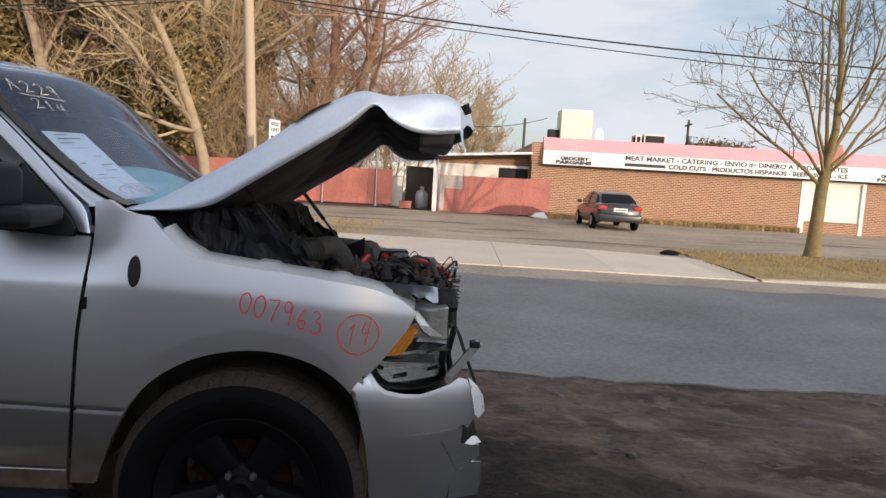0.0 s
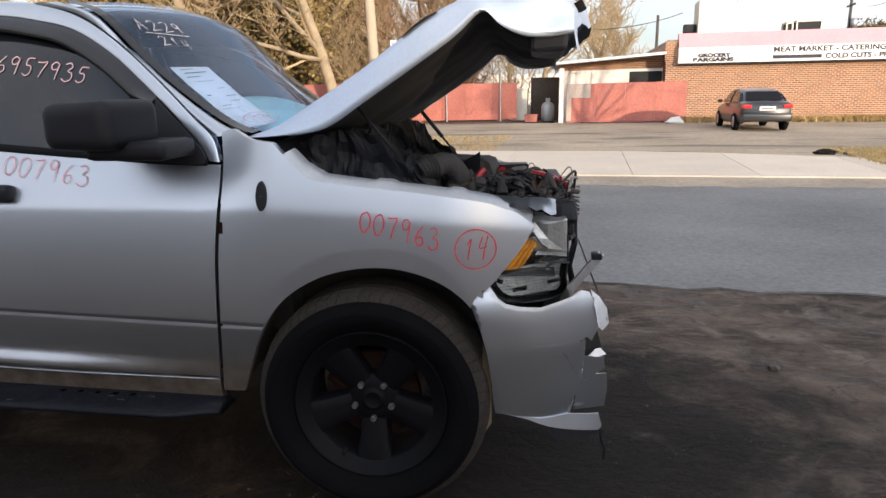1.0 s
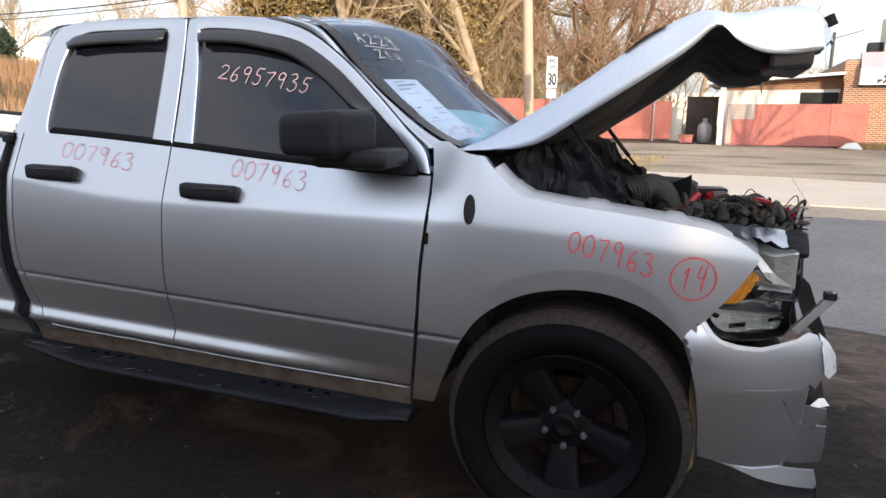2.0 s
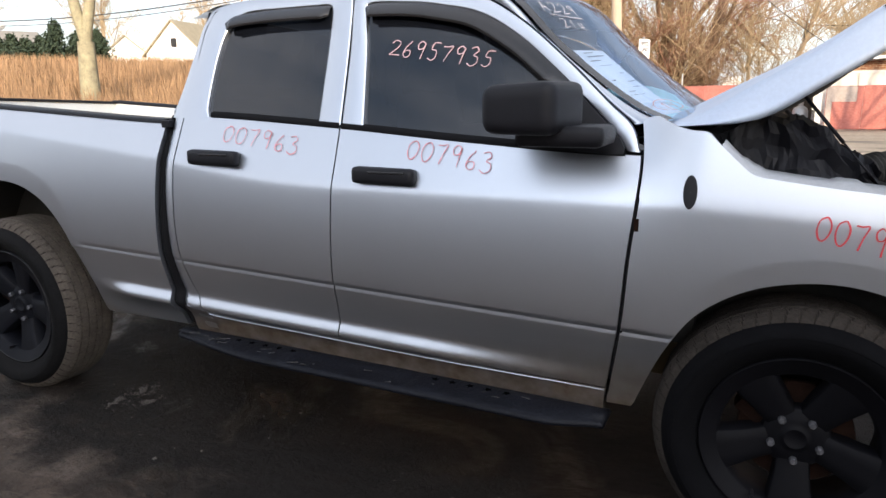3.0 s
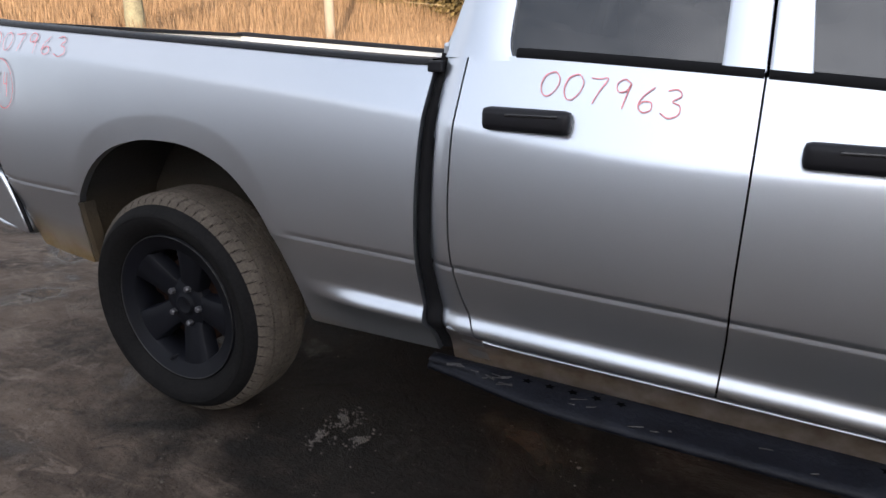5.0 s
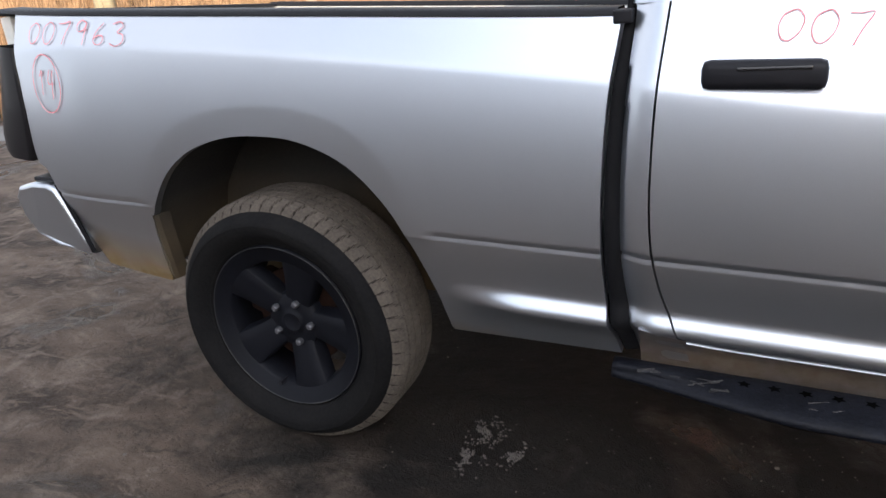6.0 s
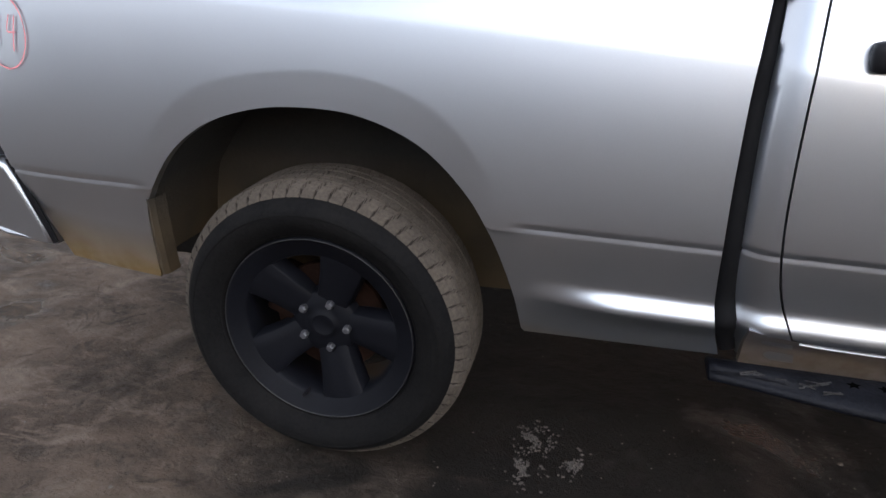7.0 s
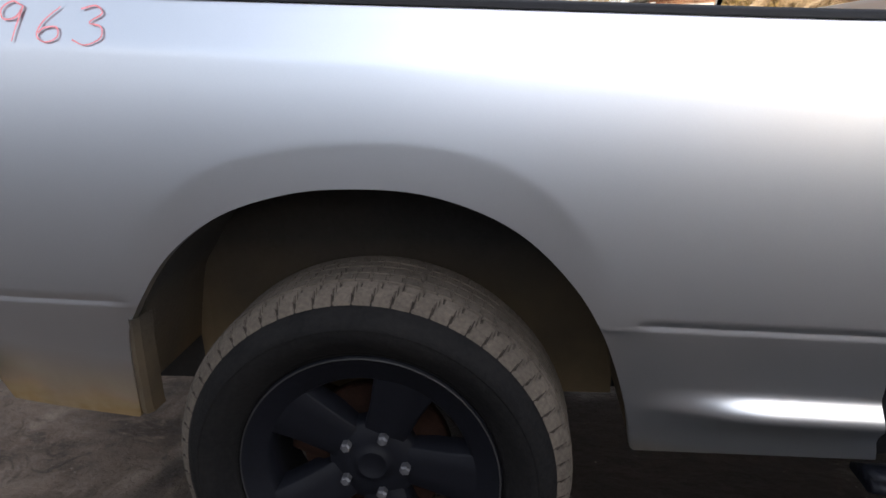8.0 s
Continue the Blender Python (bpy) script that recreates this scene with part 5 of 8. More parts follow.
# ribbed chrome bowl over the lower half, with a dark band across
bm = bmesh.new()
rows = []
for j in range(31):
    z = 0.774 + 0.108 * j / 30
    xa, xb = lamp_span(z)
    row = []
    for i in range(29):
        x = xa + 0.020 + (xb - xa - 0.045) * i / 28
        cup = 0.055 - 2.2 * min((x - 0.47) ** 2, (x - 0.605) ** 2)
        row.append((x, lamp_front(x, z) + max(0.014, cup) + 0.0035 * (j % 3 == 0) + 0.003 * (i % 4 == 0), z))
    rows.append(row)
sheet(bm, rows)
bmesh.ops.recalc_face_normals(bm, faces=bm.faces)
part("reflector_bowl", bm, LAMP_CHROME, lamp, "ribbed chrome reflector bowl")
bm = bmesh.new()
for x0, x1, za, zb in ((0.455, 0.640, 0.866, 0.872), (0.572, 0.690, 0.896, 0.901)):
    box(bm, (x0, lamp_front(x0, za) + 0.008, za), (x1, lamp_front(x1, za) + 0.012, zb), 0.002)
part("lamp_bar", bm, BLACK_GLOSS, lamp)
# bright shards of broken reflector
random.seed(33)
for x, z, w, h, tilt in ((0.452, 0.846, 0.020, 0.018, 20), (0.520, 0.812, 0.050, 0.020, -8), (0.62, 0.856, 0.045, 0.020, 28), (0.640, 0.822, 0.050, 0.016, -14), (0.635, 0.884, 0.050, 0.012, -12), (0.600, 0.905, 0.030, 0.014, -30)):
    bm = bmesh.new()
    box(bm, (-w / 2, -0.002, -h / 2), (w / 2, 0.002, h / 2), 0.001, pose(x, lamp_front(x, z) + 0.010, z, 25, tilt, 12))
    for v in bm.verts:
        v.co += noise.noise_vector(v.co * 40) * 0.004
    part("reflector_shard", bm, CHROME, lamp)
bm = bmesh.new()
f = bm.faces.new([bm.verts.new((x, lamp_front(x, z) - 0.004, z)) for x, z in outline])
f.normal_update()
if f.normal.y > 0:
    f.normal_flip()
part("lamp_lens", bm, GLASS_LAMP, lamp, "scratched clear lens")

# -- front bumper, cracked along the fold between its upper and lower half
def bumper_y(x):
    return 0.022 + 1.05 * max(0.0, x - 0.40) ** 2
def bumper_face(z):
    """The upper half swells, the lower half leans in towards the ground."""
    return 1.3 * max(0.0, z - 0.69) ** 2 + 0.9 * max(0.0, 0.66 - z) ** 2 * (z > 0.605) + (0.0027 + 0.17 * (0.605 - z) if z <= 0.605 else 0.0)
def lip_face(z):
    """The lip kicks out again below."""
    return 0.046 - 0.20 * (0.325 - z)
def curved_piece(name, outline, mat, parent, label, thick=0.004, n=6, lift=0.0, face=bumper_face, rough=0.003):
    """A torn plastic piece that follows the bumper's curve."""
    bm = bmesh.new()
    f = bm.faces.new([bm.verts.new((x, 0, z)) for x, z in outline])
    bmesh.ops.triangulate(bm, faces=[f])
    for _ in range(n):
        es = [e for e in bm.edges if e.calc_length() > 0.020]
        if not es:
            break
        bmesh.ops.subdivide_edges(bm, edges=es, cuts=1)
        bmesh.ops.triangulate(bm, faces=bm.faces)
    for v in bm.verts:
        x, z = v.co.x, v.co.z
        v.co = Vector((x, bumper_y(x) + lift + face(z) + rough * noise.noise((x * 7, z * 7, 1)), z))
    outer = bm.faces[:]
    bmesh.ops.recalc_face_normals(bm, faces=bm.faces)
    for f in outer:
        f.smooth = True
    rim = [(e.verts[0].co.copy(), e.verts[1].co.copy()) for e in bm.edges if e.is_boundary]
    for p, q in rim:
        back = Vector((0, thick, 0))
        bm.faces.new([bm.verts.new(c) for c in (p, q, q + back, p + back)])
    return part(name, bm, mat, parent, label)
bumper_line = [(0.354, 0.784), (0.408, 0.838), (0.422, 0.827), (0.444, 0.797), (0.47, 0.778), (0.52, 0.765), (0.592, 0.757), (0.646, 0.767), (0.701, 0.779), (0.734, 0.797), (0.765, 0.785), (0.79, 0.73), (0.81, 0.66),
               (0.778, 0.604), (0.757, 0.625), (0.744, 0.616), (0.739, 0.598), (0.671, 0.608), (0.606, 0.618), (0.524, 0.620), (0.522, 0.615),
               (0.616, 0.600), (0.673, 0.582), (0.772, 0.541), (0.831, 0.517), (0.838, 0.470), (0.777, 0.452), (0.747, 0.435), (0.722, 0.385), (0.708, 0.36), (0.707, 0.33), (0.705, 0.297),
               (0.607, 0.322), (0.513, 0.345), (0.438, 0.362), (0.430, 0.420), (0.428, 0.479), (0.412, 0.599), (0.392, 0.678), (0.372, 0.735)]
curved_piece("front_bumper", bumper_line, PAINT, truck, "cracked silver front bumper cover")
curved_piece("bumper_end", [(0.735, 0.435), (0.777, 0.450), (0.851, 0.428), (0.857, 0.350), (0.850, 0.285), (0.724, 0.314)], PAINT, truck, "ragged grey bumper end", lift=0.030)
# Near-black sheet behind the crack, put in for the shade there.
curved_piece("crack_backing", [(0.56, 0.63), (0.80, 0.63), (0.836, 0.51), (0.70, 0.52), (0.58, 0.59)], UNDER, truck, "black sheet in place of the shade behind the crack", lift=0.040, rough=0.002)
curved_piece("bumper_lip", [(0.470, 0.354), (0.551, 0.328), (0.628, 0.291), (0.706, 0.262), (0.828, 0.222), (0.833, 0.240), (0.819, 0.288), (0.70, 0.322), (0.607, 0.323), (0.53, 0.342)], PAINT, truck, "bright bent bumper lip", face=lip_face)
curved_piece("air_dam", [(0.618, 0.290), (0.707, 0.258), (0.837, 0.215), (0.849, 0.194), (0.791, 0.199), (0.699, 0.208), (0.649, 0.234)], BLACK, truck, "torn black air dam", lift=0.022, face=lip_face)
curved_piece("torn_edge", [(0.770, 0.545), (0.795, 0.566), (0.815, 0.562), (0.838, 0.528), (0.80, 0.530)], PAPER, truck, "broken white plastic edge", lift=-0.004)
curved_piece("torn_edge", [(0.770, 0.790), (0.803, 0.759), (0.833, 0.712), (0.828, 0.693), (0.843, 0.653), (0.817, 0.634), (0.800, 0.655), (0.785, 0.735)], PAINT_IN, truck, "crumpled pale bumper edge", lift=0.006, rough=0.02)
curved_piece("bumper_trim", [(0.354, 0.787), (0.408, 0.842), (0.424, 0.832), (0.448, 0.800), (0.474, 0.781), (0.522, 0.768), (0.592, 0.760), (0.646, 0.770), (0.701, 0.783), (0.725, 0.797), (0.734, 0.790), (0.701, 0.771), (0.646, 0.758), (0.592, 0.748), (0.52, 0.755), (0.468, 0.768), (0.438, 0.790), (0.410, 0.826)], PAINT_IN, truck, "bent silver lamp trim", lift=-0.008)
bm = bmesh.new()
box(bm, (-0.085, -0.012, -0.013), (0.085, 0.012, 0.013), 0.003, pose(0.746, 0.16, 0.862, 0, -52, 0))
part("loose_bracket", bm, STEEL, truck, "bent grey bracket sticking out")
bm = bmesh.new()
box(bm, (0.765, 0.145, 0.908), (0.800, 0.18, 0.932), 0.004)
part("bracket_clip", bm, BLACK, truck)
bm = bmesh.new()
rows = [[(0.74 + 0.10 * i / 6 + 0.015 * noise.noise((i, j, 1)), 0.25 + 0.55 * j / 8, 0.93 - 0.26 * i / 6 + 0.03 * noise.noise((i, j, 5))) for i in range(7)] for j in range(9)]
sheet(bm, rows)
part("crumpled_skin", bm, PAINT_IN, truck, "crumpled torn silver bumper skin")
bm = bmesh.new()
box(bm, (0.62, 0.36, 0.50), (0.74, WIDE - 0.36, 0.62), 0.02)
part("bumper_beam", bm, UNDER, truck, "black bumper beam")
bm = bmesh.new()
tube(bm, spline([(0.825, 0.22, 0.235), (0.83, 0.22, 0.19), (0.845, 0.225, 0.15), (0.842, 0.22, 0.11)], 5), 0.005, 6)
part("hanging_wire", bm, BLACK, truck)
bm = bmesh.new()
sheet(bm, [[(0.395 + 0.03 * i / 4, 0.05 + 0.005 * i, 0.70 - 0.42 * j / 8 + 0.01 * i) for i in range(5)] for j in range(9)])
part("liner_edge", bm, LINER, truck, "mud-caked liner edge")

# -- wheel wells and underbody
for cx, arch, x0, x1 in ((0.0, arch_front, -0.475, 0.395), (-3.57, arch_rear, -4.135, -2.99)):
    for far in (False, True):
        s, b0 = (-1, WIDE) if far else (1, 0)
        bm = bmesh.new()
        rows = []
        for k in range(61):
            x = x0 + (x1 - x0) * (0.5 - 0.5 * math.cos(math.pi * k / 60))
            z = arch(x) + 0.006
            y = side_y(x, z)
            rows.append([(x, b0 + s * (y + 0.012), z), (x, b0 + s * (y + 0.05), z + 0.012), (x, b0 + s * (y + 0.42), z + 0.02)])
        sheet(bm, rows)
        bmesh.ops.recalc_face_normals(bm, faces=bm.faces)
        part("wheel_well", bm, LINER, truck, "muddy wheel well liner", smooth=True)
        bm = bmesh.new()
        rows = []
        for k in range(31):
            x = x0 + (x1 - x0) * k / 30
            rows.append([(x, b0 + s * 0.42, arch(x) + 0.07), (x, b0 + s * 0.43, 0.40)])
        sheet(bm, rows)
        part("well_wall", bm, LINER, truck)
bm = bmesh.new()
box(bm, (-4.65, 0.46, 0.40), (0.40, 0.58, 0.56), 0.01)
box(bm, (-4.65, WIDE - 0.58, 0.40), (0.40, WIDE - 0.46, 0.56), 0.01)
box(bm, (-2.9, 0.60, 0.38), (-0.5, 1.4, 0.52), 0.03)
part("chassis", bm, UNDER, truck, "black ladder chassis")
bm = bmesh.new()
tube(bm, [(-3.57, 0.2, 0.412), (-3.57, WIDE - 0.2, 0.412)], 0.05, 12)
tube(bm, [(0, 0.2, 0.412), (0, WIDE - 0.2, 0.412)], 0.045, 12)
part("axle", bm, RUST, truck)
bm = bmesh.new()
sheet(bm, [[(-2.38, 0.09, 0.44), (-0.57, 0.09, 0.42)], [(-2.38, 0.5, 0.42), (-0.57, 0.5, 0.40)]])
sheet(bm, [[(-2.45, 0.1, 0.50), (-2.99, 0.1, 0.50)], [(-2.45, 0.5, 0.5), (-2.99, 0.5, 0.5)]])
part("floor_pan", bm, UNDER, truck)
bm = bmesh.new()
rows = []
for k in range(12):
    z = 0.495 + 0.28 * k / 11
    x = float(np.interp(z, (0.49, 0.60, 0.70, 0.78), (-4.138, -4.120, -4.102, -4.085)))
    y = side_y(x, z)
    rows.append([(x - 0.004, y + 0.004, z), (x + 0.012, y - 0.002 + 0.004 * noise.noise((z * 20, 0, 0)), z), (x + 0.022, y + 0.012, z), (x + 0.026, y + 0.06, z)])
sheet(bm, rows)
bmesh.ops.recalc_face_normals(bm, faces=bm.faces)
part("mud_flap", bm, LINER, truck, "mud-caked liner flap")

# -- cargo bed
bm = bmesh.new()
sheet(bm, [[(-2.52, 0.2, 1.08), (-4.74, 0.2, 1.14)], [(-2.52, WIDE - 0.2, 1.08), (-4.74, WIDE - 0.2, 1.14)]])
part("bed_floor", bm, BED_WHITE, truck)
for far in (False, True):
    s, b0 = (-1, WIDE) if far else (1, 0)
    bm = bmesh.new()
    rows = []
    for k in range(40):
        x = -2.49 - 2.28 * k / 39
        z, y = belt(x), side_y(x, belt(x) - 0.018)
        rows.append([(x, b0 + s * (y - 0.004), z - 0.014), (x, b0 + s * (y - 0.003), z - 0.004), (x, b0 + s * (y + 0.012), z + 0.003), (x, b0 + s * (y + 0.085), z + 0.004), (x, b0 + s * (y + 0.10), z - 0.004), (x, b0 + s * (y + 0.10), z - 0.022)])
    sheet(bm, rows)
    bmesh.ops.recalc_face_normals(bm, faces=bm.faces)
    part("rail_cap", bm, BLACK, truck, "black plastic bed rail cap", smooth=True)
    bm = bmesh.new()
    rows = []
    for k in range(40):
        x = -2.52 - 2.22 * k / 39
        z, y = belt(x), side_y(x, belt(x))
        rows.append([(x, b0 + s * (y + 0.085), z - 0.01), (x, b0 + s * (y + 0.10), z - 0.06), (x, b0 + s * (y + 0.14), z - 0.09), (x, b0 + s * (y + 0.14), 1.12)])
    sheet(bm, rows)
    part("bed_inner_side", bm, BED_WHITE, truck, "pale inner wall of the cargo bed")
bm = bmesh.new()
box(bm, (-2.56, 0.12, 0.60), (-2.50, WIDE - 0.12, 1.33), 0.006)
part("bed_front_wall", bm, BED_WHITE, truck, "pale front wall of the cargo bed")
bm = bmesh.new()
box(bm, (-4.80, 0.17, 0.88), (-4.74, WIDE - 0.17, 1.468), 0.012)
gate = part("tailgate", bm, BED_WHITE, truck, "closed tailgate with a pale inner side")
bm = bmesh.new()
box(bm, (-4.81, 0.16, 1.470), (-4.725, WIDE - 0.16, 1.488), 0.006)
part("tailgate_cap", bm, BLACK, gate)

# -- tail lamp and rear bumper
bm = bmesh.new()
tl = [(-4.628, 1.36, -4.75, 1.37), (-4.615, 1.25, -4.775, 1.25), (-4.612, 1.14, -4.80, 1.14), (-4.618, 1.04, -4.825, 1.05), (-4.632, 0.975, -4.83, 0.99), (-4.645, 0.953, -4.82, 0.965)]
rows = []
for xa, za, xb, zb in tl:
    row = [(xa, side_y(-4.62, za) + 0.03, za)]
    for k in range(7):
        t = k / 6
        x = xa + (xb - xa) * t
        row.append((x, side_y(-4.62, za) - 0.002 + 0.035 * t ** 3, za + (zb - za) * t))
    row.append((xb - 0.012, side_y(-4.62, za) + 0.24, zb))
    rows.append(row)
sheet(bm, rows)
bmesh.ops.recalc_face_normals(bm, faces=bm.faces)
part("tail_lamp", bm, DARK_LENS, truck, "dark smoked tail lamp", smooth=True)
bm = bmesh.new()
rb = [(-4.80, 0.845), (-4.69, 0.868), (-4.60, 0.868), (-4.565, 0.85), (-4.545, 0.80), (-4.50, 0.64), (-4.485, 0.578), (-4.55, 0.585), (-4.66, 0.60), (-4.78, 0.64), (-4.85, 0.72), (-4.85, 0.80)]
rows = []
for d, k in ((0.05, 1.0), (0.016, 0.99), (0.006, 0.965), (0.001, 0.93), (0.0, 0.88)):
    rows.append([(-4.66 + (x + 4.66) * k, 0.02 + d + 0.5 * max(0, -4.62 - x) ** 2 + 0.10 * max(0.0, 0.82 - z), 0.72 + (z - 0.72) * k) for x, z in rb + rb[:1]])
sheet(bm, rows)
fc = [bm.verts.new(p) for p in rows[-1][:-1]]
bm.faces.new(fc)
bmesh.ops.recalc_face_normals(bm, faces=bm.faces)
rbump = part("rear_bumper", bm, PAINT, truck, "silver rear bumper corner")
for f in rbump.data.polygons:
    f.use_smooth = len(f.vertices) == 4
bm = bmesh.new()
box(bm, (-4.86, 0.14, 0.62), (-4.70, WIDE - 0.04, 0.84), 0.03)
part("bumper_bar", bm, PAINT, rbump)
bm = bmesh.new()
box(bm, (-4.72, 0.06, 0.864), (-4.60, 0.40, 0.882), 0.006)
part("bumper_step", bm, BLACK, rbump, "black ribbed step pad")
bm = bmesh.new()
tube(bm, spline([(-4.560, 0.035, 0.865), (-4.540, 0.040, 0.80), (-4.495, 0.045, 0.66), (-4.478, 0.050, 0.59)], 6), 0.009, 8)
part("bumper_seam", bm, RUBBER, rbump, "dark gap beside the bumper")

# -- running board: a thin pressed plate with a rolled outer edge
def board_top(x):
    return 0.420 - 0.0237 * (x + 2.485)
def board_out(x):
    rear, front_ = smooth01((x + 2.62) / 0.65), smooth01((-0.56 - x) / 0.22)
    return 0.050 - 0.100 * min(rear, 0.45 + 0.55 * front_)
bm = bmesh.new()
rows = []
for k in range(97):
    x = -2.492 + 1.92 * k / 96
    top, o = board_top(x), board_out(x)
    # the mid stretch is sunk a little between the two hole fields
    sink = 0.010 * smooth01((x + 1.84) / 0.03) * smooth01((-1.28 - x) / 0.03)
    inner = 0.105
    rows.append([(x, 0.150, top - 0.03), (x, inner, top - 0.004), (x, inner - 0.012, top), (x, 0.070, top - 0.001 - sink), (x, o * 0.35 + 0.03, top - 0.004 - sink), (x, o + 0.030, top - 0.010 - sink * 0.4),
                 (x, o + 0.012, top - 0.015), (x, o + 0.002, top - 0.024), (x, o + 0.004, top - 0.036), (x, o + 0.020, top - 0.044), (x, 0.060, top - 0.046), (x, 0.150, top - 0.046)])
vs = sheet(bm, rows)
bm.faces.new(vs[0])
bm.faces.new(vs[-1][::-1])
bmesh.ops.recalc_face_normals(bm, faces=bm.faces)
board = part("running_board", bm, BOARD_PAINT, truck, "scuffed black steel running board", smooth=True)
def star(cx, cy, r, turn):
    return [(cx + (r if i % 2 == 0 else r * 0.48) * math.cos(math.pi * i / 5 + turn), cy + 0.8 * (r if i % 2 == 0 else r * 0.48) * math.sin(math.pi * i / 5 + turn)) for i in range(10)]
for x0, x1 in ((-2.155, -1.870), (-1.215, -0.930)):
    for k in range(5):
        x = x0 + (x1 - x0) * k / 4
        bm = bmesh.new()
        bm.faces.new([bm.verts.new((a, b, board_top(a) + 0.0012 - 0.0045 * smooth01((0.07 - b) / 0.05))) for a, b in star(x, 0.058, 0.0185, 0.3 + 0.2 * k)])
        part("grip_hole", bm, HOLE, board)
# bare scrapes along the outer edge
random.seed(17)
for k in range(26):
    x, l = random.choice((random.uniform(-2.46, -2.2), random.uniform(-2.3, -0.7))), random.uniform(0.006, 0.05)
    o = board_out(x)
    y = random.uniform(o + 0.022, 0.06)
    z = board_top(x) - 0.0025 if y > 0.05 else board_top(x) - 0.004 - 0.006 * smooth01((0.04 - y) / 0.06)
    a = random.uniform(-0.5, 0.5)
    w = random.uniform(0.0008, 0.0022)
    bm = bmesh.new()
    box(bm, (-l / 2, -w, 0.0), (l / 2, w, 0.0035), 0.0, pose(x, y, z, 0, 1.4, math.degrees(a)))
    part("scrape", bm, BOARD_DUST, board)
for x in (-2.2, -1.4, -0.8):
    bm = bmesh.new()
    box(bm, (x - 0.03, 0.10, 0.36), (x + 0.03, 0.48, 0.40), 0.005)
    part("board_bracket", bm, UNDER, board)

# the far side is sheared down a little, so that its rail fits the camera's view
done = set()
for ob in truck.children_recursive:
    if ob.type != "MESH" or ob.name.split(".")[0] in ("wheel", "tyre", "tread", "rim", "spoke", "centre_cap", "lug_nut", "rim_edge", "brake_disc", "brake_caliper", "valve") or ob.data.name in done:
        continue
    done.add(ob.data.name)
    for v in ob.data.vertices:
        v.co.z -= 0.040 * max(0.0, v.co.y - 0.25)


# ---------------------------------------------------------------- the setting
STREET = pose(0, 0, 0, 0, 0, -5)             # u along the street, v across it


def S(u, v, z=0.0):
    return STREET @ Vector((u, v, z))


def rise(x, y):
    """The field behind the cargo bed climbs gently, its slope chosen to fit the camera's view."""
    r = math.hypot(x, y + 2)
    return 3.2 * smooth01((r - 14) / 44) * smooth01((-x - 9) / 16) * smooth01((y + 4) / 8)


def dirt_material():
    """Packed earth: pale dust, dark oily stains drawn out along the wheel tracks, fine grit, the truck's shade in one
    patch.
    """
    m = material("packed_dirt", (0.07, 0.055, 0.045), 0.95, 0.0, 0.4, 0.9, 14.0, spec=0.2)
    n, l = m.node_tree.nodes, m.node_tree.links
    b = n["Principled BSDF"]
    co, mp = n.new("ShaderNodeTexCoord"), n.new("ShaderNodeMapping")
    mp.inputs["Scale"].default_value = (0.55, 1.5, 1.0)
    mp.inputs["Rotation"].default_value = (0, 0, radians(8))
    l.new(co.outputs["Object"], mp.inputs["Vector"])
    def nz(scale, detail, src, rough=0.6, dist=0.0):
        t = n.new("ShaderNodeTexNoise")
        t.inputs["Scale"].default_value, t.inputs["Detail"].default_value = scale, detail
        t.inputs["Roughness"].default_value, t.inputs["Distortion"].default_value = rough, dist
        l.new(src, t.inputs["Vector"])
        return t.outputs["Fac"]
    def mix(fac, a, bcol):
        x = n.new("ShaderNodeMix")
        x.data_type = "RGBA"
        l.new(fac, x.inputs["Factor"])
        for s, v in (("A", a), ("B", bcol)):
            if isinstance(v, tuple):
                x.inputs[s].default_value = (*v, 1)
            else:
                l.new(v, x.inputs[s])
        return x.outputs["Result"]
    def ramp(src, lo, hi):
        r = n.new("ShaderNodeMapRange")
        r.inputs["From Min"].default_value, r.inputs["From Max"].default_value = lo, hi
        l.new(src, r.inputs["Value"])
        return r.outputs["Result"]
    tracks = ramp(nz(1.6, 7, mp.outputs["Vector"], 0.62, 0.4), 0.40, 0.64)
    base = mix(tracks, (0.033, 0.022, 0.016), (0.132, 0.097, 0.073))
    patch = ramp(nz(3.3, 8, co.outputs["Object"], 0.68, 0.6), 0.50, 0.68)
    base = mix(patch, base, (0.182, 0.142, 0.113))
    stain = ramp(nz(1.1, 5, co.outputs["Object"], 0.55, 0.8), 0.56, 0.66)
    base = mix(stain, base, (0.014, 0.010, 0.008))
    dust = ramp(nz(8.5, 12, mp.outputs["Vector"], 0.74, 0.9), 0.52, 0.66)
    base = mix(dust, base, (0.156, 0.119, 0.092))
    dark = ramp(nz(6.0, 12, co.outputs["Object"], 0.74, 1.2), 0.54, 0.66)
    base = mix(dark, base, (0.030, 0.021, 0.016))
    grit = ramp(nz(150, 3, co.outputs["Object"], 0.7), 0.62, 0.72)
    base = mix(grit, base, (0.15, 0.13, 0.11))
    # ragged patch beside and under the sills: oily soil with truck shade painted in
    oil_shade_at = n.new("ShaderNodeVectorMath")
    oil_shade_at.operation = "MULTIPLY_ADD"
    oil_shade_at.inputs[1].default_value, oil_shade_at.inputs[2].default_value = (0.29, 0.72, 0), (0.33, -0.47, 0)
    l.new(co.outputs["Object"], oil_shade_at.inputs[0])
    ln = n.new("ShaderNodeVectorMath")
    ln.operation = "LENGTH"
    l.new(oil_shade_at.outputs["Vector"], ln.inputs[0])
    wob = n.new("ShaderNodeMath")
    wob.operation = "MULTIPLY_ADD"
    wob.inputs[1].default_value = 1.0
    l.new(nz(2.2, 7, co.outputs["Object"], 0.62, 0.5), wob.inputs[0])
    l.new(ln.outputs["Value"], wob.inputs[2])
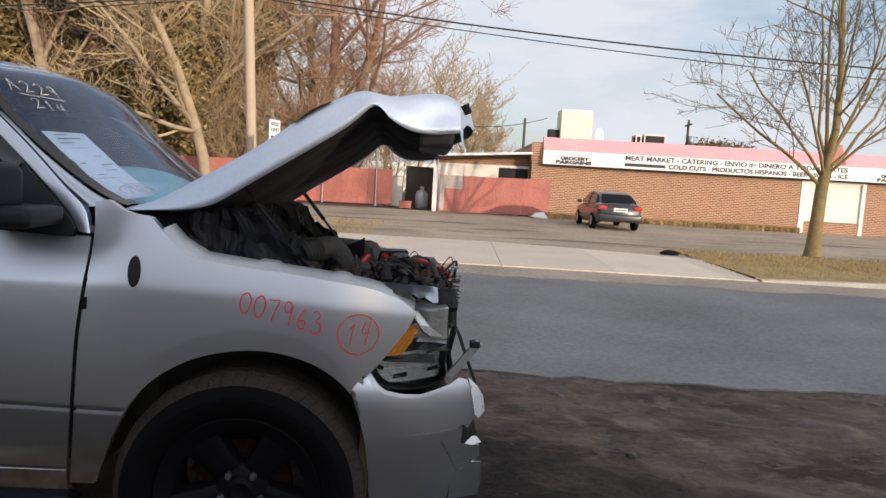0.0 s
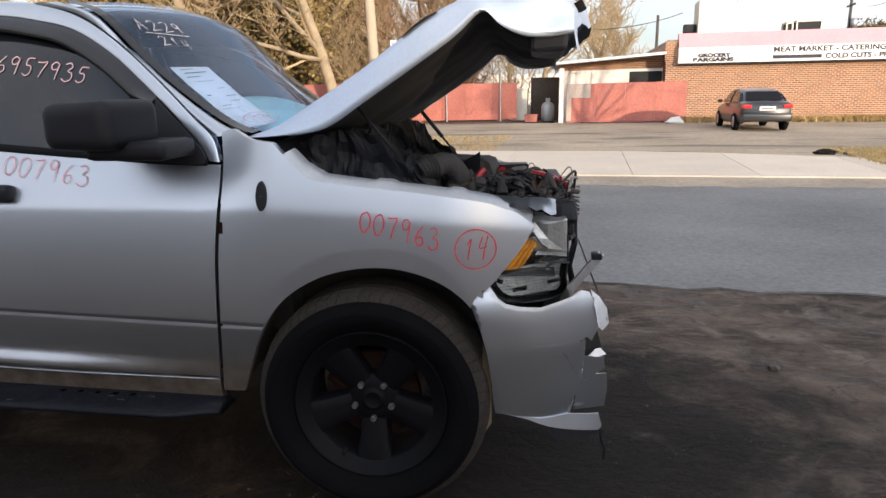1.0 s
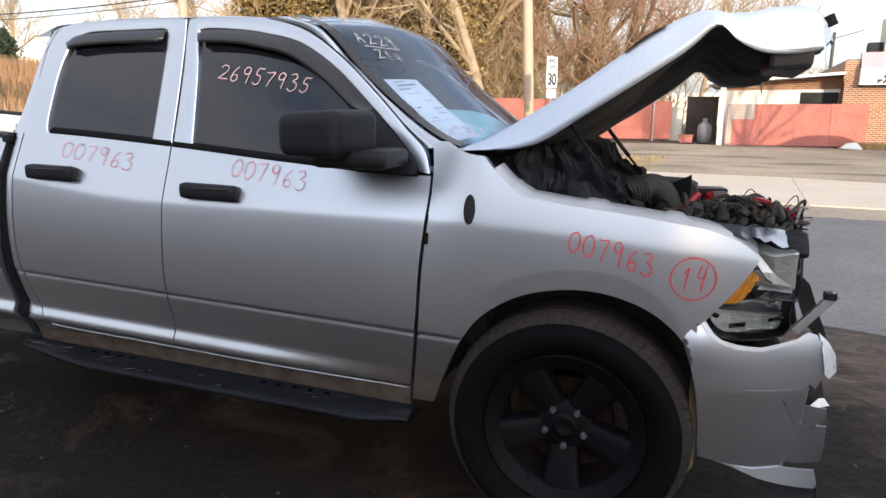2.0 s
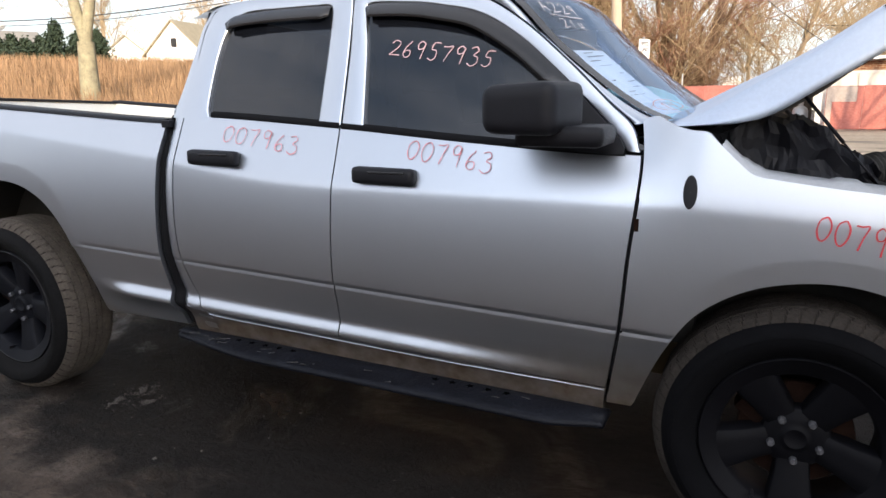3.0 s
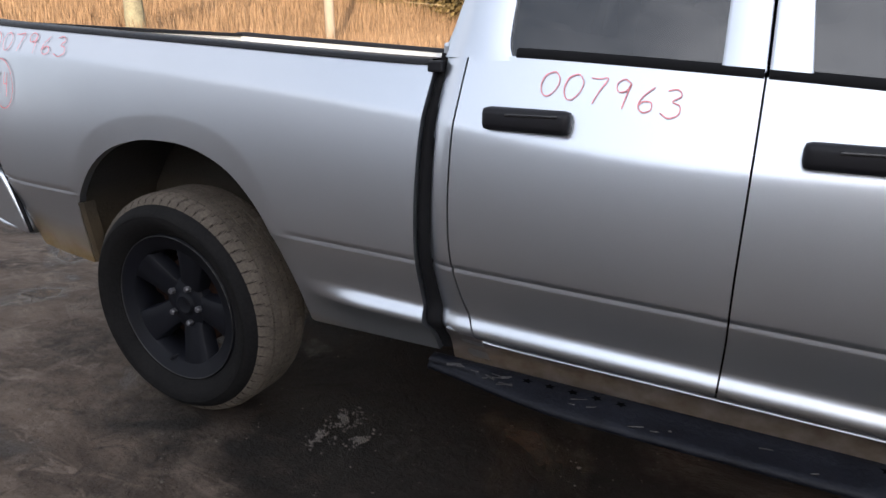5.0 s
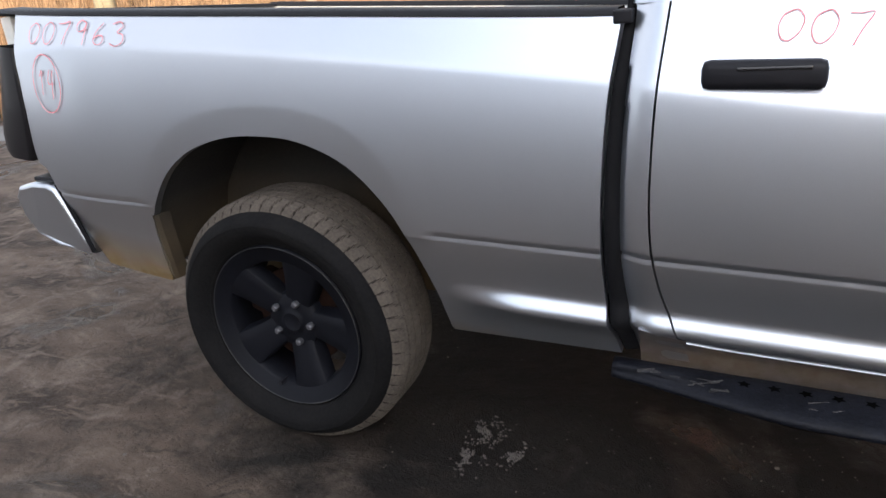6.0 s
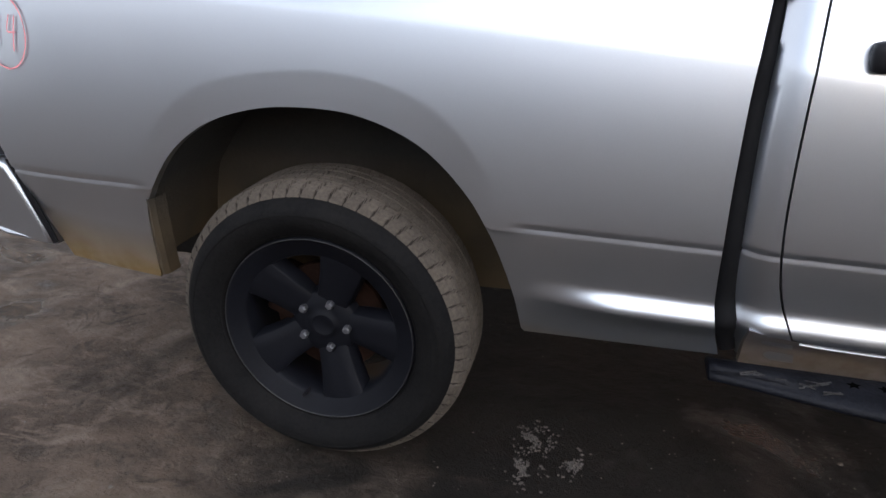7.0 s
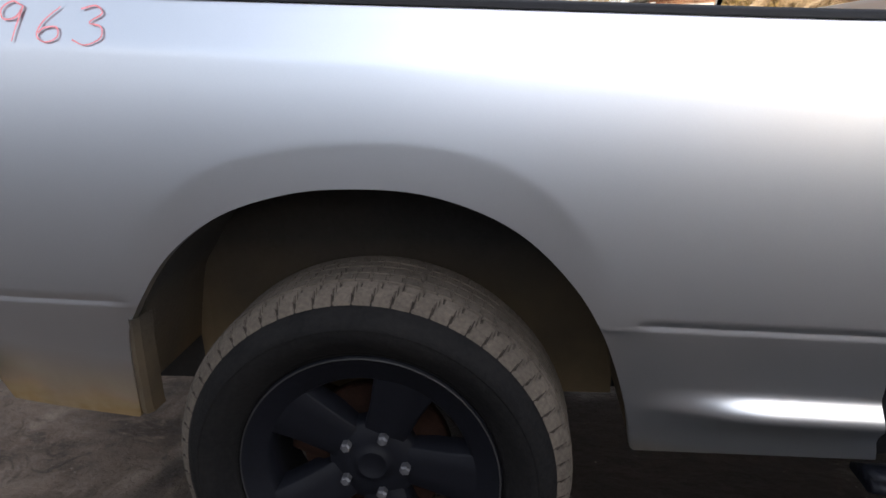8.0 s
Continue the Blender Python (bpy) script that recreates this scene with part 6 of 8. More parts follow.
    oil_shade = ramp(wob.outputs[0], 1.62, 1.25)
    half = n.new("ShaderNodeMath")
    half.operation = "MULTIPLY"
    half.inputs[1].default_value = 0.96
    l.new(oil_shade, half.inputs[0])
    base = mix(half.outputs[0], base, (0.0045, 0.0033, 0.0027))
    l.new(base, b.inputs["Base Color"])
    l.new(ramp(stain, 1.4, -0.6), b.inputs["Roughness"])
    bp, bp2 = n.new("ShaderNodeBump"), n.new("ShaderNodeBump")
    bp.inputs["Strength"].default_value, bp.inputs["Distance"].default_value = 0.8, 0.045
    bp2.inputs["Strength"].default_value, bp2.inputs["Distance"].default_value = 0.6, 0.006
    l.new(nz(14, 9, co.outputs["Object"], 0.7), bp.inputs["Height"])
    l.new(nz(90, 5, co.outputs["Object"], 0.7), bp2.inputs["Height"])
    l.new(bp.outputs["Normal"], bp2.inputs["Normal"])
    l.new(bp2.outputs["Normal"], b.inputs["Normal"])
    return m


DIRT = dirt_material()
ASPHALT = material("worn_asphalt", (0.165, 0.160, 0.155), 0.85, 0.0, 0.40, 0.6, 25.0, 0.45, 60.0)
def lot_material():
    """Old pale asphalt with dark oily streaks drawn out along the street and fine cracks."""
    m = material("old_lot_asphalt", (0.33, 0.265, 0.195), 0.9, 0.0, 0.42, 0.35, 8.0, 0.3, 60.0)
    n, l = m.node_tree.nodes, m.node_tree.links
    b = n["Principled BSDF"]
    src = b.inputs["Base Color"].links[0].from_socket
    co = n.new("ShaderNodeTexCoord")
    for scale, stretch, lo, hi, most, dark in ((1.0, (0.16, 0.75, 1), 0.55, 0.66, 0.75, (0.085, 0.070, 0.058)), (1.0, (0.5, 2.4, 1), 0.58, 0.66, 0.6, (0.11, 0.09, 0.07))):
        mp, nz, mr, mx = n.new("ShaderNodeMapping"), n.new("ShaderNodeTexNoise"), n.new("ShaderNodeMapRange"), n.new("ShaderNodeMix")
        mp.inputs["Scale"].default_value = stretch
        nz.inputs["Scale"].default_value, nz.inputs["Detail"].default_value, nz.inputs["Distortion"].default_value = scale, 7, 0.5
        mr.inputs["From Min"].default_value, mr.inputs["From Max"].default_value, mr.inputs["To Max"].default_value = lo, hi, most
        mx.data_type = "RGBA"
        mx.inputs["B"].default_value = (*dark, 1)
        l.new(co.outputs["Object"], mp.inputs["Vector"])
        l.new(mp.outputs["Vector"], nz.inputs["Vector"])
        l.new(nz.outputs["Fac"], mr.inputs["Value"])
        l.new(mr.outputs["Result"], mx.inputs["Factor"])
        l.new(src, mx.inputs["A"])
        src = mx.outputs["Result"]
    l.new(src, b.inputs["Base Color"])
    return m


LOT = lot_material()
# Dusty tan road edge, painted paler to carry the sunlight falling there.
SUNLIT_EDGE = material("dusty_gutter", (0.30, 0.245, 0.19), 0.9, 0.0, 0.4, 0.8, 12.0, 0.3, 60.0)
CONCRETE = material("pale_concrete", (0.54, 0.46, 0.38), 0.85, 0.0, 0.14, 0.8, 22.0, 0.2, 90.0, rand=0.06)
KERB = material("kerb_concrete", (0.42, 0.38, 0.32), 0.85, 0.0, 0.25, 2.0, 25.0, 0.2, rand=0.08)
GRASS_DRY = material("dry_lawn", (0.29, 0.205, 0.085), 0.95, 0.0, 0.35, 1.5, 30.0, 0.5, 70.0)
STRAW = material("tall_dry_grass", (0.26, 0.140, 0.068), 0.9, 0.0, 0.4, 0.5, 5.0, tint=(0.47, 0.30, 0.17), island=0.4)
WEEDS = material("ochre_weeds", (0.40, 0.26, 0.10), 0.9, 0.0, 0.35, 0.6, 6.0, tint=(0.52, 0.37, 0.17), island=0.3)
STONE = material("stone", (0.105, 0.090, 0.076), 0.9, 0.0, 0.3, 20.0, 90.0, 0.4, rand=0.35)
CRUST = material("white_dust_crust", (0.060, 0.051, 0.045), 0.95, 0.0, 0.35, 30.0, 120.0, 0.5)
BARK_STREET = material("olive_brown_bark", (0.21, 0.155, 0.065), 0.9, 0.0, 0.4, 5.0, 30.0, 0.6, 30.0)
BARK = material("grey_bark", (0.33, 0.255, 0.17), 0.9, 0.0, 0.35, 3.0, 25.0, 0.6, 22.0)
BARK_RED = material("reddish_bark", (0.21, 0.13, 0.085), 0.9, 0.0, 0.35, 3.0, 25.0, 0.6, 22.0)
BARK_PALE = material("lichen_bark", (0.26, 0.215, 0.15), 0.9, 0.0, 0.4, 5.0, 30.0, 0.6, 30.0, tint=(0.42, 0.38, 0.24))
TWIG_RED = material("reddish_twigs", (0.32, 0.175, 0.115), 0.9, 0.0, 0.25, 1.5, 20.0)
TWIG = material("twigs", (0.30, 0.195, 0.12), 0.9, 0.0, 0.25, 1.5, 20.0)
TWIG_GREY = material("grey_brown_twigs", (0.135, 0.105, 0.075), 0.9, 0.0, 0.25, 1.5, 20.0)
TWIG_TAN = material("tan_twigs", (0.43, 0.32, 0.19), 0.9, 0.0, 0.25, 1.5, 20.0)
IVY = material("olive_brown_foliage", (0.165, 0.125, 0.042), 0.8, 0.0, 0.45, 0.8, 9.0, tint=(0.34, 0.235, 0.09), island=0.35)
OLIVE = material("olive_treetop", (0.13, 0.10, 0.035), 0.8, 0.0, 0.4, 1.0, 9.0, tint=(0.20, 0.16, 0.07), island=0.3)
EVERGREEN = material("evergreen_needles", (0.028, 0.045, 0.024), 0.8, 0.0, 0.4, 1.0, 9.0)
POLE_WOOD = material("pale_pole_wood", (0.42, 0.33, 0.245), 0.85, 0.0, 0.12, 2.0, 40.0, 0.3, 30.0)
POLE_DARK = material("dark_creosoted_wood", (0.085, 0.075, 0.068), 0.9, 0.0, 0.2, 2.0, 40.0, 0.3, 30.0)
WIRE = material("cable_black", (0.02, 0.02, 0.022), 0.6)
RED_FENCE = material("faded_red_boards", (0.40, 0.105, 0.08), 0.75, 0.0, 0.22, 0.8, 14.0, 0.15, tint=(0.52, 0.20, 0.16), rand=0.10)
PATCH = material("bare_grey_board", (0.46, 0.38, 0.33), 0.85, 0.0, 0.2, 1.2, 12.0)
WHITE_WALL = material("white_painted_wall", (0.78, 0.75, 0.70), 0.7, 0.0, 0.07, 1.5, 20.0, 0.1)
ROOF_GREY = material("grey_shingle_roof", (0.25, 0.23, 0.20), 0.9, 0.0, 0.2, 2.0, 30.0, 0.3)
ROOF_TAN = material("tan_shingle_roof", (0.34, 0.29, 0.20), 0.9, 0.0, 0.18, 2.0, 30.0, 0.3)
SIGN_WHITE = material("sign_white", (0.82, 0.81, 0.80), 0.5, 0.0, 0.04, 1.0, 15.0)
SIGN_INK = material("sign_lettering", (0.035, 0.035, 0.05), 0.6)
SIGN_FADED = material("faded_lettering", (0.60, 0.56, 0.58), 0.6)
PINK = material("pink_metal_fascia", (0.72, 0.33, 0.36), 0.6, 0.0, 0.10, 0.7, 10.0, 0.05)
TARP = material("brown_tarpaulin", (0.085, 0.065, 0.050), 0.9, 0.0, 0.35, 1.5, 10.0, 0.6, 6.0)
DARK = material("dark_interior", (0.02, 0.02, 0.022), 0.8)
METAL_GREY = material("galvanised_steel", (0.42, 0.43, 0.44), 0.5, 0.7, 0.15, 6.0, 50.0)
CREAM = material("cream_unit_paint", (0.72, 0.68, 0.58), 0.6, 0.0, 0.1, 1.5, 15.0)
CAR_PAINT = material("dark_grey_car_paint", (0.040, 0.041, 0.045), 0.35, 0.5, 0.05, coat=0.6)
TAIL_RED = material("red_tail_lens", (0.55, 0.03, 0.03), 0.2, 0.0, 0.1, coat=0.6)
# Kept fairly light, as this unseen wall is mirrored in the truck's paint.
SIDING = material("grey_siding", (0.42, 0.41, 0.40), 0.8, 0.0, 0.12, 0.6, 8.0)


def brick_material():
    m = material("weathered_brick", (0.40, 0.16, 0.085), 0.9, 0.0, 0.2)
    n, l = m.node_tree.nodes, m.node_tree.links
    b = n["Principled BSDF"]
    co, bt = n.new("ShaderNodeTexCoord"), n.new("ShaderNodeTexBrick")
    sep, cmb = n.new("ShaderNodeSeparateXYZ"), n.new("ShaderNodeCombineXYZ")
    l.new(co.outputs["Object"], sep.inputs[0])
    addxy = n.new("ShaderNodeMath")
    l.new(sep.outputs["X"], addxy.inputs[0])
    l.new(sep.outputs["Y"], addxy.inputs[1])
    l.new(addxy.outputs[0], cmb.inputs["X"])
    l.new(sep.outputs["Z"], cmb.inputs["Y"])
    l.new(cmb.outputs[0], bt.inputs["Vector"])
    bt.inputs["Color1"].default_value = (0.37, 0.15, 0.075, 1)
    bt.inputs["Color2"].default_value = (0.20, 0.075, 0.045, 1)
    bt.inputs["Mortar"].default_value = (0.50, 0.38, 0.27, 1)
    bt.inputs["Scale"].default_value = 1.0
    bt.inputs["Brick Width"].default_value, bt.inputs["Row Height"].default_value = 0.21, 0.075
    bt.inputs["Mortar Size"].default_value = 0.013
    nz, mr, mx = n.new("ShaderNodeTexNoise"), n.new("ShaderNodeMapRange"), n.new("ShaderNodeMix")
    nz.inputs["Scale"].default_value, nz.inputs["Detail"].default_value = 0.9, 6
    l.new(co.outputs["Object"], nz.inputs["Vector"])
    mr.inputs["From Min"].default_value, mr.inputs["From Max"].default_value = 0.45, 0.75
    mr.inputs["To Max"].default_value = 0.55
    l.new(nz.outputs["Fac"], mr.inputs["Value"])
    mx.data_type = "RGBA"
    mx.inputs["B"].default_value = (0.34, 0.20, 0.12, 1)
    l.new(mr.outputs["Result"], mx.inputs["Factor"])
    l.new(bt.outputs["Color"], mx.inputs["A"])
    l.new(mx.outputs["Result"], b.inputs["Base Color"])
    bp = n.new("ShaderNodeBump")
    bp.inputs["Strength"].default_value, bp.inputs["Distance"].default_value, bp.invert = 0.6, 0.01, True
    l.new(bt.outputs["Fac"], bp.inputs["Height"])
    l.new(bp.outputs["Normal"], b.inputs["Normal"])
    return m


BRICK = brick_material()

# -- ground: one sheet to the horizon, finer near the truck
def axis(lo, near_lo, near_hi, hi, fine, coarse):
    a = list(np.arange(near_lo, near_hi + 1e-6, fine))
    left = [near_lo - (near_lo - lo) * (k / coarse) ** 2.2 for k in range(coarse, 0, -1)]
    right = [near_hi + (hi - near_hi) * (k / coarse) ** 2.2 for k in range(1, coarse + 1)]
    return left + a + right
gx, gy = axis(-900, -8, 5, 900, 0.07, 34), axis(-900, -3.2, 3.6, 900, 0.07, 34)
def ground_z(x, y):
    z = rise(x, y)
    if -9 < x < 6 and -4.2 < y < 4.6:
        f = smooth01((x + 9) / 2) * smooth01((6 - x) / 2) * smooth01((y + 4.2) / 1) * smooth01((4.2 - y) / 1.2)
        n = noise.fractal((x * 0.9, y * 1.6, 0), 1.0, 2.0, 4) * 0.012 + noise.noise((x * 5, y * 5, 2)) * 0.005 + noise.noise((x * 13, y * 13, 7)) * 0.003
        z += (n - 0.006) * f
    return z - 0.020
gv = [(x, y, ground_z(x, y)) for y in gy for x in gx]
nx_ = len(gx)
gf = [(j * nx_ + i, j * nx_ + i + 1, (j + 1) * nx_ + i + 1, (j + 1) * nx_ + i) for j in range(len(gy) - 1) for i in range(nx_ - 1)]
me = bpy.data.meshes.new("ground")
me.from_pydata(gv, [], gf)
me.polygons.foreach_set("use_smooth", [True] * len(gf))
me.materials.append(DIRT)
tagged(new("ground", me), "packed brown dirt yard with loose grit", "ground", kind="structure")


def slab(name, u0, u1, v0, v1, z, mat, label, category, n=1, ragged=0.0):
    """A flat piece of the street, with an uneven front edge."""
    bm = bmesh.new()
    rows = []
    m = max(2, int((u1 - u0) / 0.25)) if ragged else 2
    for k in range(m + 1):
        u = u0 + (u1 - u0) * k / m
        e = ragged * (noise.noise((u * 0.8, 0, 3)) + 0.5 * noise.noise((u * 3.1, 0, 1)) + 0.25 * noise.noise((u * 9, 0, 1)))
        rows.append([tuple(S(u, v0 + e, z - 0.03)), tuple(S(u, v0 + e, z)), tuple(S(u, v1, z)), tuple(S(u, v1, z - 0.05))])
    sheet(bm, rows)
    bmesh.ops.recalc_face_normals(bm, faces=bm.faces)
    return tagged(part(name, bm, mat), label, category, kind="structure")


slab("road", -70, 120, 3.15, 9.85, -0.016, ASPHALT, "worn grey asphalt street with a crumbled edge", "road", ragged=0.22)
# Strip between the shade's edge and the apron, sunlight put into its colour.
slab("gutter_strip", -40, 100, 8.75, 9.87, -0.011, SUNLIT_EDGE, "dusty tan street edge, painted paler for the sun on it", "gutter", ragged=0.35)
slab("parking_lot", -8.5, 60, 12.6, 28.0, 0.012, LOT, "old pale asphalt parking lot", "parking lot")

# kerb stones, and the dropped stretch at the driveway
pavement = thing("pavement", "pale concrete driveway apron with joints", "pavement", kind="structure")
u = -9.0
for w in (2.6, 2.75, 2.75, 2.43, 2.07, 2.05, 0.45):
    bm = bmesh.new()
    box(bm, (u + 0.005, 9.86, -0.05), (u + w - 0.005, 14.1, 0.045), 0.004)
    for v in bm.verts:
        if v.co.y < 9.95:
            v.co.z -= 0.03 if v.co.z > 0 else 0
        else:
            v.co.y -= 1.2 * smooth01((v.co.x - 2.0) / 4.0)
        v.co = S(*v.co)
    part("concrete_slab", bm, CONCRETE, pavement)
    u += w
kerb = thing("kerb", "weathered concrete kerb along the grass strip", "kerb", kind="structure")
for k in range(16):
    u = 6.15 + 2.4 * k
    bm = bmesh.new()
    box(bm, (u + 0.01, 9.86, -0.05), (u + 2.39, 10.02, 0.085), 0.02)
    for v in bm.verts:
        if k == 0 and v.co.x < u + 0.4 and v.co.z > 0.05:
            v.co.z -= 0.06
        v.co = S(*v.co)
    part("kerb_stone", bm, KERB, kerb)

def blades(name, mat, spots, h, w, label, category, lean=0.25, parent=None):
    """Many thin grass blades in one mesh."""
    vs, fs = [], []
    for x, y, z in spots:
        a, hh = random.uniform(0, 6.28), h * random.uniform(0.55, 1.15)
        dx, dy = math.cos(a) * w, math.sin(a) * w
        b = random.uniform(0, 6.28)
        lx, ly = math.cos(b) * hh * lean * random.random(), math.sin(b) * hh * lean * random.random()
        i = len(vs)
        vs += [(x - dx, y - dy, z), (x + dx, y + dy, z), (x + dx * 0.7 + lx * 0.5, y + dy * 0.7 + ly * 0.5, z + hh * 0.6), (x - dx * 0.7 + lx * 0.5, y - dy * 0.7 + ly * 0.5, z + hh * 0.6), (x + lx, y + ly, z + hh)]
        fs += [(i, i + 1, i + 2, i + 3), (i + 3, i + 2, i + 4)]
    m = bpy.data.meshes.new(name)
    m.from_pydata(vs, [], fs)
    m.materials.append(mat)
    return tagged(new(name, m), label, category, kind="stuff")


random.seed(11)
slab("grass_strip", 6.11, 46, 10.02, 14.9, 0.047, GRASS_DRY, "dry brown verge with thin grass", "verge", ragged=0.0)
blades("verge_grass", GRASS_DRY, [tuple(S(5.9 + 16 * random.random(), random.choice((random.uniform(10.05, 15.1), random.uniform(11.9, 15.1))), 0.04)) for _ in range(12000)], 0.06, 0.008, "thin dry grass on the verge", "grass", 0.6)
blades("lot_edge_grass", GRASS_DRY, [tuple(S(random.uniform(-16, -1.5) , random.uniform(14.3, 19.5), 0.0)) for _ in range(6000)], 0.10, 0.01, "dry grass beside the parking lot", "grass", 0.6)
blades("wall_weeds", WEEDS, [tuple(S(random.uniform(4, 15.6) if k % 3 else random.uniform(10, 15.6), random.gauss(27.60, 0.13), 0.0)) for k in range(9000)], 0.27, 0.014, "dry weeds along the brick wall", "grass", 0.8)
# tall field grass
spots = []
while len(spots) < 90000:
    a, r = random.uniform(math.radians(108), math.radians(178)), 15 + 52 * random.random() ** 0.8
    x, y = r * math.cos(a), r * math.sin(a) - 2
    if y > 5.5 and x < -9 and not (x > -12 and y > 26):
        spots.append((x, y, rise(x, y) - 0.02))
blades("field_grass", STRAW, spots, 1.35, 0.022, "tall dry orange field grass", "grass", 0.3)

# -- trees
def tree_segments(rng, base, height, radius, spread, levels, first=0.3, up=0.35, kids=3, droop=0.0, lean=(0, 0), split=0):
    """Tapered limbs of a bare tree: lists of (a, b, ra, rb, level)."""
    out = []
    def grow(p, d, length, r, level):
        n = 5 if level == 0 else 4
        pts = [p]
        for k in range(n):
            d = (d + Vector((rng.gauss(0, 0.10), rng.gauss(0, 0.10), rng.gauss(0, 0.06) + (up * 0.14 if level else 0.0) - droop * level * 0.03))).normalized()
            q = pts[-1] + d * length / n
            ra, rb = r * (1 - 0.55 * k / n), r * (1 - 0.55 * (k + 1) / n)
            out.append((pts[-1], q, ra, rb, level))
            pts.append(q)
            if level < levels and (k >= (n * first if level == 0 else 0)):
                for _ in range(kids if level else kids + 1):
                    if rng.random() < 0.75:
                        side = Vector((rng.gauss(0, 1), rng.gauss(0, 1), rng.gauss(0.15, 0.5))).normalized()
                        nd = (d * (1 - spread) + side * spread + Vector((0, 0, up * 0.3))).normalized()
                        grow(pts[-1].lerp(pts[-2], rng.random() * 0.8), nd, length * rng.uniform(0.38, 0.62), rb * rng.uniform(0.42, 0.62), level + 1)
        return pts
    d0 = Vector((lean[0], lean[1], 1)).normalized()
    if split:
        out.append((Vector(base), Vector(base) + d0 * split, radius * 1.35, radius, 0))
        for s in (-1, 1):
            grow(Vector(base) + d0 * split, (d0 + Vector((0.16 * s, 0.05 * s, 0))).normalized(), height * 0.75, radius * 0.72, 0)
    else:
        grow(Vector(base), d0, height * 0.8, radius, 0)
    return out


def bars(name, segs, mat, parent, sides, label=""):
    vs, fs = [], []
    for a, b, ra, rb, _ in segs:
        d = (b - a).normalized()
        o = d.orthogonal().normalized()
        s = d.cross(o)
        i = len(vs)
        for p, r in ((a, ra), (b, rb)):
            for k in range(sides):
                t = 2 * math.pi * k / sides
                vs.append(tuple(p + (o * math.cos(t) + s * math.sin(t)) * r))
        for k in range(sides):
            j = (k + 1) % sides
            fs.append((i + k, i + j, i + sides + j, i + sides + k))
    m = bpy.data.meshes.new(name)
    m.from_pydata(vs, [], fs)
    m.polygons.foreach_set("use_smooth", [sides > 4] * len(fs))
    m.materials.append(mat)
    ob = new(name, m)
    ob.parent = parent
    if name != "trunk":
        ob["kind"] = "stuff"
    if label:
        ob["label"] = label
    return ob


def bare_tree(name, label, base, height, radius, spread, levels, seed, bark=None, twig=None, group="", min_r=0.006, **k):
    rng = random.Random(seed)
    t = thing(name, label, "tree", pose(*base), group)
    segs = tree_segments(rng, (0, 0, -0.1), height, radius, spread, levels, **k)
    segs = [(a, b, max(ra, min_r), max(rb, min_r * 0.8), lv) for a, b, ra, rb, lv in segs]
    bars("trunk", [s for s in segs if s[4] == 0], bark or BARK, t, 10)
    bars("branchwork", [s for s in segs if s[4] == 1], bark or BARK, t, 6)
    bars("crown", [s for s in segs if s[4] > 1], twig or TWIG, t, 3, "bare thin twigs")
    return t


def leaf_cloud(name, mat, clumps, per, size, parent, label=""):
    vs, fs = [], []
    for (cx, cy, cz), (rx, ry, rz) in clumps:
        for _ in range(per):
            p = Vector((random.gauss(0, 0.5), random.gauss(0, 0.5), random.gauss(0, 0.5)))
            c = Vector((cx + p.x * rx, cy + p.y * ry, cz + p.z * rz))
            n = Vector((random.gauss(0, 1), random.gauss(0, 1), random.gauss(0, 1))).normalized()
            o = n.orthogonal().normalized() * size * random.uniform(0.5, 1.2)
            q = n.cross(o.normalized()) * size * random.uniform(0.4, 0.9)
            i = len(vs)
            vs += [tuple(c - o), tuple(c + q), tuple(c + o), tuple(c - q)]
            fs.append((i, i + 1, i + 2, i + 3))
    m = bpy.data.meshes.new(name)
    m.from_pydata(vs, [], fs)
    m.materials.append(mat)
    ob = new(name, m)
    ob.parent = parent
    if label:
        ob["label"] = label
    return ob


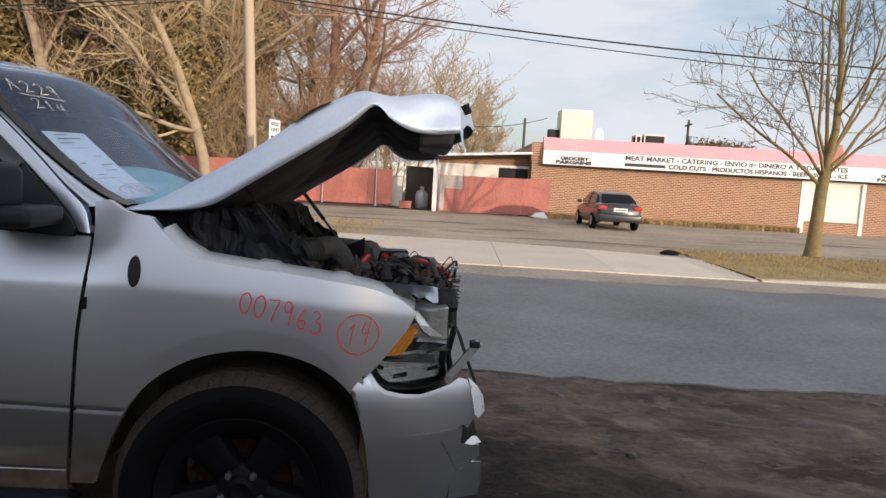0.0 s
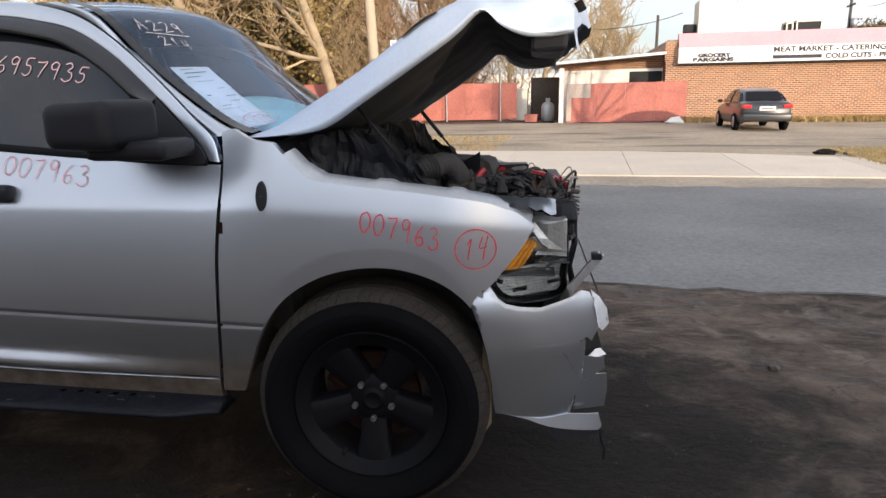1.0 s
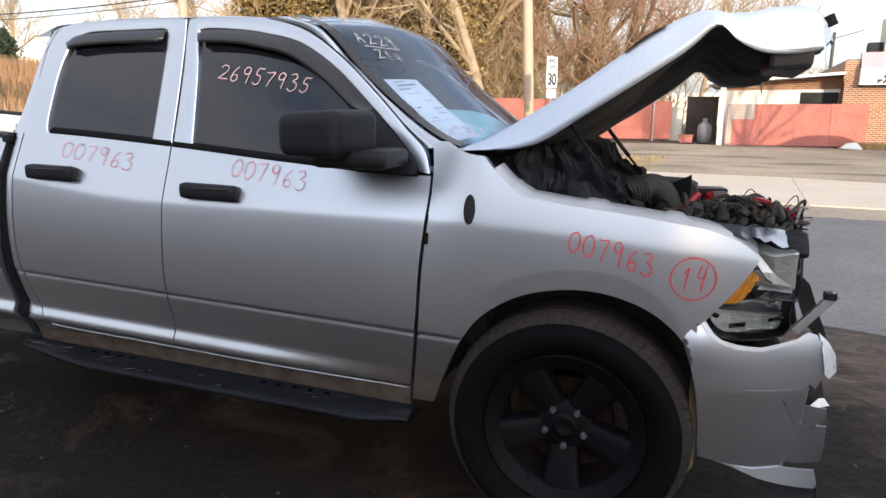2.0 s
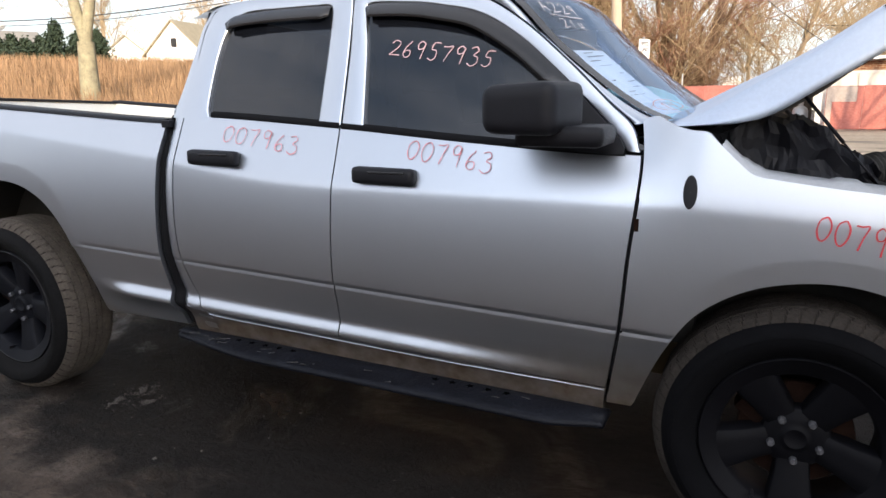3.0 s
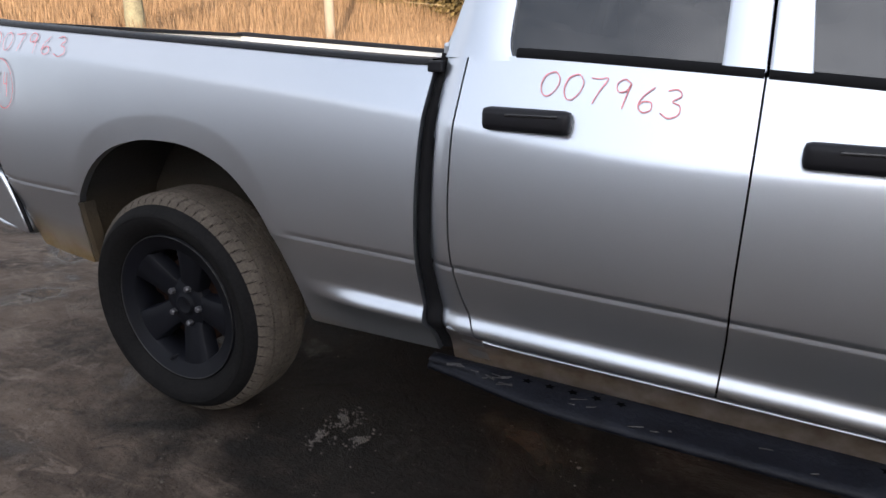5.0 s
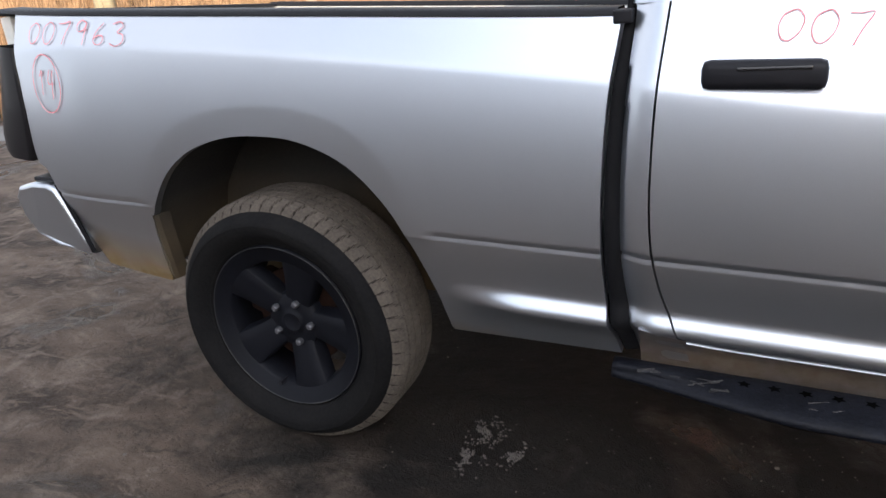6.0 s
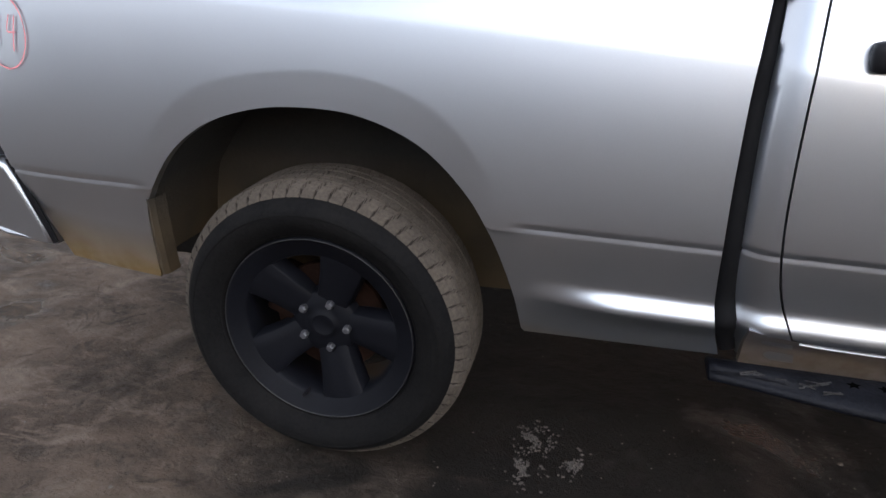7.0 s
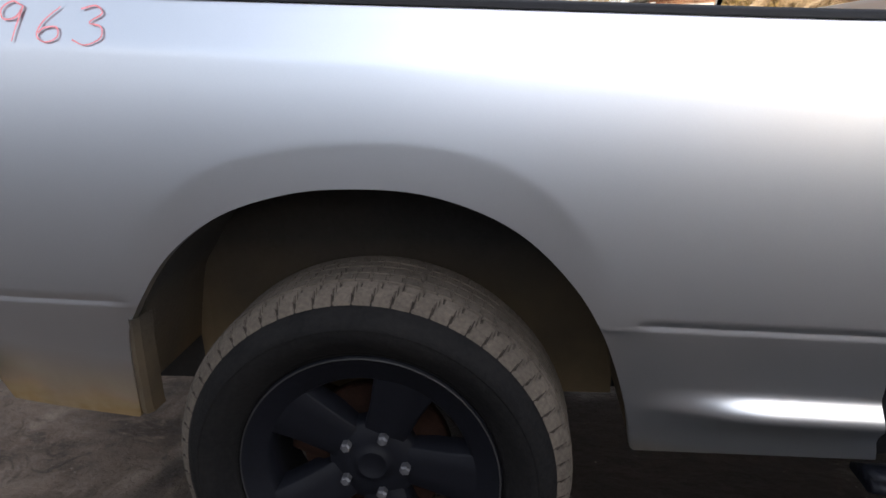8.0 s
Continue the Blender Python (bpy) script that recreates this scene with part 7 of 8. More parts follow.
def street_tree(base):
    rng = random.Random(12)
    t = thing("street_tree", "bare street tree with an olive brown trunk on the verge", "tree", pose(*base))
    trunk = [Vector((0, 0, -0.1)), Vector((0.0, 0, 0.25)), Vector((0.02, 0, 1.0)), Vector((0.05, 0, 1.75)), Vector((0.14, 0, 2.25))]
    rad = [0.25, 0.185, 0.155, 0.145, 0.12]
    bm = bmesh.new()
    tube(bm, spline(trunk, 5), list(np.interp(np.linspace(0, 4, 21), range(5), rad)), 16)
    part("trunk", bm, BARK_STREET, t, "olive brown bark", smooth=True)
    segs = []
    for start, turn, rise_, length, r in ((1.70, 176, 50, 3.6, 0.050), (1.9, 150, 60, 3.4, 0.042), (2.1, 80, 89, 5.4, 0.105), (2.15, 12, 44, 3.2, 0.048), (2.0, -50, 54, 3.0, 0.042), (1.95, 215, 56, 3.2, 0.042), (2.25, 100, 80, 4.6, 0.055), (2.2, 30, 68, 4.0, 0.050), (2.4, 185, 72, 3.8, 0.042), (2.3, 5, 60, 3.4, 0.040)):
        a, e = radians(turn), radians(rise_)
        d = Vector((math.cos(a) * math.cos(e), math.sin(a) * math.cos(e), math.sin(e)))
        sub = tree_segments(rng, (0.08, 0, start), length / 0.8, r, 0.55, 4, first=0.10, up=0.22, kids=1, lean=(0, 0))
        q = Vector((0, 0, 1)).rotation_difference(d)
        o = Vector((0.08, 0, start))
        segs += [(o + q @ (x - o), o + q @ (y - o), ra, rb, lv) for x, y, ra, rb, lv in sub]
    segs = [(x, y, max(ra * (0.8 if lv else 1), 0.006), max(rb * (0.8 if lv else 1), 0.005), lv) for x, y, ra, rb, lv in segs]
    bars("branchwork", [s for s in segs if s[4] < 2], BARK_STREET, t, 7)
    bars("crown", [s for s in segs if s[4] >= 2], TWIG_GREY, t, 3, "bare thin twigs")
p = S(9.80, 15.2)
street_tree((p.x, p.y, 0.08))
# big bare trees behind the red fence
for (u, v), h, r, sd, sp in (((-13.5, 33), 17, 0.42, 3, 0.6), ((-8.2, 38), 15, 0.38, 9, 0.7), ((-19, 30), 15, 0.36, 15, 0.6), ((-24, 36), 17, 0.40, 21, 0.6), ((-10.5, 28), 12, 0.28, 33, 0.62), ((-16, 40), 18, 0.4, 41, 0.6)):
    p = S(u, v)
    bare_tree("bare_tree", "large bare brown winter tree", (p.x, p.y, 0), h, r, sp, 4, sd, BARK, random.choice((TWIG, TWIG_TAN)), "bare trees behind the fence", min_r=0.014, first=0.15, up=0.35, kids=2)
for (u, v), h, sd in (((-2.5, 50), 11, 51), ((1.5, 60), 10, 52), ((4, 66), 9, 53), ((-6, 58), 12, 54), ((-30, 44), 15, 55), ((-35, 52), 16, 56), ((-42, 60), 16, 57)):
    p = S(u, v)
    bare_tree("bare_tree", "distant bare grey tree", (p.x, p.y, 0), h, 0.22, 0.6, 3, sd, BARK, TWIG_TAN, "distant bare trees", min_r=0.022, first=0.2, up=0.4, kids=3)
for (u, v), h, r, sd, ln in (((-6.6, 35), 14.5, 0.36, 61, (0.42, 0.0)), ((-7.6, 37), 15.0, 0.34, 63, (0.16, 0.0))):
    p = S(u, v)
    bare_tree("bare_tree", "spreading reddish brown winter tree", (p.x, p.y, 0), h, r, 0.62, 4, sd, BARK_RED, TWIG_RED, "spreading trees behind the fence", min_r=0.012, first=0.0, up=0.30, kids=2, lean=ln)
# ivy-grown and thicket trees
random.seed(5)
for (u, v), h in (((-15.2, 31), 12.0), ((-21.5, 33), 13.0), ((-18.0, 36), 12.0), ((-27, 34), 12.5), ((-12.5, 39), 13.5), ((-17, 42), 15.5), ((-22.5, 41), 15.0), ((-31, 40), 14.0)):
    p = S(u, v)
    t = thing("ivy_tree", "tree overgrown with olive brown ivy", "tree", pose(p.x, p.y, 0), "ivy-grown trees")
    segs = tree_segments(random.Random(int(h * 10 + u)), (0, 0, -0.1), h, 0.3, 0.6, 3, first=0.15, up=0.35, kids=2)
    bars("trunk", [s for s in segs if s[4] == 0], BARK, t, 8)
    bars("branchwork", [(a, b, max(ra, 0.015), max(rb, 0.012), lv) for a, b, ra, rb, lv in segs if lv > 0], TWIG_TAN, t, 3)
    cl = [((random.gauss(0, 1.0), random.gauss(0, 1.0), random.uniform(1.5, h * 0.95)), (1.2, 1.2, 1.5)) for _ in range(36)]
    leaf_cloud("crown", IVY, cl, 520, 0.14, t, "ragged olive brown leaves")
# brush behind the red fence
for k in range(16):
    u, v = -26 + k * 1.5 + random.uniform(-0.5, 0.5), 33.5 + random.uniform(-1, 2.5)
    p = S(u, v)
    t = thing("bare_shrub", "tangled bare brown shrub", "shrub", pose(p.x, p.y, 0), "shrubs behind the fence")
    segs = []
    for j in range(9):
        segs += tree_segments(random.Random(k * 31 + j), (random.gauss(0, 0.5), random.gauss(0, 0.5), -0.1), random.uniform(3.5, 7.5), 0.04, 0.6, 2, first=0.2, up=0.5, kids=2, lean=(random.gauss(0, 0.25), random.gauss(0, 0.25)))
    bars("thicket", [(a, b, max(ra, 0.011), max(rb, 0.010), lv) for a, b, ra, rb, lv in segs], random.choice((TWIG, TWIG_TAN)), t, 3)

# -- field: forked tree, pole, evergreens, houses
def field(x, y):
    return (x, y, rise(x, y))
bare_tree("forked_tree", "forked tree with lichen-flecked bark in the field", field(-21.5, 15.0), 9.5, 0.27, 0.55, 4, 77, BARK_PALE, TWIG, min_r=0.010, first=0.25, up=0.3, kids=2, split=2.9, lean=(0.03, 0.0))
def conifer(base, h, r, seed, label, wide=0.55):
    random.seed(seed)
    t = thing("evergreen_tree", label, "tree", pose(*base), "evergreens by the houses")
    bars("trunk", [(Vector((0, 0, -0.1)), Vector((0, 0, h * 0.95)), r, 0.03, 0)], BARK, t, 8)
    cl = []
    for k in range(46):
        z = h * (0.08 + 0.9 * k / 46)
        w = (h * wide * 0.5) * (1 - k / 48) * random.uniform(0.55, 1.05)
        a = random.uniform(0, 6.28)
        cl.append(((math.cos(a) * w * 0.6, math.sin(a) * w * 0.6, z), (w * 0.8 + 0.15, w * 0.8 + 0.15, 0.35)))
    leaf_cloud("crown", EVERGREEN, cl, 90, 0.13, t, "dark green needles")
conifer(field(-48.4, 34.2), 4.0, 0.14, 1, "small dark evergreen in front of a house", 0.8)
conifer(field(-47.5, 35.2), 3.1, 0.14, 2, "small dark evergreen in front of a house", 1.0)
conifer(field(-46.7, 36.4), 3.4, 0.14, 3, "small dark evergreen in front of a house", 0.8)
for k in range(5):
    conifer(field(-52.3 + 0.55 * k, 32.3 + 0.75 * k), 2.75 + 0.25 * (k % 2), 0.10, 20 + k, "low dark evergreen hedge tree", 1.3)


def house(at, turn, w, d, wall_h, roof_h, wall, roof, label, gable_window=True):
    """A small house with its gable to the front: w wide, d deep."""
    h = thing("house", label, "house", pose(*at, 0, 0, turn), "houses beyond the field")
    bm = bmesh.new()
    prism(bm, [(-w / 2, -0.5), (w / 2, -0.5), (w / 2, wall_h), (0, wall_h + roof_h), (-w / 2, wall_h)], 0, d)
    bmesh.ops.recalc_face_normals(bm, faces=bm.faces)
    part("wall", bm, wall, h, "white wooden siding")
    for s in (-1, 1):
        bm = bmesh.new()
        k = roof_h / (w / 2)
        e = 0.35
        prism(bm, [(0, wall_h + roof_h + 0.12), (s * (w / 2 + e), wall_h - e * k + 0.12), (s * (w / 2 + e), wall_h - e * k - 0.04), (0, wall_h + roof_h - 0.02)], -0.35, d + 0.35)
        bmesh.ops.recalc_face_normals(bm, faces=bm.faces)
        part("roof", bm, roof, h, "shingle roof")
    if gable_window:
        for zc in (0.32,):
            bm = bmesh.new()
            box(bm, (-0.32, -0.04, wall_h + roof_h * zc - 0.45), (0.32, 0.05, wall_h + roof_h * zc + 0.45), 0.02)
            box(bm, (-0.36, -0.06, wall_h + roof_h * zc - 0.03), (0.36, 0.0, wall_h + roof_h * zc + 0.03))
            part("window", bm, DARK, h)
    for x in (-w * 0.3, w * 0.28):
        bm = bmesh.new()
        box(bm, (x - 0.45, -0.04, 0.9), (x + 0.45, 0.05, 2.2), 0.02)
        part("window", bm, DARK, h)
    return h


house(field(-55.75, 53.17), 11, 6.7, 11.0, 3.0, 3.2, WHITE_WALL, ROOF_TAN, "white gabled house with a tan roof")
house(field(-63.6, 53.9), 45, 4.6, 8.0, 3.1, 2.0, WHITE_WALL, ROOF_TAN, "white house behind bare trees", False)
house(field(-60.1, 34.1), -25, 7.0, 5.6, 2.3, 1.7, WHITE_WALL, ROOF_GREY, "low white house with a grey brown roof", False)
for x, y, z in ((-61.4, 32.6, 7.9), (-59.3, 37.2, 7.8)):
    d = thing("satellite_dish", "grey satellite dish on a roof pole", "satellite dish", pose(x, y, 0, 0, 0, 40), "dishes on the low house")
    bm = bmesh.new()
    tube(bm, [(0, 0, 4.6), (0, 0, z)], 0.03, 6)
    part("mast", bm, METAL_GREY, d)
    bm = bmesh.new()
    sheet(bm, [[(0.55 * t * math.cos(a), -0.05 + 0.15 * t * t, z + 0.42 * t * math.sin(a)) for a in (2 * math.pi * k / 20 for k in range(21))] for t in (0.02, 0.4, 0.75, 1.0)])
    part("reflector", bm, METAL_GREY, d, smooth=True)
for (x, y), h, sd in (((-62, 66), 13, 61), ((-50, 64), 12, 62), ((-74, 60), 14, 63), ((-44, 60), 10, 64), ((-38, 58), 9, 65), ((-33, 55), 10, 66), ((-80, 45), 13, 67)):
    b = field(x, y)
    bare_tree("bare_tree", "distant bare grey tree", b, h, 0.22, 0.6, 3, sd, BARK, TWIG_TAN, "distant bare trees", min_r=0.024, first=0.2, up=0.4, kids=3)

# -- utility poles and wires
def pole(base, h, r, lean, label, arms=0, wood=None):
    t = thing("utility_pole", label, "utility pole", pose(*base))
    bm = bmesh.new()
    tube(bm, [Vector((lean * z, 0, z)) for z in (-0.3, h * 0.25, h * 0.5, h * 0.75, h)], [r, r * 0.97, r * 0.93, r * 0.88, r * 0.82], 14)
    part("shaft", bm, wood or POLE_WOOD, t, "weathered wood", smooth=True)
    for k in range(arms):
        bm = bmesh.new()
        box(bm, (-1.1, -0.06, h - 0.5 - 0.9 * k), (1.1, 0.06, h - 0.38 - 0.9 * k), 0.01, pose(lean * h, 0, 0, 0, 0, 80))
        part("cross_arm", bm, wood or POLE_WOOD, t)
    return t
pole((-3.55, 17.0, 0), 10.5, 0.140, -0.045, "pale wooden utility pole beside the street", 0)
pole(field(-14.2, 15.95), 9.0, 0.15, -0.012, "pale wooden utility pole in the field", 1)
p = S(6.35, 60)
pole((p.x, p.y, 0), 7.3, 0.14, 0.0, "distant dark pole behind the shop", 0, POLE_DARK)
p = S(20.4, 58)
far_pole = pole((p.x, p.y, 0), 7.75, 0.13, 0.0, "distant dark pole with a grey transformer", 1, POLE_DARK)
bm = bmesh.new()
tube(bm, [(0.25, -0.2, 5.6), (0.25, -0.2, 6.35)], 0.24, 14)
part("transformer", bm, METAL_GREY, far_pole, "grey transformer can", smooth=True)
def wire(name, a, b, sag, r, label):
    bm = bmesh.new()
    a, b = Vector(a), Vector(b)
    tube(bm, [a.lerp(b, k / 30) - Vector((0, 0, 4 * sag * (k / 30) * (1 - k / 30))) for k in range(31)], r, 5)
    return tagged(part(name, bm, WIRE), label, "cable", "overhead cables")
wire("overhead_cable", (-3.85, 16.9, 6.16), (44, 12.7, 6.16), 1.21, 0.022, "black overhead cable along the street")
wire("overhead_cable", (-3.85, 16.95, 6.08), (44, 12.8, 5.95), 1.36, 0.014, "black overhead cable along the street")
wire("overhead_cable", (-3.85, 16.9, 6.16), (-46, 20.6, 6.3), 1.35, 0.022, "black overhead cable along the street")
wire("overhead_cable", (-3.85, 16.95, 6.08), (-46, 20.7, 6.1), 1.4, 0.014, "black overhead cable along the street")
wire("overhead_cable", (-3.8, 17.0, 7.6), (2.6, 27.9, 2.9), 0.5, 0.012, "thin black service cable to the shop")
wire("overhead_cable", tuple(S(-6, 52, 7.0)), tuple(S(8.3, 60, 7.4)), 1.2, 0.03, "black cable to the far pole")

# -- speed limit sign
sg = thing("speed_limit_sign", "white speed limit sign on a steel post", "road sign", pose(-2.70, 15.1, 0, 0, 0, 66))
bm = bmesh.new()
box(bm, (-0.03, -0.015, -0.2), (0.03, 0.015, 2.75), 0.004)
part("post", bm, METAL_GREY, sg)
bm = bmesh.new()
box(bm, (-0.23, -0.032, 1.95), (0.23, -0.020, 2.70), 0.01)
part("plate", bm, SIGN_WHITE, sg, "white plate with black figures")
bm = bmesh.new()
box(bm, (-0.20, -0.032, 1.70), (0.20, -0.020, 1.92), 0.01)
part("lower_plate", bm, SIGN_WHITE, sg)


def lettering(text, size, m, mat, parent, name="lettering", bold=0.0, wide=None):
    cu = bpy.data.curves.new(name, "FONT")
    cu.body, cu.size, cu.extrude, cu.offset = text, size, 0.004, bold
    cu.align_x = "LEFT"
    tmp = bpy.data.objects.new(name, cu)
    scene.collection.objects.link(tmp)
    dg = bpy.context.evaluated_depsgraph_get()
    me = bpy.data.meshes.new_from_object(tmp.evaluated_get(dg))
    bpy.data.objects.remove(tmp)
    bpy.data.curves.remove(cu)
    xs = [v.co.x for v in me.vertices]
    if wide and xs:
        k = wide / (max(xs) - min(xs))
        for v in me.vertices:
            v.co.x *= k
    me.materials.append(mat)
    ob = new(name, me)
    ob.parent = parent
    ob.matrix_basis = m
    return ob


lettering("30", 0.40, pose(-0.19, -0.036, 2.02, 90), SIGN_INK, sg, bold=0.012, wide=0.36)
lettering("SPEED", 0.13, pose(-0.17, -0.036, 2.55, 90), SIGN_INK, sg, wide=0.34)
lettering("LIMIT", 0.13, pose(-0.17, -0.036, 2.41, 90), SIGN_INK, sg, wide=0.34)

# -- the brick shop
shop = thing("shop_building", "low brick grocery shop with a pink fascia and white sign", "shop", STREET.copy())
WV = 27.94
def wall_box(u0, u1, z0, z1, name, mat, parent, v0=WV, v1=WV + 0.3, label="", bev=0.0):
    bm = bmesh.new()
    box(bm, (u0, v0, z0), (u1, v1, z1), bev)
    return part(name, bm, mat, parent, label)
front = wall_box(3.86, 15.72, -0.2, 2.46, "wall", BRICK, shop, label="weathered brick front wall")
wall_box(18.55, 19.7, -0.2, 2.46, "wall", BRICK, shop)
wall_box(15.72, 18.55, -0.2, 0.52, "wall", BRICK, shop)
wall_box(15.72, 18.55, 2.24, 2.46, "wall", BRICK, shop)
bm = bmesh.new()
box(bm, (3.86, WV + 0.3, -0.2), (4.16, WV + 18, 3.2))
part("wall", bm, BRICK, shop, "shaded brick side wall")
bm = bmesh.new()
box(bm, (4.16, WV + 17.7, -0.2), (34, WV + 18, 3.2))
box(bm, (33.7, WV, -0.2), (34, WV + 17.7, 3.2))
part("wall", bm, BRICK, shop)
wall_box(22.6, 34, -0.2, 2.46, "wall", BRICK, shop)
bm = bmesh.new()
box(bm, (3.9, WV + 0.1, 3.18), (33.9, WV + 17.9, 3.32))
part("roof", bm, ROOF_GREY, shop, "flat grey roof")
bm = bmesh.new()
box(bm, (3.80, WV - 0.04, 2.46), (4.30, WV + 0.36, 3.26), 0.01)
part("corner_pier", bm, BRICK, shop)
bm = bmesh.new()
rows = []
for k in range(60):
    uu = 4.30 + 29.6 * k / 59
    dz = 0.015 * noise.noise((uu * 0.7, 0, 4))
    rows.append([(uu, WV - 0.26, 2.98), (uu, WV - 0.26, 3.02 + dz), (uu, WV + 0.10, 3.56 + dz), (uu, WV + 0.30, 3.56 + dz), (uu, WV + 0.30, 2.9)])
sheet(bm, rows)
bmesh.ops.recalc_face_normals(bm, faces=bm.faces)
part("fascia", bm, PINK, shop, "faded pink metal fascia")
sgn = wall_box(4.30, 33.9, 2.37, 2.98, "sign_board", SIGN_WHITE, shop, WV - 0.28, WV - 0.02, "long white shop sign", 0.01)
bm = bmesh.new()
box(bm, (4.30, WV - 0.24, 2.31), (33.9, WV - 0.02, 2.368), 0.0)
part("soffit", bm, DARK, shop)
SM = lambda u, z: pose(u, WV - 0.286, z, 90)
lettering("MEAT MARKET - CATERING - ENVIO de DINERO A TODAS PARTES", 0.27, SM(7.85, 2.735), SIGN_INK, sgn, bold=0.008, wide=9.6)
lettering("COLD CUTS - PRODUCTOS HISPANOS - BEER - SODA - ICE", 0.25, SM(9.75, 2.455), SIGN_INK, sgn, bold=0.008, wide=7.75)
wall_box(7.85, 9.62, 2.47, 2.60, "faded_bar", SIGN_INK, sgn, WV - 0.289, WV - 0.281)
lettering("GROCERY", 0.19, SM(5.05, 2.60), SIGN_INK, sgn, bold=0.012, wide=1.25)
lettering("BARGAINS", 0.19, SM(4.85, 2.43), SIGN_INK, sgn, bold=0.012, wide=1.55)
wall_box(5.0, 6.2, 2.80, 2.86, "faded_bar", SIGN_FADED, sgn, WV - 0.289, WV - 0.281)
lettering("GROCERY", 0.19, SM(18.9, 2.60), SIGN_INK, sgn, bold=0.012, wide=1.25)
lettering("BARGAINS", 0.19, SM(18.75, 2.43), SIGN_INK, sgn, bold=0.012, wide=1.55)
# roller door
dr = wall_box(15.95, 18.35, 0.53, 2.23, "roller_door", WHITE_WALL, shop, WV + 0.10, WV + 0.12, "closed white roller door")
for k in range(17):
    wall_box(15.95, 18.35, 0.54 + 0.10 * k, 0.632 + 0.10 * k, "slat", WHITE_WALL, dr, WV + 0.06, WV + 0.097, bev=0.01)
for u0, u1, z0, z1 in ((15.70, 15.95, 0.0, 2.30), (18.35, 18.52, 0.0, 2.30), (15.95, 18.35, 2.22, 2.32)):
    wall_box(u0, u1, z0, z1, "door_frame", WHITE_WALL, dr, WV - 0.03, WV + 0.12, bev=0.01)
# shop window bay at the far end
wall_box(19.7, 22.6, -0.2, 0.3, "window_sill", DARK, shop)
wall_box(19.7, 22.6, 0.3, 2.4, "shop_window", GLASS_TINT, shop, WV + 0.12, WV + 0.14)
wall_box(19.6, 22.7, 0.0, 2.4, "shop_interior", DARK, shop, WV + 1.2, WV + 1.3)

def roof_unit(u, v, w, d, h, mat, label):
    t = thing("roof_unit", label, "air conditioner", STREET @ pose(u, v, 3.32))
    bm = bmesh.new()
    box(bm, (-w / 2, -d / 2, 0), (w / 2, d / 2, h), 0.03)
    part("casing", bm, mat, t)
    bm = bmesh.new()
    for k in range(5):
        box(bm, (-w * 0.42, -d / 2 - 0.015, h * (0.15 + 0.15 * k)), (w * 0.42, -d / 2 + 0.02, h * (0.21 + 0.15 * k)), 0.005)
    part("grille", bm, mat, t)
    return t
roof_unit(6.0, 30.5, 1.45, 1.4, 1.70, CREAM, "tall cream box unit on the shop roof")
roof_unit(5.0, 30.3, 0.5, 0.5, 0.75, DARK, "small dark fan box on the roof")
def condenser(u, v, w, d, h, label):
    """Open frame of four posts with a dark coil inside and a flat lid."""
    t = thing("condenser_unit", label, "air conditioner", STREET @ pose(u, v, 3.32))
    bm = bmesh.new()
    box(bm, (-w / 2 + 0.06, -d / 2 + 0.05, 0.0), (w / 2 - 0.06, d / 2 - 0.05, h - 0.08), 0.02)
    part("coil", bm, DARK, t, "dark coil")
    bm = bmesh.new()
    box(bm, (-w / 2, -d / 2, h - 0.08), (w / 2, d / 2, h), 0.015)
    part("lid", bm, CREAM, t)
    for x in (-1, 1):
        for y in (-1, 1):
            bm = bmesh.new()
            box(bm, (x * (w / 2 - 0.03) - 0.03, y * (d / 2 - 0.03) - 0.03, 0.0), (x * (w / 2 - 0.03) + 0.03, y * (d / 2 - 0.03) + 0.03, h - 0.082), 0.006)
            part("corner_post", bm, CREAM, t)
condenser(10.05, 31.6, 1.05, 0.9, 0.86, "cream-framed condenser unit on the shop roof")
condenser(9.28, 31.6, 0.30, 0.8, 0.80, "narrow cream-framed condenser unit on the roof")
bm = bmesh.new()
rr = [[(0.32 * t * math.cos(a), -0.12 + 0.25 * t * t * 0.4, 0.55 + 0.38 * t * math.sin(a)) for a in (2 * math.pi * k / 20 for k in range(21))] for t in (0.02, 0.3, 0.6, 0.85, 1.0)]
sheet(bm, rr)
tube(bm, [(0, 0.05, 0), (0, -0.08, 0.55)], 0.025, 8)
dish = part("satellite_dish", bm, SIGN_WHITE, None, smooth=True, loc=STREET @ pose(7.15, 30.2, 3.32, 0, 0, 40))
tagged(dish, "white satellite dish on the shop roof", "satellite dish")
random.seed(8)
ev = thing("evergreen_tree", "round olive brown treetop behind the shop", "tree", pose(*S(23.6, 60)))
bars("trunk", [(Vector((0, 0, -0.1)), Vector((0, 0, 4)), 0.2, 0.1, 0)], BARK, ev, 8)
leaf_cloud("crown", OLIVE, [((random.uniform(-2.1, 2.6), random.uniform(-1, 1), random.uniform(3.8, 5.75)), (1.0, 1.3, 0.6)) for _ in range(46)], 300, 0.11, ev, "olive brown leaves")
bm = bmesh.new()
prism(bm, [(-0.35, 0), (0.35, 0), (0.08, 0.85), (-0.02, 0.85)], -0.02, 0.02)
fl = part("red_pennant", bm, RED_PLASTIC, None, loc=STREET @ pose(17.0, WV - 0.3, 3.05))
tagged(fl, "red triangular pennant on the fascia", "pennant")
bm = bmesh.new()
box(bm, (-0.36, -0.3, 0), (0.36, 0.3, 0.24), 0.05)
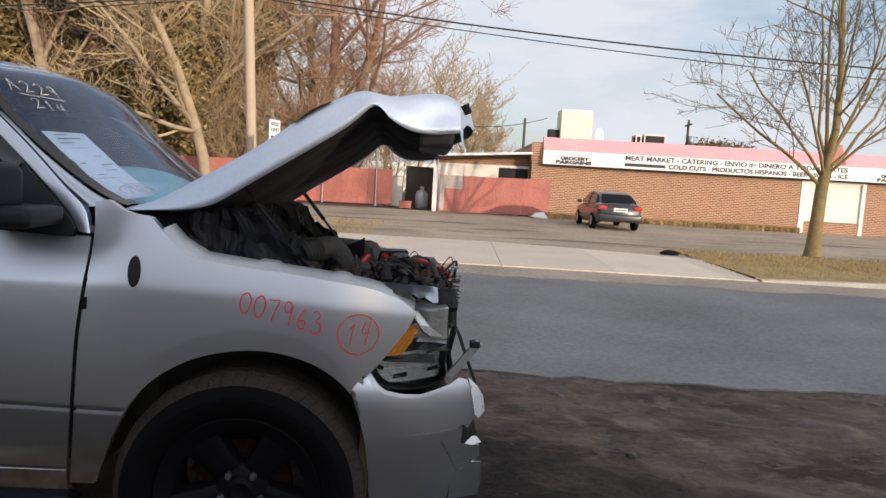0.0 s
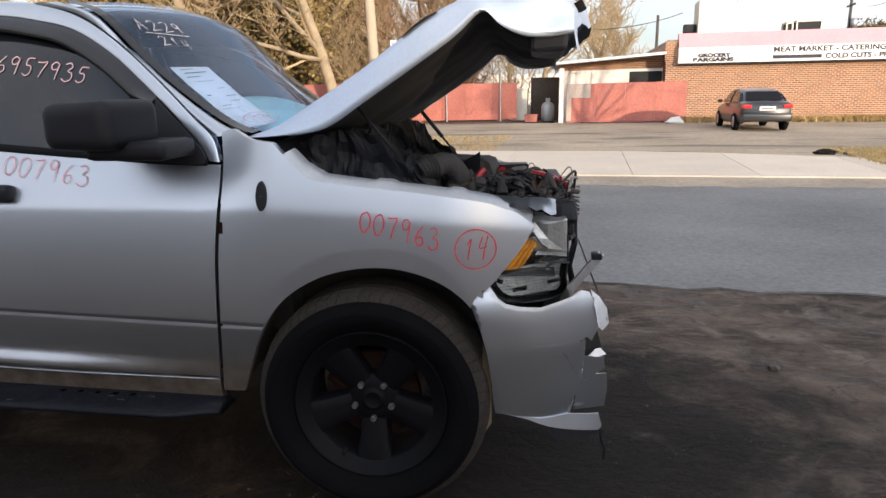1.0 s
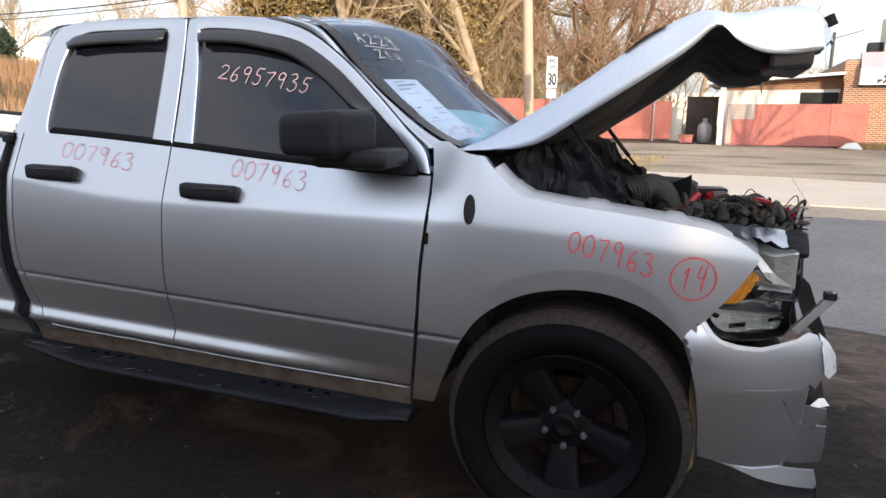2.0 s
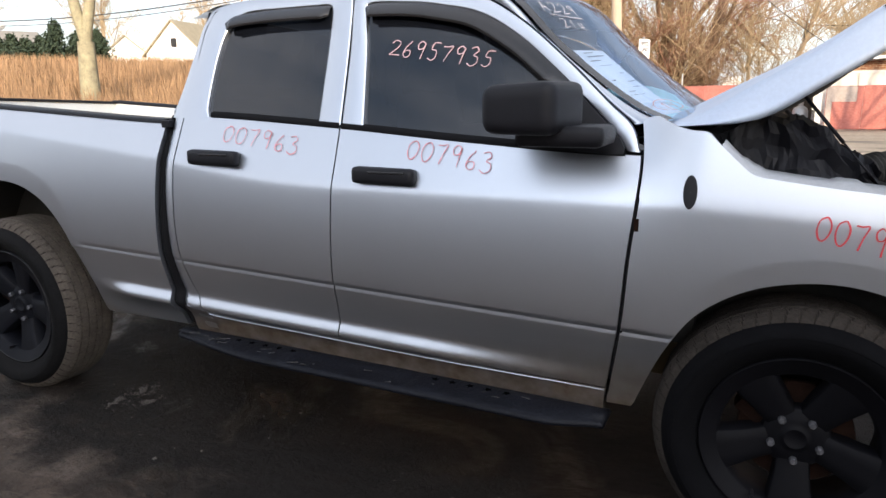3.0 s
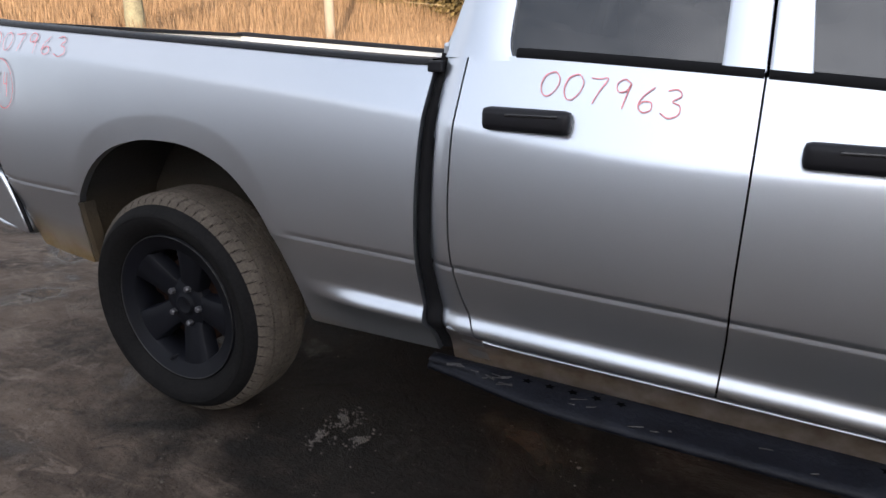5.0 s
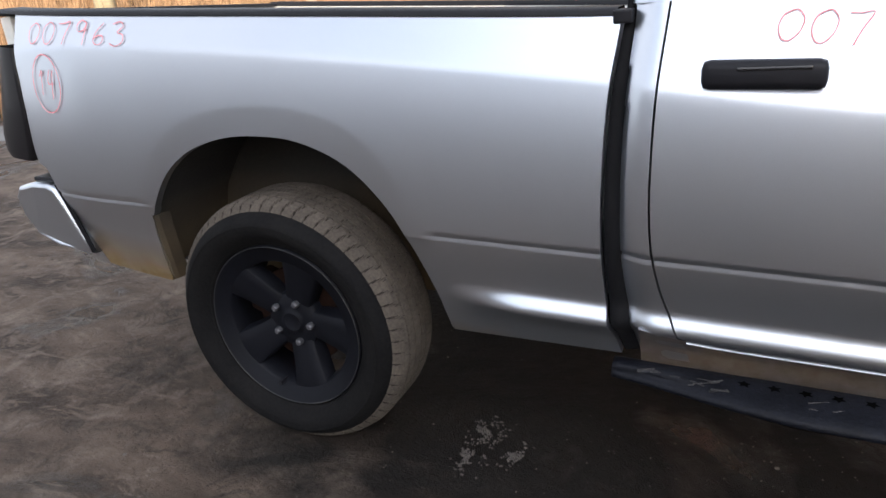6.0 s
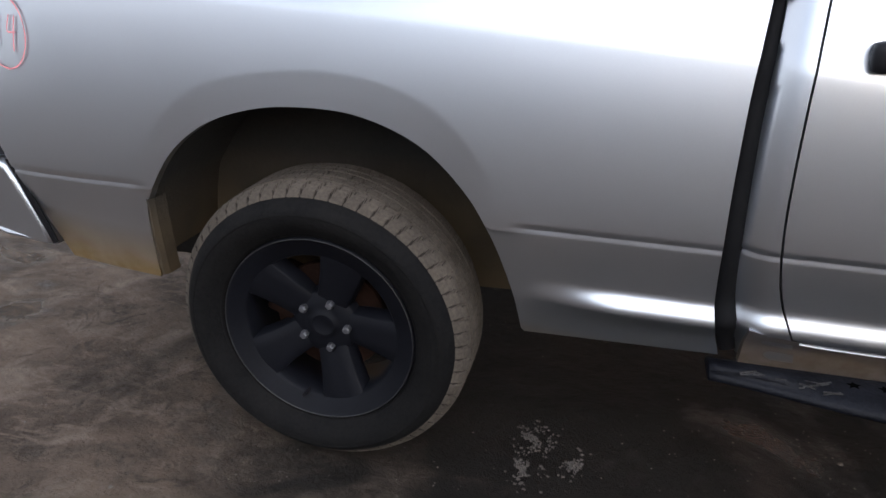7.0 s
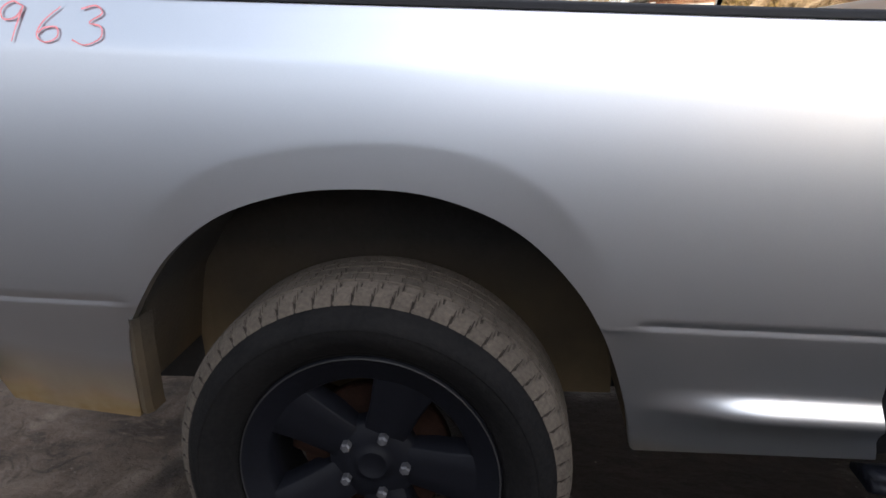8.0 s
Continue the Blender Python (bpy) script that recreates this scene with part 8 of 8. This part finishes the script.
for v in bm.verts:
    if v.co.z > 0.1:
        v.co.x, v.co.y = v.co.x * 0.5, v.co.y * 0.5
for v in bm.verts:
    v.co += noise.noise_vector(v.co * 4) * 0.08
rk = part("white_rock", bm, WHITE_WALL, None, smooth=True, loc=STREET @ pose(4.25, 27.3, 0.0))
tagged(rk, "white painted rock at the wall's corner", "rock")

# -- lean-to annex beside the shop and its red gate
annex = thing("annex_building", "white lean-to annex with a sloping roof beside the shop", "shed", STREET.copy())
bm = bmesh.new()
prism(bm, [(-0.42, -0.1), (3.84, -0.1), (3.84, 2.24), (-0.42, 2.20)], WV + 0.9, WV + 1.1)
part("wall", bm, WHITE_WALL, annex, "white painted front wall")
wall_box(-0.46, -0.27, -0.1, 2.3, "post", WHITE_WALL, annex, WV - 0.05, WV + 0.2)
bm = bmesh.new()
prism(bm, [(-1.0, 2.52), (3.84, 2.86), (3.84, 2.76), (-1.0, 2.42)], WV - 0.2, WV + 9)
bmesh.ops.recalc_face_normals(bm, faces=bm.faces)
part("roof", bm, SIGN_WHITE, annex, "white-edged sloping roof")
bm = bmesh.new()
prism(bm, [(-0.42, 2.20), (3.84, 2.24), (3.84, 2.72), (-0.42, 2.43)], WV + 0.9, WV + 1.05)
part("gable_wall", bm, BRICK, annex, "brown upper wall")
bm = bmesh.new()
box(bm, (-0.42, WV + 1.1, -0.1), (-0.25, WV + 9, 2.4))
part("wall", bm, WHITE_WALL, annex)
# The opening is a near-black panel: its shade is put into the colour.
for u0, u1, z0, z1, mat, nm, lb in ((-0.20, 3.84, 2.12, 2.20, SIGN_WHITE, "fascia_board", "white board"), (2.35, 2.46, 1.4, 2.12, WHITE_WALL, "post", ""), (0.9, 2.35, 1.45, 2.12, WHITE_WALL, "panel", "white panel"), (2.46, 3.8, 1.3, 2.12, DARK, "opening", "near-black panel for the dark opening under the roof")):
    wall_box(u0, u1, z0, z1, nm, mat, annex, WV + 0.84, WV + 0.898, lb)
def board_fence(name, label, u0, u1, v, z0, z1, mat, step=0.20, turn=0):
    t = thing(name, label, "fence", STREET.copy())
    k, u = 0, u0
    me = None
    while u < u1 - 0.01:
        w = min(step, u1 - u) - 0.006
        if me is None:
            bm = bmesh.new()
            box(bm, (0, -0.012, 0), (step - 0.006, 0.012, z1 - z0), 0.004)
            ob = part("board", bm, mat, t)
            me = ob.data
        else:
            ob = new("board", me)
            ob.parent = t
        ob.matrix_basis = pose(u, v + 0.004 * ((k * 7) % 3), z0 + 0.012 * ((k * 5) % 4 - 1.5))
        k, u = k + 1, u + step
    for z in (z0 + 0.3, z1 - 0.3):
        bm = bmesh.new()
        box(bm, (u0, v + 0.015, z - 0.04), (u1, v + 0.055, z + 0.04), 0.004)
        part("rail", bm, mat, t)
    return t
gate = board_fence("red_gate", "faded red board gate in front of the annex", -0.15, 3.72, WV - 0.1, 0.06, 1.66, RED_FENCE, 1.22)
for u0, u1, z0, z1 in ((-0.13, 0.86, 1.06, 1.63), (-0.13, 0.07, 0.10, 1.058)):
    wall_box(u0, u1, z0, z1, "patch", PATCH, gate, WV - 0.128, WV - 0.114, "unpainted grey patch")
board_fence("red_fence", "faded red board fence along the lot", -7.4, -3.3, 30.6, 0.05, 1.75, RED_FENCE, 1.22)
board_fence("red_fence", "faded red board fence behind the trees", -19, -7.9, 29.2, 0.05, 1.85, RED_FENCE, 1.22)
for u in (-7.6, -5.9, -3.3):
    bm = bmesh.new()
    tube(bm, [tuple(S(u, 30.5, -0.1)), tuple(S(u, 30.5, 2.3))], 0.035, 10)
    tagged(part("fence_post", bm, METAL_GREY), "galvanised steel fence post", "fence post", "steel fence posts")
cl = thing("chain_link_gate", "open green chain link gate", "gate", STREET @ pose(-7.6, 28.6, 0, 0, 0, 75))
for a, b in (((0, 0, 0.1), (0, 0, 1.9)), ((1.9, 0, 0.1), (1.9, 0, 1.9)), ((0, 0, 1.9), (1.9, 0, 1.9)), ((0, 0, 0.1), (1.9, 0, 0.1))):
    bm = bmesh.new()
    tube(bm, [a, b], 0.03, 8)
    part("gate_tube", bm, METAL_GREY, cl)
bm = bmesh.new()
for k in range(20):
    for s in (1, -1):
        x = 0.1 * k
        tube(bm, [(x, 0, 0.1 if s > 0 else 1.9), (min(1.9, x + 0.9), 0, (0.1 if s > 0 else 1.9) + s * 1.8 * (min(1.9, x + 0.9) - x) / 0.9)], 0.006, 4, False)
part("mesh", bm, METAL_GREY, cl)
# yard clutter between fence and annex
def crate(u, v, w, d, h, mat, name, label, cat):
    t = thing(name, label, cat, STREET @ pose(u, v, 0))
    bm = bmesh.new()
    box(bm, (-w / 2, -d / 2, 0), (w / 2, d / 2, h), 0.03)
    part("body", bm, mat, t)
    bm = bmesh.new()
    box(bm, (-w / 2 - 0.03, -d / 2 - 0.03, h), (w / 2 + 0.03, d / 2 + 0.03, h + 0.06), 0.015)
    part("lid", bm, mat, t)
crate(-2.45, 31.2, 0.78, 0.6, 1.46, CREAM, "storage_cabinet", "cream metal storage cabinet in the yard", "cabinet")
tank = thing("gas_cylinder", "grey gas cylinder standing beside the annex", "gas cylinder", STREET @ pose(-1.02, 29.6, 0.0))
bm = bmesh.new()
lathe(bm, [(0.0005, 0.0), (0.26, 0.0), (0.29, 0.05), (0.29, 0.68), (0.24, 0.80), (0.12, 0.87), (0.0005, 0.88)], 24, None)
bmesh.ops.recalc_face_normals(bm, faces=bm.faces)
part("body", bm, METAL_GREY, tank, smooth=True, loc=pose(0, 0, 0, 90))
bm = bmesh.new()
tube(bm, [(0.0, 0.0, 0.86), (0.0, 0.0, 1.05)], 0.10, 12)
part("valve_collar", bm, METAL_GREY, tank)
crate(-1.35, 33.0, 1.35, 1.0, 1.95, TARP, "dark_shed", "dark brown shed under an old tarpaulin", "shed")
crate(-1.75, 29.4, 0.55, 0.4, 0.28, RED_FENCE, "red_board_stack", "low stack of red boards", "board stack")
p = S(-9, 46)
wh = thing("warehouse", "long white flat building behind the fence", "building", STREET @ pose(-6, 62, 0))
bm = bmesh.new()
box(bm, (-9, 0, 0), (9, 8, 2.1))
part("wall", bm, WHITE_WALL, wh)
bm = bmesh.new()
box(bm, (-9.2, -0.2, 2.1), (9.2, 8.2, 2.75))
part("roof", bm, SIGN_WHITE, wh, "deep white roof edge")

# -- parked saloon car, seen from behind
car = thing("parked_car", "dark grey saloon car parked facing the brick wall", "car", STREET @ pose(6.32, 23.6, 0.012, 0, 0, 91) @ Matrix.Diagonal((0.94, 0.93, 0.92, 1.0)))
def car_section(x):
    """Half width, sill, waist, roof heights at x along the car (front +)."""
    hw = float(np.interp(x, (-2.25, -2.1, -1.2, 0.5, 1.6, 2.1, 2.25), (0.74, 0.83, 0.88, 0.88, 0.86, 0.78, 0.62)))
    waist = float(np.interp(x, (-2.25, -2.15, -1.75, -1.2, 0, 1.0, 1.9, 2.2), (0.78, 0.98, 1.03, 1.0, 0.94, 0.92, 0.78, 0.60)))
    return hw, waist
bm = bmesh.new()
rows = []
for i in range(46):
    x = -2.25 + 4.5 * i / 45
    hw, waist = car_section(x)
    low = 0.24 + 0.10 * smooth01((abs(x) - 1.9) / 0.35)
    rows.append([(x, -hw * 0.85, low), (x, -hw * 0.97, low + 0.10), (x, -hw, 0.55), (x, -hw * 0.99, 0.72), (x, -hw * 0.94, waist - 0.04), (x, -hw * 0.86, waist), (x, 0, waist + 0.03), (x, hw * 0.86, waist), (x, hw * 0.94, waist - 0.04), (x, hw * 0.99, 0.72), (x, hw, 0.55), (x, hw * 0.97, low + 0.10), (x, hw * 0.85, low)])
vs = sheet(bm, rows)
bm.faces.new(vs[0][::-1])
bm.faces.new(vs[-1])
bmesh.ops.recalc_face_normals(bm, faces=bm.faces)
body = part("body", bm, CAR_PAINT, car, "dark grey metallic body", smooth=True)
bm = bmesh.new()
rows = []
roof_line = [(-1.78, 1.02, 0.70), (-1.25, 1.34, 0.60), (-0.85, 1.44, 0.585), (-0.2, 1.475, 0.58), (0.25, 1.44, 0.59), (0.7, 1.24, 0.64), (1.15, 0.95, 0.72)]
for x, z, w in spline(roof_line, 4):
    rows.append([(x, -w - 0.15 * (z - 0.95) * 0.0, z - 0.06), (x, -w * 0.93, z - 0.012), (x, -w * 0.6, z + 0.006), (x, 0, z + 0.015), (x, w * 0.6, z + 0.006), (x, w * 0.93, z - 0.012), (x, w, z - 0.06)])
sheet(bm, rows)
bmesh.ops.recalc_face_normals(bm, faces=bm.faces)
part("cabin_roof", bm, CAR_PAINT, body, smooth=True)
for s in (-1, 1):
    bm = bmesh.new()
    prism(bm, [(-1.62, 1.0), (-1.18, 1.31), (-0.8, 1.40), (-0.2, 1.43), (0.22, 1.39), (0.62, 1.2), (0.95, 0.96)], s * 0.60, s * 0.80)
    for v in bm.verts:
        if abs(v.co.y) > 0.7:
            v.co.y = s * (0.82 - 0.42 * (v.co.z - 0.96))
    bmesh.ops.recalc_face_normals(bm, faces=bm.faces)
    part("side_window", bm, GLASS_TINT, car)
    bm = bmesh.new()
    prism(bm, [(-0.32, 0.97), (-0.24, 0.97), (-0.22, 1.43), (-0.30, 1.43)], s * 0.62, s * 0.83)
    for v in bm.verts:
        if abs(v.co.y) > 0.7:
            v.co.y = s * (0.835 - 0.42 * (v.co.z - 0.96))
    bmesh.ops.recalc_face_normals(bm, faces=bm.faces)
    part("door_pillar", bm, BLACK, car)
    bm = bmesh.new()
    box(bm, (0.70, s * 0.88, 0.96), (0.88, s * 1.04, 1.07), 0.03)
    part("wing_mirror", bm, CAR_PAINT, car, smooth=True)
    bm = bmesh.new()
    box(bm, (-2.262, s * 0.50, 0.79), (-2.02, s * 0.81, 0.93), 0.04)
    part("tail_light", bm, TAIL_RED, car, "red tail light")
bm = bmesh.new()
sheet(bm, [[(-1.72, -0.62, 1.055), (-1.72, 0.62, 1.055)], [(-1.27, -0.53, 1.348), (-1.27, 0.53, 1.348)]])
for v in bm.verts:
    v.co += Vector((-0.03, 0, 0.015))
part("rear_window", bm, DARK_LENS, car, "dark rear window")
bm = bmesh.new()
box(bm, (-2.275, -0.26, 0.72), (-2.24, 0.26, 0.86), 0.01)
pl = part("number_plate", bm, SIGN_WHITE, car, "white plate with a blank bar")
bm = bmesh.new()
box(bm, (-2.280, -0.19, 0.765), (-2.274, 0.19, 0.815))
part("plate_bar", bm, INK, pl)
bm = bmesh.new()
box(bm, (-2.31, -0.80, 0.34), (-2.05, 0.80, 0.62), 0.06)
part("bumper", bm, CAR_PAINT, car, smooth=True)
for x in (-1.35, 1.35):
    for s in (-1, 1):
        bm = bmesh.new()
        lathe(bm, [(0.0005, 0.02), (0.18, 0.03), (0.21, 0.0), (0.29, 0.0), (0.315, 0.03), (0.315, 0.18), (0.2, 0.2)], 28, None)
        bmesh.ops.recalc_face_normals(bm, faces=bm.faces)
        w = part("wheel", bm, TYRE, car, "black car tyre", loc=pose(x, s * 0.90, 0.31, 0, 0, 0 if s < 0 else 180), smooth=True)
        bm = bmesh.new()
        lathe(bm, [(0.0005, -0.004), (0.05, -0.002), (0.19, 0.004), (0.205, 0.015)], 20, None)
        part("hubcap", bm, METAL_GREY, w)

# -- loose stones, litter and crust on the dirt
random.seed(21)
def pebble(x, y, s, name="stone", mat=None, label="small loose stone on the dirt", flat=0.6):
    bm = bmesh.new()
    bmesh.ops.create_icosphere(bm, subdivisions=1, radius=s)
    for v in bm.verts:
        v.co += noise.noise_vector(v.co * (2.2 / s) + Vector((x, y, 0))) * s * 0.5
        v.co.z *= flat
    ob = part(name, bm, mat or STONE, None, loc=pose(x, y, ground_z(x, y) + s * flat * 0.35, 0, 0, random.uniform(0, 360)))
    return tagged(ob, label, "stone", "loose stones")
p = S(1.76, 1.63)
pebble(p.x, p.y, 0.04)
for k in range(150):
    x, y = random.uniform(-5.5, 3.4), random.uniform(-0.9, 3.0)
    if x < 0.9 and 0.0 < y < 2.0 and random.random() < 0.7:
        continue
    pebble(x, y, random.choice((0.005, 0.006, 0.008, 0.012)))
vs, fs = [], []
for k in range(14000):
    x, y = random.uniform(-6, 4.2), random.uniform(-1.4, 3.4)
    if noise.noise((x * 1.3, y * 1.3, 9)) + 0.5 * noise.noise((x * 4, y * 4, 3)) < random.uniform(-0.35, 0.5):
        continue
    s = random.uniform(0.0015, 0.005)
    z = ground_z(x, y)
    i = len(vs)
    a = random.uniform(0, 6.28)
    vs += [(x + s * math.cos(a + t), y + s * math.sin(a + t), z - 0.001) for t in (0, 2.1, 4.2)] + [(x, y, z + s * 0.8)]
    fs += [(i, i + 1, i + 3), (i + 1, i + 2, i + 3), (i + 2, i, i + 3)]
m = bpy.data.meshes.new("grit")
m.from_pydata(vs, [], fs)
m.materials.append(STONE)
tagged(new("grit", m), "fine grey grit scattered on the dirt", "grit", kind="stuff")
for cx, cy, r in ((-2.95, 0.22, 0.11), (-2.96, 0.06, 0.09), (-2.82, 0.12, 0.06)):
    vs, fs = [], []
    for k in range(int(3200 * r)):
        d, a = r * abs(random.gauss(0, 0.5)), random.uniform(0, 6.28)
        x, y = cx + 0.7 * d * math.cos(a), cy + d * math.sin(a)
        if noise.noise((x * 22, y * 22, 3)) < -0.05:
            continue
        s, z = random.uniform(0.002, 0.008), ground_z(x, y)
        i = len(vs)
        t0 = random.uniform(0, 6.28)
        vs += [(x + s * random.uniform(0.5, 1.2) * math.cos(t0 + t), y + s * random.uniform(0.5, 1.2) * math.sin(t0 + t), z + random.uniform(0, 0.003)) for t in (0, 1.26, 2.5, 3.8, 5.0)] + [(x, y, z + 0.004 + s * 0.3)]
        fs += [(i + q, i + (q + 1) % 5, i + 5) for q in range(5)]
    m = bpy.data.meshes.new("dried_crust")
    m.from_pydata(vs, [], fs)
    m.materials.append(CRUST)
    tagged(new("dried_crust", m), "pale dried crust flaking on the dirt", "crust", "dried crusts", "stuff")
p = S(5.72, 13.75)
bm = bmesh.new()
bmesh.ops.create_icosphere(bm, subdivisions=3, radius=0.13)
for v in bm.verts:
    v.co += noise.noise_vector(v.co * 14) * 0.08
    v.co.x *= 1.6
    v.co.z *= 0.5
tagged(part("dirt_clod", bm, DIRT, None, loc=pose(p.x, p.y, 0.045)), "dark clod of earth on the apron", "clod")

# -- behind the camera: a long unseen building, added to cast shade over the yard
BACK_H = (7.4 + 40.0) / -SUN_TO.y * SUN_TO.z
back = thing("yard_building", "unseen plain grey building added to shade the yard", "building", kind="structure")
bm = bmesh.new()
box(bm, (-60, -52, -0.1), (90, -40, BACK_H))
part("wall", bm, SIDING, back)
bm = bmesh.new()
box(bm, (-60.3, -52.3, BACK_H), (90.3, -40.3, BACK_H + 0.25))
part("roof", bm, ROOF_GREY, back)
